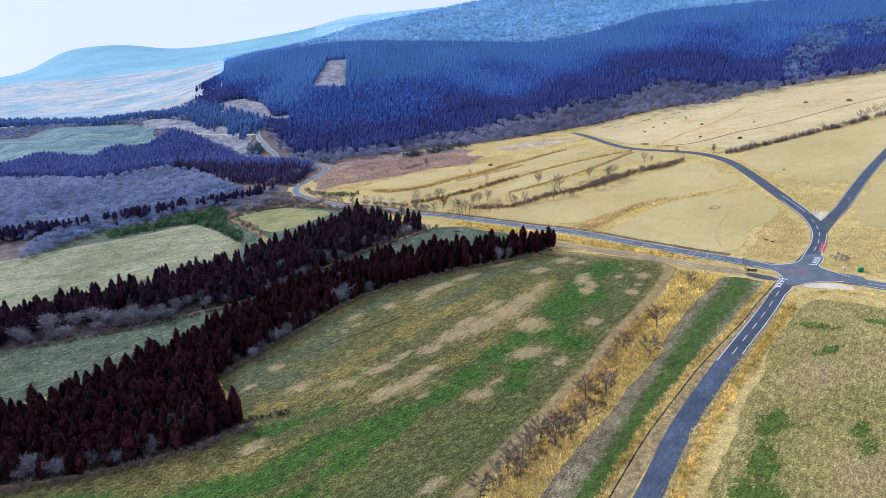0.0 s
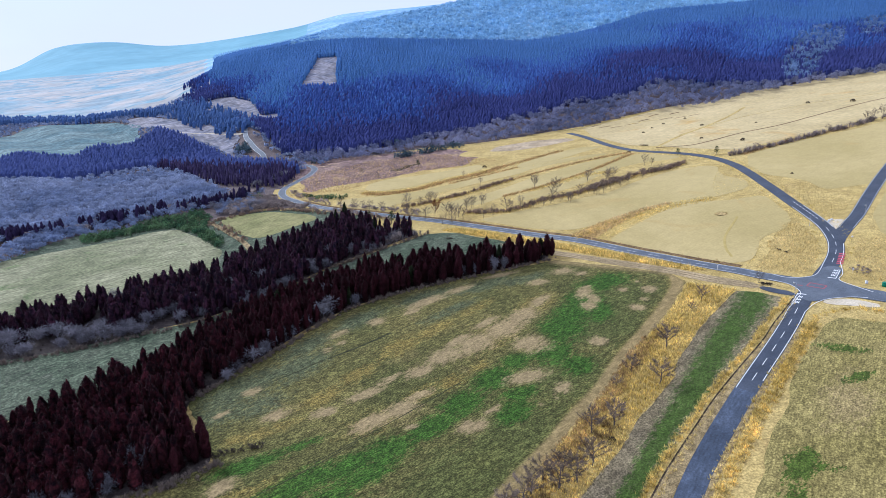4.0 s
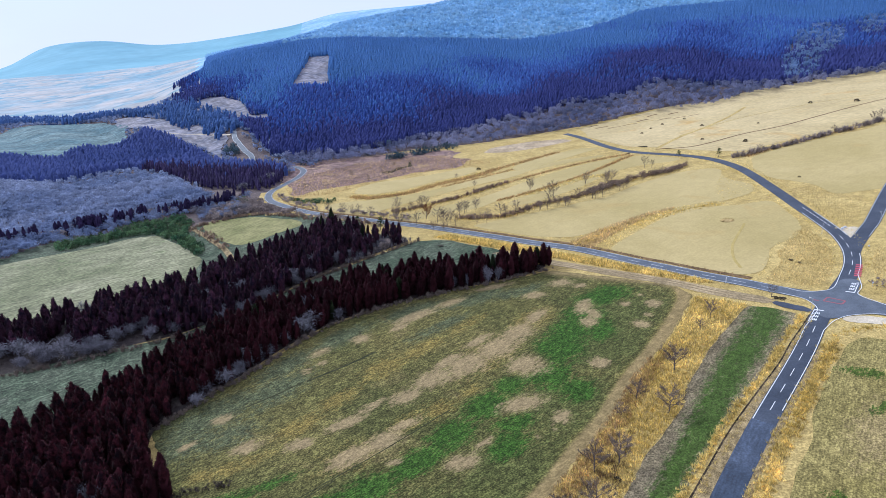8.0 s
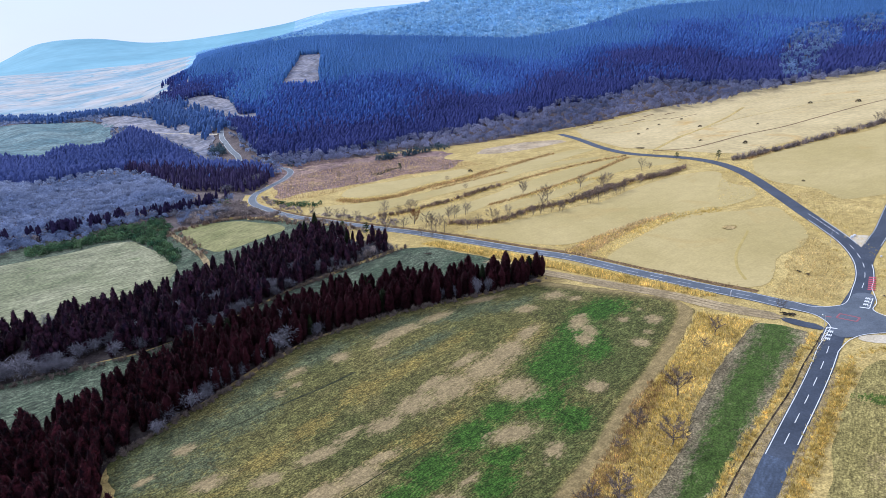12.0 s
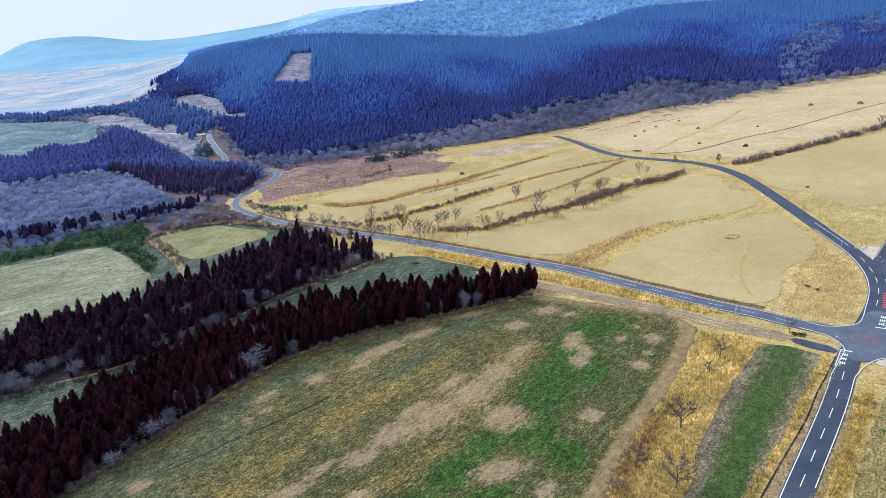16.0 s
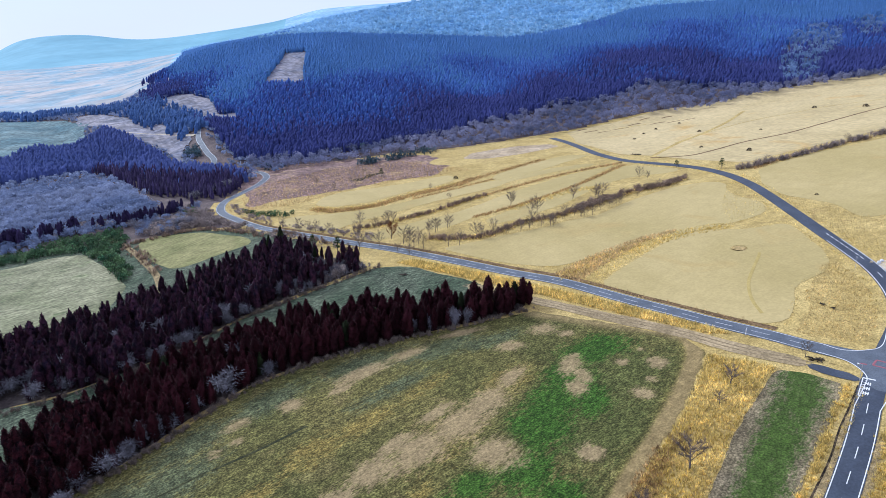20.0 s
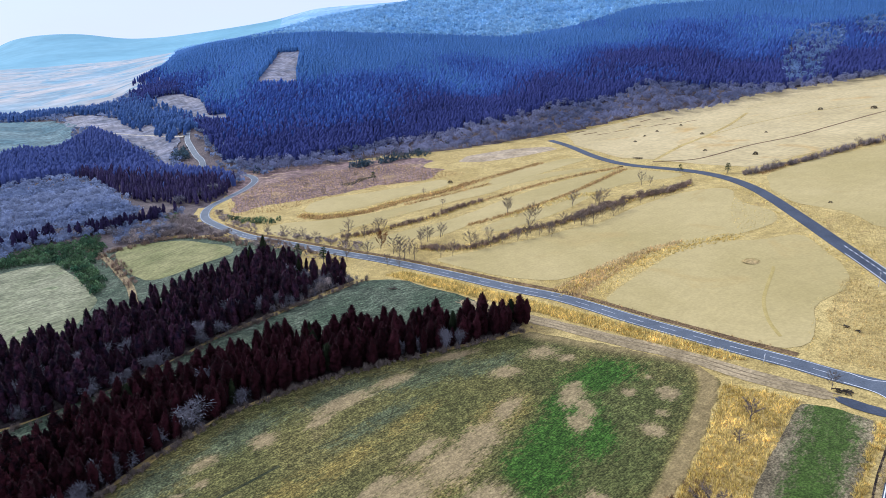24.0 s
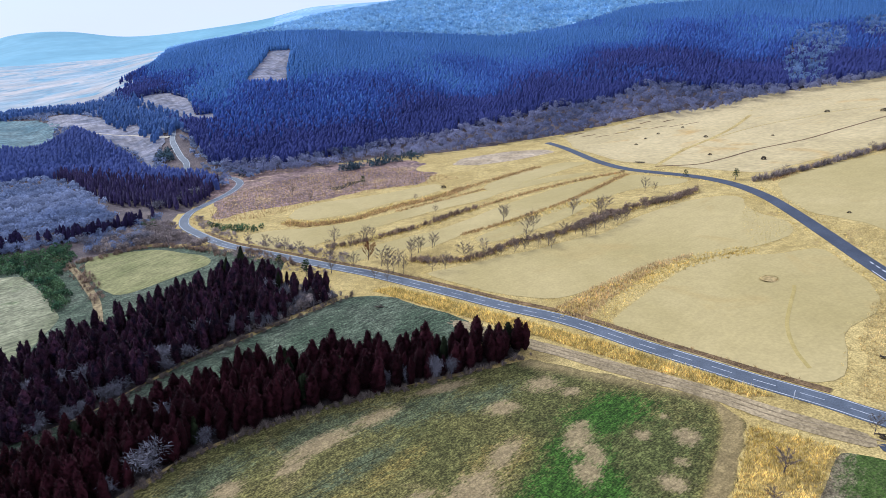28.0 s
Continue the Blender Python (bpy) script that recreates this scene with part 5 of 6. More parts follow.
r = np.random.RandomState(8)


def belt_rise(x):
    """The belt is a little lower behind the big bare tree."""
    return np.interp(x, [-150, -85, -62, -46, -32, -22, 60], [0.92, 0.92, 0.92, 0.88, 0.92, 1.0, 1.0])


for x, y in spots[order[:310]]:
    green = r.rand() < 0.04
    k = cedar_kinds_green[r.randint(2)] if green else cedar_kinds[r.randint(5)]
    plant("cedar_tree", k, x, y, min(13.0, max(5.0, r.normal(9.6, 1.5))) * belt_rise(x), r.uniform(0, 6.28), "dark green narrow cedar in the belt" if green else "rust-brown narrow winter cedar in the belt", "tree", "cedars of the near belt", wide=r.uniform(0.85, 1.25))
rest = spots[order[310:]]
stand("cedar_belt", rest, mid_cedars, 3, M_CEDAR, 6.4, 11.4, "dense belt of rust-brown winter cedars")

# ---------------------------------------------------------------- second belt and the woods of the left valley
spots_b = scatter(HEDGE_B, 3.2, 2)
for gx, gy, gr, gw in PALE_B + PALE_B2:
    spots_b = spots_b[(np.hypot(spots_b[:, 0] - gx, spots_b[:, 1] - gy) > gr * gw * 0.36) & ~((abs(spots_b[:, 0] - gx) < gr * gw * 0.4) & (spots_b[:, 1] < gy) & (gx < -105))]
spots_b = spots_b[(spots_b[:, 0] < -36) | ((np.random.RandomState(6).rand(len(spots_b)) < 0.5) & (spots_b[:, 0] < -12))]
end_b = [(-5, 325), (-22, 311), (-36, 300), (-44, 318), (-40, 342), (-30, 338), (-12, 325)]
stand("bare_thicket", scatter(end_b, 2.2, 77), bushes, 77, M_TWIG_PALE, 1.6, 4.2, "grey leafless thicket at the belt's end", "bushes")
stand("cedar_belt", spots_b, mid_cedars, 4, M_CEDAR_HAZED, 6.0, 12.2, "second belt of rust-brown winter cedars")
pale_kinds = tree_kinds("pale_tree", dome_kinds, M_BARK, M_TWIG_PALE)
r = np.random.RandomState(18)
for i, (x, y, h, w) in enumerate(PALE_A + PALE_B + PALE_B2):
    plant("bare_tree", pale_kinds[i % 4], x, y, h, r.uniform(0, 6.28), "pale grey leafless tree with a dense rounded crown", "tree", "pale bare trees in the cedar belts", wide=w)
extra = np.vstack([along([(-26, 312), (-40, 300), (-52, 287), (-69, 264), (-90, 248), (-138, 232), (-170, 226)], 4.6, 4.0, 301), along([(-30, 245), (-46, 229), (-58, 212), (-72, 193)], 9, 3.0, 302), along([(-62, 155), (-96, 146), (-126, 144)], 7, 3.0, 303), along([(34, 265), (10, 259)], 5, 2, 304)])
for i, (x, y) in enumerate(extra):
    plant("bare_tree", pale_kinds[i % 4], x, y, r.uniform(3.6, 7.0), r.uniform(0, 6.28), "pale grey leafless tree with a dense rounded crown", "tree", "pale bare trees in the cedar belts", wide=r.uniform(0.95, 1.3))
tall = [(-50, 349, 15), (-54, 343, 13), (-32, 333, 8.5)]
for x, y, h in tall:
    plant("cedar_tree", cedar_kinds_green[0], x, y, h, 1.0, "tall dark cedar standing above the belt", "tree", wide=0.9)
edge_a = [(51, 265), (25, 258.5), (-6, 251.5), (-34, 238), (-56, 210), (-77, 184)]
edge_b = [(-55, 155.5), (-68, 148.5), (-96, 141.5), (-130, 139)]
edge_c = [(-3, 322), (-22, 308), (-38, 295), (-52, 282), (-69, 259), (-90, 243.5), (-138, 227.5), (-165, 222)]
under = np.vstack([along(edge_a, 1.0, 2.4, 11), along(edge_b, 1.0, 3.0, 12), along(edge_c, 1.3, 3.0, 13)])
stand("undergrowth", under, bushes, 21, M_TWIG, 0.8, 2.2, "grey leafless undergrowth along the cedar belts", "bushes")
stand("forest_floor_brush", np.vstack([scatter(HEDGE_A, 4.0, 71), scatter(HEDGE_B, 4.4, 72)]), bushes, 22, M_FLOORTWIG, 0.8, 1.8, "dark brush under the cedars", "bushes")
drape("forest_floor", HEDGE_A, M_FLOOR_DARK, off=0.12, step=4, size=0.8, seed=61, label="littered ground under the cedars with their shade in its colour", category="forest floor")
drape("forest_floor", HEDGE_B, M_FLOOR_DARK, off=0.12, step=4, size=0.8, seed=62, label="littered ground under the cedars with their shade in its colour", category="forest floor")

CEDAR_RIDGE = [(-500, 700), (-402, 707), (-408, 767), (-369, 776), (-359, 825), (-288, 750), (-252, 705), (-194, 621), (-171, 629), (-122, 558), (-115, 537), (-115, 496), (-122, 481), (-170, 507), (-209, 548), (-243, 593), (-292, 633),
               (-319, 586), (-329, 565), (-500, 610)]
LEFT_BARE = [(-450, 580), (-329, 562), (-310, 545), (-271, 560), (-253, 580), (-200, 530), (-165, 480), (-150, 462), (-165, 445), (-197, 435), (-224, 420), (-239, 400), (-300, 380), (-450, 440)]
LEFT_ROW = [(-290, 372), (-260, 383), (-230, 396), (-204, 409), (-190, 420), (-176, 430), (-162, 432), (-150, 436), (-140, 448), (-132, 457)]
BAMBOO = [(-206, 365), (-182, 376), (-175, 385), (-159, 384), (-139, 363), (-113.5, 332), (-117, 349), (-138, 376), (-144, 403), (-158, 424), (-166, 414), (-184, 408), (-190, 389), (-214, 377)]
VALLEY_EDGE = [(-128, 455), (-118, 440), (-95, 418), (-75, 398), (-100, 412), (-135, 402), (-140, 420)]
FAR_BAND = [(-860, 1180), (-760, 1130), (-660, 1085), (-545, 1025), (-465, 1020), (-390, 972), (-315, 870), (-262, 812), (-230, 764)]
FAR_SIGHT = [(-225, 740), (-211, 709), (-195, 677), (-183, 656), (-168, 608)]
ridge = clear_of(scatter(CEDAR_RIDGE, 4.2, 31), [CROSS, FAR_SIGHT], 7)
for hole in (GAP, BROWN):
    ridge = ridge[~inside(hole, ridge[:, 0], ridge[:, 1])]
front = (ridge[:, 0] > -275) & (ridge[:, 1] + ridge[:, 0] * 0.6 + np.random.RandomState(2).normal(0, 9, len(ridge)) < 475)
stand("cedar_wood", ridge[~front], far_cedars, 31, M_CEDAR_MID, 7.5, 10, "dark cedar wood on a low ridge, blued by painted haze", smooth=True)
stand("cedar_wood", ridge[front], small_cedars, 30, M_CEDAR_NEAR, 7, 11, "dark cedar wood above the road bend, purple with painted haze", smooth=True)
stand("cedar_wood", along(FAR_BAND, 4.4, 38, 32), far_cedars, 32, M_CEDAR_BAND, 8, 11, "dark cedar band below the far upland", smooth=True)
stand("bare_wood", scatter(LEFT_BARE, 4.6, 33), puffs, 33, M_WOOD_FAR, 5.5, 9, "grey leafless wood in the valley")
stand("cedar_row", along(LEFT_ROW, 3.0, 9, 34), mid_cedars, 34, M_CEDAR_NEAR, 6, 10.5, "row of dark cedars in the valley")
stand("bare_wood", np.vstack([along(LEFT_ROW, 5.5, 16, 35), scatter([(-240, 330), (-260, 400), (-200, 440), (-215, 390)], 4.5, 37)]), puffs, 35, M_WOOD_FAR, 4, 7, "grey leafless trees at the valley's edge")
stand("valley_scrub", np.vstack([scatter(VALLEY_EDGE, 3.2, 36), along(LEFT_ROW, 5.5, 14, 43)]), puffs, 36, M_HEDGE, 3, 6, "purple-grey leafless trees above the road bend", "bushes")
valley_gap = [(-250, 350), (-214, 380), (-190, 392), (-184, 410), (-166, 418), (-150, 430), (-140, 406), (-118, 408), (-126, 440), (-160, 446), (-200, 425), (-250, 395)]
stand("bare_wood", scatter(valley_gap, 4.2, 137), puffs, 137, M_WOOD_FAR, 3.0, 6.0, "leafless trees behind the bamboo, mauve-grey with painted haze")
for i, (x, y, h) in enumerate(((-128, 500, 9), (-122, 513, 10), (-121, 413, 9), (-138, 488, 8), (-144, 416, 9), (-116, 418, 8), (-134, 420, 8))):
    plant("bare_tree", pale_kinds[i % 4], x, y, h, i * 2.1, "pale grey leafless tree with a dense rounded crown", "tree", "pale bare trees above the road bend", wide=1.25)
stand("evergreens", scatter([(-214, 700), (-203, 690), (-196, 668), (-206, 668), (-216, 684)], 4.5, 49), leafy, 49, M_EVERGREEN, 6, 9, "dark evergreens beside the far road")
stand("bamboo_grove", np.vstack([scatter(BAMBOO, 2.3, 38), scatter([(-131, 447), (-129, 460), (-119, 443), (-127, 432)], 3.0, 48)]), leafy, 38, M_BAMBOO, 1.8, 4.2, "green bamboo grove beside the field", "bamboo")
stand("bamboo_grove", scatter([(-96, 446), (-80, 436), (-60, 430), (-60, 418), (-78, 424)], 2.4, 39), leafy, 39, M_BAMBOO, 1.6, 3.2, "low bamboo thicket near the road bend", "bamboo")

# ---------------------------------------------------------------- mountain woods
gx, gy = np.meshgrid(np.arange(-560, 900, 3.7), np.arange(560, 1240, 3.9))
gx, gy = (gx + rng.uniform(-2, 2, gx.shape)).ravel(), (gy + rng.uniform(-2, 2, gy.shape)).ravel()
ga = gx / gy
GREYWOOD = [(377, 700), (425, 795), (495, 898), (568, 970), (585, 933), (535, 855), (458, 768), (400, 690)]
GREYWOOD_2 = [(601, 943), (714, 1038), (590, 863), (575, 880)]
low_edge = np.interp(ga, [-0.4, -0.3, -0.24, -0.17, -0.1, 0.0, 0.1, 0.2, 0.3, 0.4, 0.45, 0.5, 0.9], [980, 800, 640, 625, 640, 668, 705, 728, 738, 740, 720, 690, 690])
wood = (gy > low_edge) & (gy < guide(SHOULDER, ga, 1) + 25) & (ga > -0.355 + 0.02 * np.sin(gy * 0.03) - 0.05 * rng.rand(len(gx)) ** 3) & (ga < 0.85)
thin = (inside(GREYWOOD, gx, gy) | inside(GREYWOOD_2, gx, gy)) & (rng.rand(len(gx)) < 0.72)
wood &= ~thin
for hole in (CLEARING, LIGHT, BROWN, GAP, CEDAR_RIDGE):
    wood &= ~inside(hole, gx, gy)
wood &= (away(CROSS, gx, gy) > 6) & (away(FAR_SIGHT, gx, gy) > 7) & ~((gx < -205) & (gy < 720))
# zones uphill take bluer, paler foliage in place of thickening haze
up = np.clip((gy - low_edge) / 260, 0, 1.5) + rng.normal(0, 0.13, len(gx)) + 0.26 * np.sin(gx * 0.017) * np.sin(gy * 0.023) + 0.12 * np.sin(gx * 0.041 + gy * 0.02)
stand("mountain_forest", np.stack([gx[wood & (up < 0.5)], gy[wood & (up < 0.5)]], 1), far_cedars, 7, M_CEDAR_LOW, 7.5, 10, "cedar plantation on the lower mountainside, coloured for haze", smooth=True)
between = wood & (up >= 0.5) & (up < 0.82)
stand("mountain_forest", np.stack([gx[between], gy[between]], 1), far_cedars, 8, M_CEDAR_SLOPE, 7.5, 10, "cedar plantation on the middle slope, violet-blue with painted haze", smooth=True)
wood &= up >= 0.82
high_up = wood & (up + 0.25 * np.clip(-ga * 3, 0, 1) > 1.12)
stand("mountain_forest", np.stack([gx[high_up], gy[high_up]], 1), far_cedars, 5, M_CEDAR_HIGH, 7.5, 10, "cedar plantation high on the mountainside, blue with painted haze", smooth=True)
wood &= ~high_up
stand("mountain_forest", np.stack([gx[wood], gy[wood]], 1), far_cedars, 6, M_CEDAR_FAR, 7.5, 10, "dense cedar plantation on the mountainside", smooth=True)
gx, gy = np.meshgrid(np.arange(-330, 900, 7.0), np.arange(540, 1000, 7.0))
gx, gy = (gx + rng.uniform(-3.4, 3.4, gx.shape)).ravel(), (gy + rng.uniform(-3.4, 3.4, gy.shape)).ravel()
ga = gx / gy
high = np.interp(ga, [-0.4, -0.3, -0.24, -0.17, -0.1, 0.0, 0.1, 0.2, 0.3, 0.4, 0.45, 0.5, 0.9], [500, 560, 620, 630, 640, 668, 705, 728, 738, 740, 720, 690, 690]) + 6
low = np.interp(ga, [-0.22, -0.17, -0.11, -0.03, 0.06, 0.14, 0.22, 0.3, 0.385, 0.47, 0.55, 0.7], [555, 590, 598, 622, 615, 628, 628, 645, 640, 655, 672, 668])
belt = ((gy < high) & (gy > low) & (ga > -0.22))
belt &= away(CROSS, gx, gy) > 7
grey = (inside(GREYWOOD, gx, gy) | inside(GREYWOOD_2, gx, gy)) & (rng.rand(len(gx)) < 0.8)
stand("bare_wood", np.stack([gx[grey], gy[grey]], 1), puffs, 47, M_WOOD_MID, 7, 11, "leafless trees among the plantation, blue-grey with painted haze")
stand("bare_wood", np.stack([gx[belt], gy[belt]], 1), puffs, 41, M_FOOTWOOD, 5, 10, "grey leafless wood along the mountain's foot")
dark = rng.rand(len(gx)) < 0.1
pines = np.stack([gx[belt & dark & (ga < 0.12)], gy[belt & dark & (ga < 0.12)]], 1)
stand("foot_cedars", np.vstack([pines[::2], along([(-36, 572), (-16, 585), (2, 596), (22, 612)], 5.0, 12, 44)]), leafy, 42, M_EVERGREEN, 4.5, 7.5, "dark evergreens among the leafless wood")
gx, gy = np.meshgrid(np.arange(-700, 1500, 13.0), np.arange(1190, 1960, 13.0))
gx, gy = (gx + rng.uniform(-8, 8, gx.shape)).ravel(), (gy + rng.uniform(-8, 8, gy.shape)).ravel()
ga = gx / gy
top = (gy > guide(SHOULDER, ga, 1) + 25) & (ga > -0.34) & (ga < 0.8)
west = top & (ga < -0.2 + 0.03 * np.sin(gy * 0.02)) & (gy < 1700)
stand("mountain_forest", np.repeat(np.stack([gx[west], gy[west]], 1), 6, 0) + rng.uniform(-6, 6, (6 * west.sum(), 2)), far_cedars, 45, M_CEDAR_HIGH, 9, 13, "cedar plantation along the western ridge, blue with painted haze", smooth=True)
top &= ~west
stand("upper_wood", np.stack([gx[top], gy[top]], 1), far_puffs, 43, M_WOOD_UP, 9, 15, "leafless wood on the upper slopes, paled by painted haze")
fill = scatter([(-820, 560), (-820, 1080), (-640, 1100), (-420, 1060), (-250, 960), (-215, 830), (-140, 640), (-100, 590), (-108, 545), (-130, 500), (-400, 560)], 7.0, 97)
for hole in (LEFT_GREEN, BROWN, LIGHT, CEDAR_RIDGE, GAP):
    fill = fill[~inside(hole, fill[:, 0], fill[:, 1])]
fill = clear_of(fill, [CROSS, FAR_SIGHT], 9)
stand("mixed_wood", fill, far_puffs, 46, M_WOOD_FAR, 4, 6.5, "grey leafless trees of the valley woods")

# ---------------------------------------------------------------- terraces: bushes and bare trees
M_BANK_LINES = [[(18, 352), (37, 345), (50, 349), (62, 358), (80, 362), (93, 369), (102, 374), (115, 382), (127, 387), (142, 390), (154, 398)],
                [(-20, 381), (-7, 382), (7, 390), (23, 398), (35, 409), (51, 420)]]
dense = np.vstack([along(M_BANK_LINES[0], 1.15, 4.0, 51), along(M_BANK_LINES[1], 1.2, 3.5, 52), along([(127, 387), (142, 391), (157, 400)], 1.4, 3, 54)])
stand("bank_bushes", dense, bushes, 53, M_BUSH, 1.0, 3.0, "brown leafless bushes on the terrace banks", "bushes")
for k, line in enumerate(M_BANK_LINES + [[(60, 383), (96, 404), (112, 404)], [(-48, 435), (-37, 426), (-13, 428), (5, 442), (21, 451), (40, 462)], [(66, 288), (79, 298), (93, 304), (108, 311), (122, 315), (140, 317)]]):
    stand("bank_grass", along(line, 0.8, 8, 160 + k), tufts, 160 + k, M_BLADE, 0.6, 1.3, "orange-gold rank grass on a terrace bank", "grass")
for k, (line, n, w) in enumerate(([[(-48, 432), (-37, 423), (-13, 425), (5, 439), (21, 448), (38, 457), (49, 471)], 0.8, 5], [[(51, 420), (80, 438), (110, 452), (140, 459)], 1.0, 3], [[(40, 377), (60, 387), (95, 410), (118, 431), (140, 453)], 0.9, 2.5],
                                 [[(40, 458), (52, 470), (75, 488), (100, 505)], 1.2, 5], [[(10, 432), (33, 444), (60, 460)], 1.2, 3],
                                 [[(192, 397), (206, 406), (232, 416), (254, 421), (273, 424)], 1.0, 3])):
    stand("bank_grass", along(line, n * 0.75, w * 1.35, 60 + k), tufts, 60 + k, M_BLADE_DULL, 0.8, 1.7, "dull brown rank grass on a bank", "grass")
thin_kinds = tree_kinds("bare_tree", bare_kinds, M_BARK, M_TWIG)
BANK_TREES = [(-17, 384, 8), (-17, 369, 8), (-9, 377, 6), (-3, 388, 6), (0, 385, 6), (6, 349, 8), (9, 340, 8), (11, 341, 7), (15, 338, 7), (13, 346, 7), (18, 356, 6), (21, 360, 7), (27, 364, 6), (31, 336.5, 7)]
BANK_TREES_2 = [(41, 343.5, 6), (39, 345, 7), (47, 348, 7), (61, 389, 8), (68, 368, 8), (71, 369, 9), (74, 345.5, 5), (94, 391, 7), (96, 361, 6), (101, 367, 6), (107, 368, 5), (135, 410, 7), (138, 406, 5), (103, 382, 6), (106, 390, 6)]
BANK_TREES_3 = [(-17, 366, 6), (-4, 384, 5.5), (9, 352, 6.5), (18, 358, 7), (22, 362, 6), (28, 366, 6), (30, 418, 4.5), (20, 451, 4), (61, 390, 8), (66, 353, 6.5), (82, 358, 6), (93, 388, 6), (87, 359, 5.5), (104, 381, 7), (108, 386, 7)]
ROADSIDE = [(-5, 349, 7), (-14, 347.5, 9), (4, 335, 5), (9, 331, 5), (112, 217, 4.6), (-40, 384, 6), (-50, 392, 6), (-32, 376, 6), (-60, 398, 6), (-45, 390, 5), (-24, 369, 5), (-58, 500, 6), (-43, 478, 5), (-28, 530, 5)]
r = np.random.RandomState(28)
for i, (x, y, h) in enumerate(BANK_TREES + BANK_TREES_2 + BANK_TREES_3 + ROADSIDE):
    plant("bare_tree", thin_kinds[i % 4], x, y, h * 1.0, r.uniform(0, 6.28), "slender grey-brown leafless tree among dry grass", "tree", "bare trees of the terraces", wide=r.uniform(0.75, 1.0))
for x, y in along([(26, 337), (43, 341.5), (68, 349), (82, 354), (97, 358), (117, 373), (144, 387)], 4.4, 4.0, 85):
    plant("bare_tree", thin_kinds[int(x) % 4], x, y, r.uniform(3.6, 6.0), r.uniform(0, 6.28), "low grey-brown leafless tree in the terrace hedge", "tree", "bare trees of the terrace hedge", wide=r.uniform(0.8, 1.1))
rust_kinds = tree_kinds("rust_tree", full_kinds[:1], M_BARK, M_RUSTLEAF)
plant("oak_tree", rust_kinds[0], 0, 358, 8, 0.4, "small oak with clinging rust-brown leaves", "tree", wide=0.8)
for x, y, h in ((290, 433, 7), (297, 437, 7), (305, 439, 8), (313, 441, 7), (203, 405, 4.5), (258, 422, 5)):
    plant("bare_tree", thin_kinds[int(x) % 4], x, y, h, x, "grey leafless tree in a pasture hedge", "tree", "bare trees of the pasture hedge", wide=1.0)
HEDGE_LINE = [(184, 400), (202, 404), (227, 411), (258, 422), (274, 425), (330, 446)]
stand("pasture_hedge", along(HEDGE_LINE, 1.7, 3.5, 81), bushes, 81, M_HEDGE, 1.8, 4.4, "purple-grey leafless hedge across the pasture", "hedge")
stand("pasture_hedge", along(HEDGE_LINE, 2.6, 3.0, 84), puffs, 84, M_HEDGE, 1.2, 2.8, "low twiggy growth at the hedge's foot", "hedge")
stand("terrace_hedge", np.vstack([along([(88, 366), (102, 374), (115, 382), (127, 387), (142, 390), (154, 397)], 2.3, 5, 82), along([(98, 371), (108, 378)], 1.6, 5, 83)]), puffs, 82, M_BUSH, 1.4, 4.2, "dense brown leafless hedge on the terrace bank", "hedge")

# ---------------------------------------------------------------- golden strip: shrubs and small trees
STRIP_TREES = [(89.9, 210.4, 5.5), (69.2, 184.5, 7.6), (55.6, 174.1, 5.6), (61.3, 167.2, 7), (44.9, 151.8, 7.6), (39, 150.6, 7.2), (36.6, 139.5, 7.4), (27.6, 133.7, 8), (32, 135, 7.2), (21.6, 133.2, 7), (24.7, 136.6, 6.2), (19.4, 130.5, 7),
               (15.4, 127.9, 7), (29.5, 138.5, 6.4), (84, 203.5, 3.4), (50, 168, 3.6), (48, 157, 3.4), (13, 122, 7), (8.5, 119, 6.6), (4, 112, 6.4), (18, 124.5, 6.4)]
vase_kinds = tree_kinds("shrub_tree", [bare_shape(np.random.RandomState(60 + i), 0.31 + 0.03 * i, 12, 7, 22, clear=0.2, thick=0.034, fine=0.0042) for i in range(4)], M_BARK, M_TWIG)
for i, (x, y, h) in enumerate(STRIP_TREES):
    plant("bare_tree", vase_kinds[i % 4], x, y, h * 0.9, i * 1.3, "small spreading leafless tree in golden grass", "tree", "bare trees of the golden strip", wide=1.05)
stand("strip_bushes", np.vstack([along([(16, 128), (24, 135), (32, 142), (42, 152), (48, 160)], 1.5, 6, 91), along([(50, 168), (56, 176), (64, 186), (74, 198)], 2.2, 4, 92)]), bushes, 91, M_BRUSH, 0.8, 1.8, "grey-brown brush in the golden strip", "bushes")

stand("strip_thicket", along([(12, 120), (17, 128), (22, 133), (28, 136), (33, 139)], 2.4, 6, 97), bushes, 97, M_TWIG, 0.8, 1.9, "grey leafless thicket among the strip's trees", "bushes")
stand("pampas_grass", along([(27, 141), (36, 151), (46, 163), (56, 177), (66, 190)], 0.45, 4.5, 99), tufts, 99, M_BLADE_DULL, 0.7, 1.5, "brown rank grass along the strip's field side", "grass")
stand("roadside_grass", along([tuple(q) for q in offset_line(DITCH, -1.0)[::6]], 0.35, 1.2, 98), tufts, 98, M_BLADE_PALE, 0.3, 0.75, "short dry grass on the ditch's roadside edge", "grass")
stand("brush_row", along([(-64, 156.5), (-56, 159.7), (-45.5, 161.5)], 0.9, 2.2, 95), bushes, 95, M_FLOORTWIG, 0.6, 1.5, "grey row of cut brush at the belt's corner", "bushes")
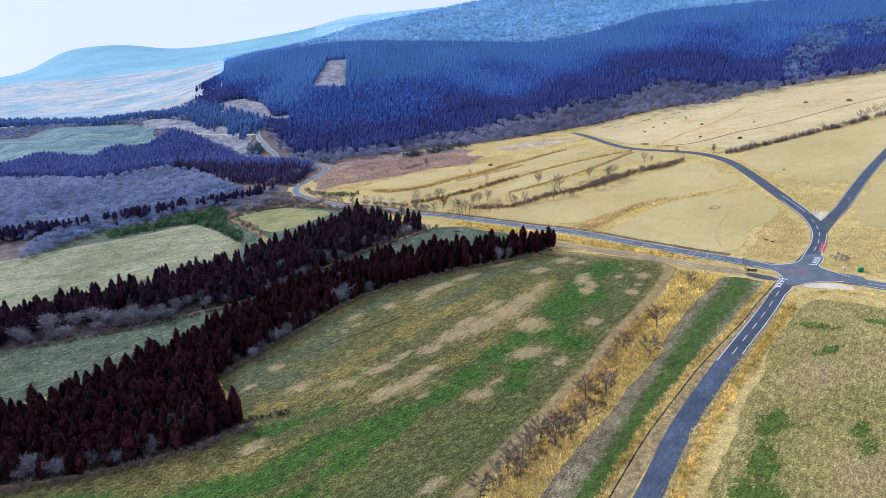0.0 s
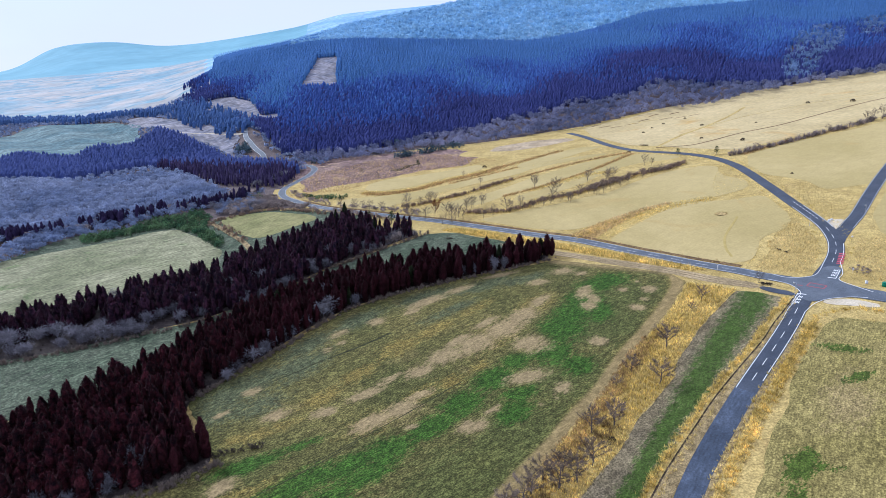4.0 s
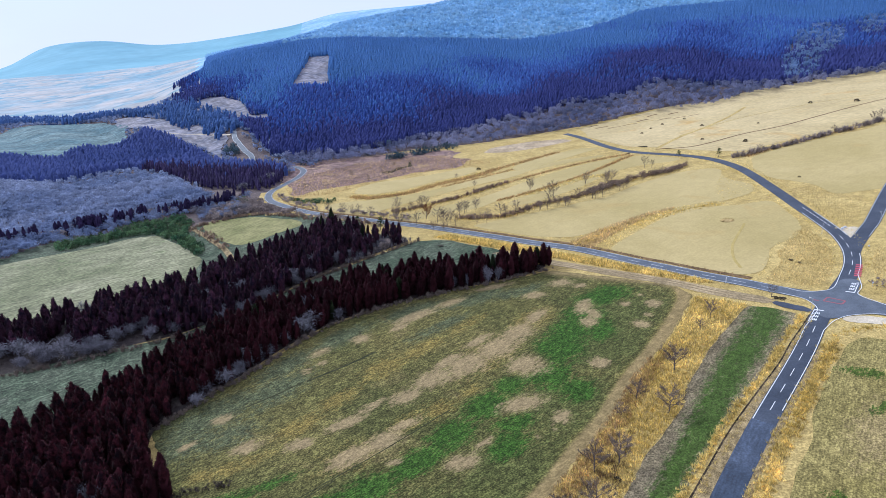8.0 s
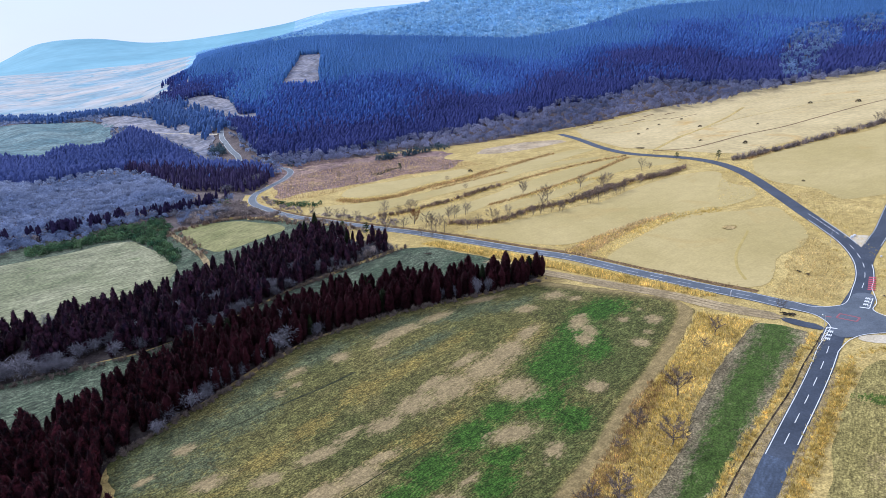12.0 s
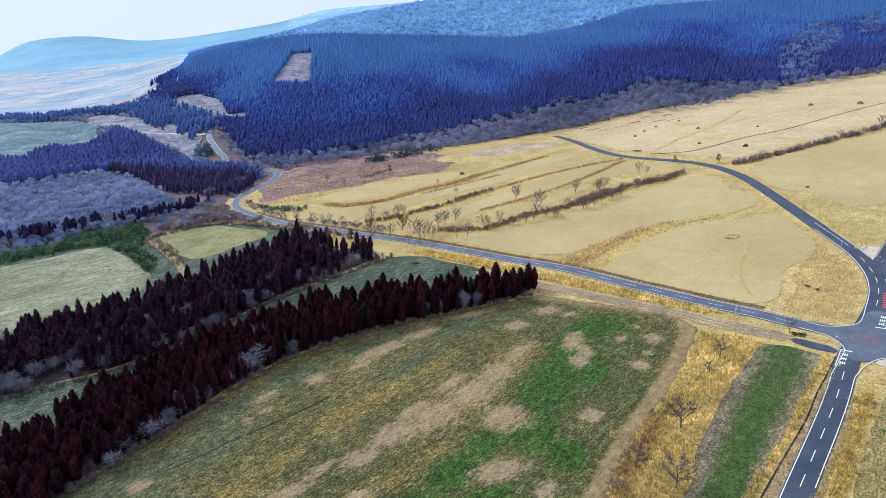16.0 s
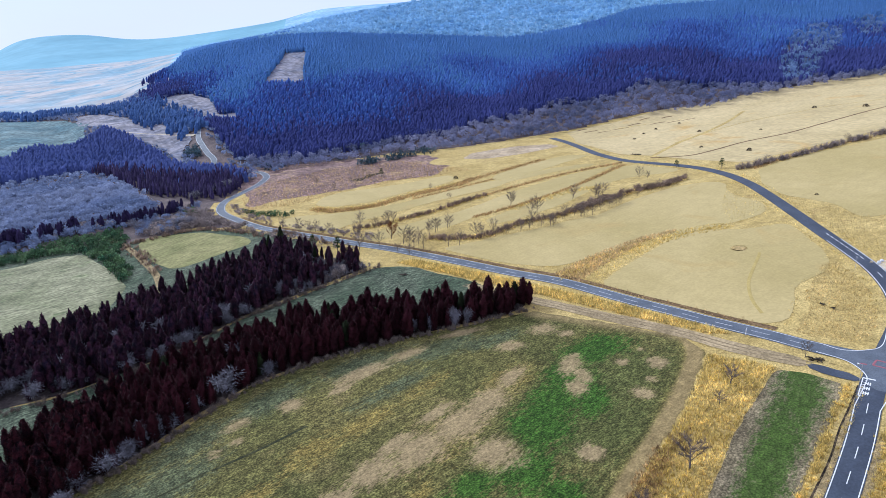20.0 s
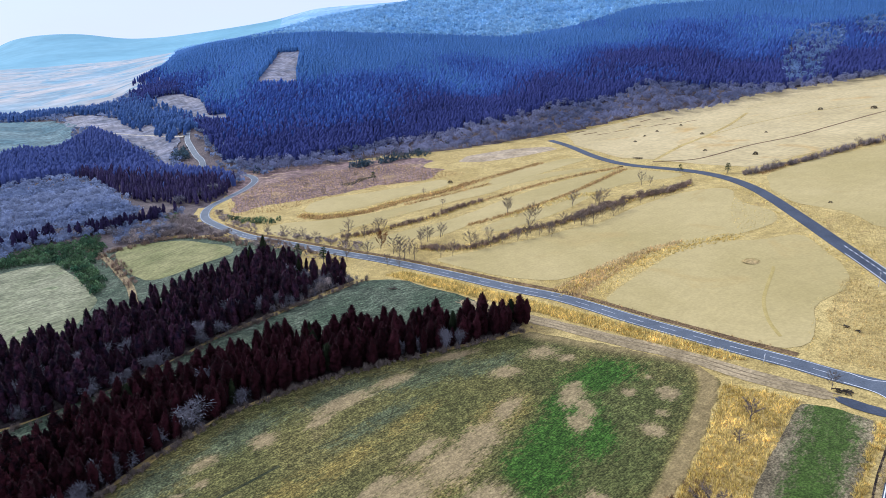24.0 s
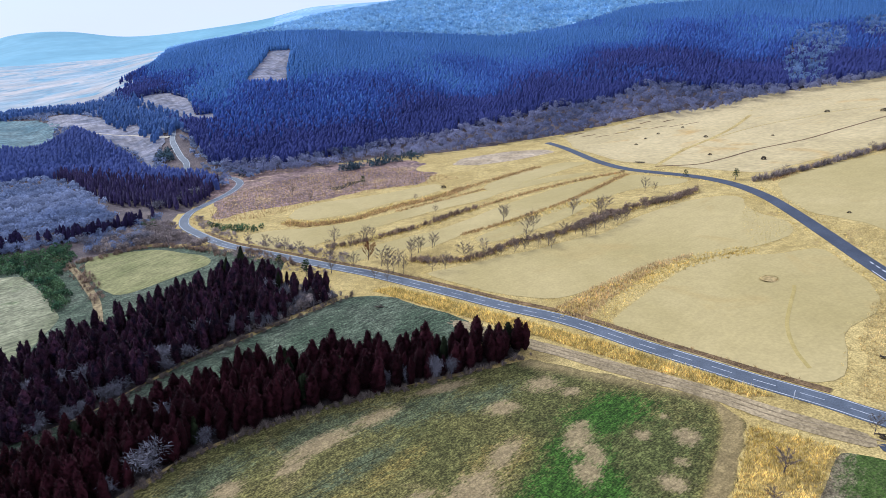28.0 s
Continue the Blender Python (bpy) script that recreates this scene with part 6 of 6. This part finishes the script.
stand("scrub_bushes", np.vstack([along([(-148, 400), (-134, 384), (-114, 358), (-105, 343)], 2.2, 7, 93), along([(-138, 394), (-109, 409), (-78, 394), (-66, 382)], 1.5, 4, 94), along([(-64, 392), (-50, 381), (-30, 362)], 1.5, 4, 96)]),
      bushes, 93, M_BUSH, 1.0, 2.6, "purple-grey leafless scrub round the small field", "bushes")

bend = CROSS[(CROSS[:, 1] > 352) & (CROSS[:, 1] < 470)]
bend_scrub = np.vstack([along([tuple(q) for q in offset_line(bend, d)[::6]], 2.3, w, 170 + k) for k, (d, w) in enumerate(((-7.0, 6.0), (8.0, 6.0)))])
stand("bend_scrub", clear_of(bend_scrub, [CROSS], 4.6), puffs, 171, M_HEDGE, 1.0, 3.0, "purple-brown scrub along the road bend", "bushes")
stand("belt_thicket", scatter(end_b, 3.0, 173), puffs, 173, M_HEDGE, 2.0, 4.8, "purple-grey leafless thicket at the belt's end", "bushes")

# ---------------------------------------------------------------- dry grass
GOLD_STRIP = [(90.7, 225), (99, 219), (103.5, 214.5), (94.8, 206), (81.5, 192), (69, 176), (65.8, 169), (58.5, 161), (50.5, 153), (45.3, 145), (38, 137), (30, 128), (12, 106), (-2, 104), (14, 128), (21, 136.6), (24.5, 141), (31, 148), (39, 158), (48, 168), (58, 182.7), (69.5, 195.6), (79.7, 208.6)]
stand("pampas_grass", scatter(GOLD_STRIP, 0.55, 101), tufts, 101, M_BLADE, 0.6, 1.6, "golden pampas grass filling the strip", "grass")
PCORNER = [(117, 230), (119, 226.5), (126, 220.5), (131, 221), (136, 225), (143, 235), (149, 246), (152, 258), (153, 268), (149, 269), (139, 258), (131, 250), (128, 241)]
stand("pampas_grass", scatter(PCORNER, 0.7, 102), tufts, 102, M_BLADE_PALE, 0.5, 1.1, "golden grass on the road corner", "grass")
SOUTH_VERGE = [(54, 276), (69, 261), (83, 247), (96, 234.5), (101, 233.5), (97, 238.5), (85, 252.5), (71, 268), (50, 289), (28, 311), (10, 326), (4, 324), (24, 305)]
stand("pampas_grass", scatter(SOUTH_VERGE, 0.55, 103), tufts, 103, M_BLADE, 0.9, 1.8, "golden grass bank beside the cross road", "grass")
NE_VERGE = [(141, 213), (146, 218), (153, 231), (160, 240), (168, 240), (180, 225), (165, 190), (150, 196)]
stand("pampas_grass", scatter(NE_VERGE, 0.9, 104), tufts, 104, M_BLADE_PALE, 0.5, 1.2, "rough golden grass east of the junction", "grass")
N_WEDGE = [(164, 258), (171, 268), (178, 275), (190, 288), (187, 318), (179, 342), (174, 338), (170, 305), (166, 275)]
stand("pampas_grass", scatter(N_WEDGE, 1.2, 105), tufts, 105, M_BLADE_PALE, 0.4, 0.9, "golden grass wedge beside the main road", "grass")
near_main = MAIN[(MAIN[:, 1] < 194)]
stand("verge_grass", np.vstack([along([tuple(q) for q in offset_line(near_main, 5.2)[::6]], 0.5, 4.2, 106), along([tuple(q) for q in offset_line(DITCH, 1.7)[::6]], 0.55, 2.2, 107), along([tuple(q) for q in offset_line(DITCH, -1.1)[::6]], 1.1, 1.4, 108)]),
      tufts, 106, M_BLADE, 0.5, 1.4, "golden grass along the main road's verges", "grass")
up_main = MAIN[(MAIN[:, 1] > 226) & (MAIN[:, 1] < 460)]
stand("verge_grass", np.vstack([along([tuple(q) for q in offset_line(up_main, d)[::6]], 1.2, 3.0, 109 + int(d)) for d in (-4.9, 4.9)]), tufts, 110, M_BLADE, 0.4, 1.0, "golden grass along the upper road", "grass")
far_cross = CROSS[(CROSS[:, 1] > 232) & (CROSS[:, 1] < 470)]
stand("verge_grass", along([tuple(q) for q in offset_line(far_cross, 4.4)[::6]], 1.1, 2.6, 111), tufts, 111, M_BLADE_DULL, 0.5, 1.1, "brown grass bank along the cross road", "grass")
stand("verge_grass", np.vstack([along([(112, 186), (120, 191.5), (128, 191), (137, 184), (150, 172)], 0.8, 3.5, 112), along([(119, 188), (135, 178), (150, 166)], 1.0, 1.6, 113)]), tufts, 112, M_BLADE, 0.4, 0.9, "golden grass at the stubble field's edge", "grass")
rough_zone = scatter([(-105, 480), (-100, 530), (-60, 570), (0, 575), (50, 500), (10, 490), (-30, 480), (-60, 450), (-90, 440)], 1.9, 114)
stand("scrub_grass", rough_zone, tufts, 114, M_BLADE_DULL, 0.8, 1.6, "russet scrub grass below the woods", "grass")
BANKS = clear_of(np.vstack([scatter([(120, 320), (150, 322), (163, 330), (165, 345), (163, 368), (150, 345), (142, 322)], 1.4, 115)]), [MAIN], 5.5)
stand("bank_grass", BANKS, tufts, 115, M_BLADE, 0.4, 0.9, "golden grass on the low bank", "grass")
meadow_tufts = clear_of(scatter([(60, 248), (86, 230), (60, 192), (36, 162), (10, 125), (-40, 100), (-100, 138), (-50, 152), (-68, 185), (-40, 230), (-5, 250)], 1.3, 116), [TRACK], 3)
stand("meadow_grass", meadow_tufts, tufts, 116, M_TUFTGREEN, 0.15, 0.4, "short green and straw tufts in the meadow", "grass")

stand("stubble_tufts", scatter([(111, 179), (121, 187.5), (138, 174), (160, 150), (148, 64), (50, 84), (62, 111), (81, 138), (97, 159)], 0.95, 117), tufts, 117, M_TUFTSTRAW, 0.12, 0.34, "short straw stubble and weeds on the pale field", "grass")
stand("lush_tufts", scatter([(106, 210), (110, 204), (87, 178), (60, 149), (38, 123), (25, 104), (34, 122), (50, 142), (64, 160), (76, 175), (90, 193)], 0.7, 118), tufts, 118, M_TUFTLUSH, 0.12, 0.3, "short fresh grass of the green strip", "grass")

borders = np.vstack([along(list(p) + [p[0]], 0.9, 1.6, 130 + i) for i, p in enumerate(PASTURES[:7])])
stand("border_grass", clear_of(borders, [MAIN, CROSS], 3.8), tufts, 130, M_BLADE, 0.3, 0.7, "uncut golden grass along the pasture borders", "grass")
stand("border_grass", np.vstack([along([(100, 220.5), (105, 214), (91, 201.5), (79, 189.5), (69, 178.5), (58, 164.5), (48, 151.5), (39, 140.5), (28, 127)], 0.8, 1.4, 141), along([(88, 224), (75, 207), (58, 188), (45, 172), (34, 158), (25, 144), (14, 131)], 1.0, 2.4, 142)]), tufts, 141, M_BLADE_DULL, 0.2, 0.5, "short dull grass along the strip's margin", "grass")

# ---------------------------------------------------------------- small things
def box(v, t, lo, hi):
    """Adds a box to vertex and triangle lists."""
    n0 = len(v)
    for z in (lo[2], hi[2]):
        v += [(lo[0], lo[1], z), (hi[0], lo[1], z), (hi[0], hi[1], z), (lo[0], hi[1], z)]
    for a, b, c, d in ((0, 3, 2, 1), (4, 5, 6, 7), (0, 1, 5, 4), (1, 2, 6, 5), (2, 3, 7, 6), (3, 0, 4, 7)):
        t += [(n0 + a, n0 + b, n0 + c), (n0 + a, n0 + c, n0 + d)]


def boxed(name, rows, material):
    v, t = [], []
    for lo, hi in rows:
        box(v, t, lo, hi)
    return fast_mesh(name, np.array(v), np.array(t), material)


def at_ground(name, x, y, turn, label, category, group=""):
    root = tagged(new(name), label, category, group)
    root.matrix_world = pose(x, y, float(height(x, y)) + 0.02, 0, 0, turn)
    return root


def round_post(name, x, y, tall, thick, material, sides=8):
    v, t = [], []
    tube(v, t, (0, 0, -0.2), (0, 0, tall), thick, thick * 0.9, sides)
    return fast_mesh(name, np.array(v), np.array(t), material)


def mirror_pole(x, y, tall, turn):
    root = at_ground("road_pole", x, y, turn, "slim pale steel roadside pole with a short arm", "pole", "roadside poles")
    part("post", round_post("post", x, y, tall, 0.06, M_STEEL), root)
    v, t = [], []
    tube(v, t, (0, 0, tall - 0.1), (1.1, 0, tall + 0.05), 0.04, 0.035, 6)
    arm = part("arm", fast_mesh("arm", np.array(v), np.array(t), M_STEEL), root)
    part("sign_plate", boxed("sign_plate", [((0.5, -0.03, tall - 0.5), (1.1, 0.03, tall - 0.05))], M_STEEL), arm)


mirror_pole(117.2, 204.2, 4.6, 120)
mirror_pole(154.2, 261, 4.2, 60)
mirror_pole(178.5, 264, 4.2, 200)
marker = at_ground("marker_post", 104, 231.2, 48, "white enamelled marker board on two short posts", "marker")
for dx in (-0.3, 0.3):
    part("leg", boxed("leg", [((dx - 0.05, -0.05, -0.2), (dx + 0.05, 0.05, 0.9))], M_STEEL), marker)
part("board", boxed("board", [((-0.45, -0.04, 0.9), (0.45, 0.04, 2.3))], M_WHITEPANEL), marker)
sign_1 = at_ground("road_sign", 142, 214, 20, "small white plate on a thin post in grass", "sign")
part("post", round_post("post", 0, 0, 1.6, 0.04, M_STEEL), sign_1)
part("plate", boxed("plate", [((-0.35, -0.03, 1.0), (0.35, 0.03, 1.7))], M_WHITEPANEL), sign_1)
sign_2 = at_ground("boundary_stone", 141, 205.5, 10, "squat white boundary stone on the verge", "stone")
part("block", boxed("block", [((-0.3, -0.3, -0.1), (0.3, 0.3, 0.8))], M_WHITEPANEL), sign_2)
part("cap", boxed("cap", [((-0.36, -0.36, 0.8), (0.36, 0.36, 0.9))], M_WHITEPANEL), sign_2)
bin_1 = at_ground("storage_bin", 144.5, 202, 35, "green plastic grit bin beside the road", "bin")
part("body", boxed("body", [((-0.8, -0.6, 0), (0.8, 0.6, 1.1)), ((-0.7, -0.5, -0.1), (0.7, 0.5, 0))], M_GREENBIN), bin_1)
part("lid", boxed("lid", [((-0.9, -0.7, 1.1), (0.9, 0.7, 1.28))], M_GREENBIN), bin_1)
for x, y, w, m, lab in ((163, 262.5, 0.9, M_WHITEPANEL, "white bulk bag standing on gravel"), (164.6, 263.4, 0.8, M_WHITEPANEL, "white bulk bag standing on gravel"), (161.4, 263.8, 0.7, M_SOIL, "grey concrete block beside the apron"), (160.5, 243.5, 0.5, M_WHITEPANEL, "white marker block at the side road")):
    bag = at_ground("bulk_bag" if m is M_WHITEPANEL else "concrete_block", x, y, x * 7, lab, "bag" if m is M_WHITEPANEL else "block")
    part("body", boxed("body", [((-w / 2, -w / 2, -0.1), (w / 2, w / 2, w * 0.8)), ((-w * 0.4, -w * 0.4, w * 0.8), (w * 0.4, w * 0.4, w * 0.92))], m), bag)
hut = at_ground("pump_box", -103, 297, 30, "small white pump box at the wood's edge", "box")
part("body", boxed("body", [((-0.9, -0.7, -0.2), (0.9, 0.7, 1.7))], M_WHITEPANEL), hut)
part("roof", boxed("roof", [((-1.1, -0.9, 1.7), (1.1, 0.9, 1.85))], M_STEEL), hut)


def log_pile(x, y, seed, n, size):
    """A heap of dark cut branches."""
    r = np.random.RandomState(seed)
    root = at_ground("brush_pile", x, y, r.uniform(0, 180), "dark heap of cut branches on dry grass", "brush pile")
    for k in range(n):
        a = r.uniform(0, 3.14)
        c, l, z = r.normal(0, size * 0.3, 2), size * r.uniform(0.4, 0.8), r.uniform(0.05, size * 0.35)
        v, t = [], []
        d = np.array([math.cos(a) * l, math.sin(a) * l, r.uniform(-0.1, 0.3)])
        tube(v, t, (c[0] - d[0], c[1] - d[1], z), (c[0] + d[0], c[1] + d[1], z + d[2]), 0.16, 0.09, 5)
        part("branch", fast_mesh("branch", np.array(v), np.array(t), M_DARKWOOD), root)


for i, (x, y, n, s) in enumerate(((112.8, 216.2, 8, 1.2), (114.2, 215.2, 9, 1.5), (132, 242, 6, 1.1), (133.3, 238.6, 5, 0.8), (7, 309, 7, 1.8), (140, 460, 9, 2.0), (156, 477, 9, 3.5))):
    log_pile(x, y, 200 + i, n, s)
dark_bush = tree_kinds("low_bush", [((np.array(trunk_pole[0][0]) * (1, 1, 0.3), trunk_pole[0][1]), clump_shape(np.random.RandomState(3), 140, 0.85, 0.16))], M_BARK, M_DARKWOOD)
for x, y, h in ((211, 440, 1.8), (196, 471, 1.5), (213, 443, 1.5), (321, 555, 2.2), (337, 521, 2.6), (221, 531, 1.8), (189, 338, 1.0), (250, 500, 1.2), (176, 540, 1.5), (190, 560, 1.4), (205, 575, 1.6), (230, 590, 1.5), (37, 476, 2.0), (43, 147, 1.2)):
    plant("low_bush", dark_bush[0], x, y, h, x, "low dark bush alone in the pale grass", "bush", "lone bushes", wide=1.0)
def pine_crown(seed):
    """Flat tiers of needles that narrow to the top, of unit height."""
    r = np.random.RandomState(seed)
    v, t = [], []
    for k in range(260):
        s = r.rand() ** 0.8
        tier = 0.3 + 0.7 * (round(s * 5) / 5)
        a, q = r.uniform(0, 6.28), math.sqrt(r.rand()) * 0.42 * (1.25 - tier) + 0.02
        p = np.array([math.cos(a) * q, math.sin(a) * q, tier - q * 0.18 + r.normal(0, 0.02)])
        n0 = len(v)
        v += [tuple(p + r.normal(0, 0.055, 3) * (1, 1, 0.5)) for _ in range(3)]
        t.append((n0, n0 + 1, n0 + 2))
    return np.array(v), np.array(t)


pine_kinds = tree_kinds("pine", [((trunk_pole[k][0] * (1.6, 1.6, 1), trunk_pole[k][1]), pine_crown(60 + k)) for k in range(2)], M_BARK, M_PINE)
for i, (x, y, h) in enumerate(((161.5, 425, 4.5), (179.5, 408, 5.5), (-14, 511, 6), (-24, 347, 7), (-38, 362, 5))):
    plant("pine_tree", pine_kinds[i % 2], x, y, h, i, "small dark green pine beside the road" if i < 2 else "dark green pine at the field's edge", "tree", "pines")
mound = at_ground("grass_mound", 131.9, 291.5, 0, "low round grass mound with an uncut pale rim", "mound")
v, t = [(0, 0, 0.42)], []
for ring, (q, z) in enumerate(((1.5, 0.45), (2.3, 0.36), (3.0, -0.06))):
    for k in range(20):
        v.append((math.cos(k * 0.31416) * q, math.sin(k * 0.31416) * q * 0.9, z))
        m = (k + 1) % 20
        if ring == 0:
            t.append((0, 1 + k, 1 + m))
        else:
            a, b = 1 + (ring - 1) * 20, 1 + ring * 20
            t += [(a + k, b + k, b + m), (a + k, b + m, a + m)]
part("turf", fast_mesh("turf", np.array(v), np.array(t), M_BUFFEDGE), mound)
rim = [(131.9 + math.cos(a) * q, 291.5 + math.sin(a) * q * 0.9) for a, q in zip(np.random.RandomState(9).uniform(0, 6.28, 170), np.random.RandomState(10).normal(2.35, 0.25, 170))]
v, t, _ = copies(np.array(rim), tufts, 9, 0.2, 0.4, sink=-0.25)
part("uncut_grass", fast_mesh("uncut_grass", v - np.array((131.9, 291.5, float(height(131.9, 291.5)) + 0.02)), t, M_BLADE_PALE), mound)
CURVE = spline([(136, 285), (134.9, 283), (126.2, 270.9), (120.3, 261.8), (115.8, 250.6), (114.2, 241.8)])
tagged(new("wheel_track", ribbon("wheel_track", CURVE, 1.0, M_PRESSED, 0.01, 0.1, 0.02)), "faint darker wheel track curving over the pasture", "track", kind="structure")
REED_BANK = [(63, 291), (76.7, 302), (91, 311), (105.6, 317.5), (120, 321), (119, 317.5), (103, 311), (84, 295), (70, 281)]
stand("bank_grass", scatter(REED_BANK, 0.7, 151), tufts, 151, M_REED, 0.7, 1.5, "dull brown reeds on the bank between pastures", "grass")
stand("bank_grass", scatter([(70, 281), (84, 295), (103, 311), (119, 317.5), (114, 311.5), (100, 300), (88, 290.5), (78, 281), (75, 275)], 0.7, 152), tufts, 152, M_BLADE, 0.4, 1.0, "golden grass below the reed bank", "grass")
lumps = [tuft_shape(np.random.RandomState(90 + k), 22, 0.55, 0.05) for k in range(4)]
stand("verge_grass", np.vstack([along([tuple(q) for q in offset_line(near_main, 5.9)[::6]], 0.9, 2.8, 121), along([tuple(q) for q in offset_line(DITCH, 1.7)[::6]], 0.8, 1.6, 122), along([(112, 187), (120, 191.5), (130, 190), (150, 172)], 1.4, 2.0, 123)]), lumps, 121, M_BLADE, 0.7, 1.5, "rank golden grass clumps along the verges", "grass")
stand("verge_brush", scatter([(142.5, 218), (143, 214), (144.5, 211), (148.5, 213), (148, 219)], 1.3, 124), puffs, 124, M_HEDGE, 0.7, 1.5, "low purple-brown brush beside the junction", "bushes")
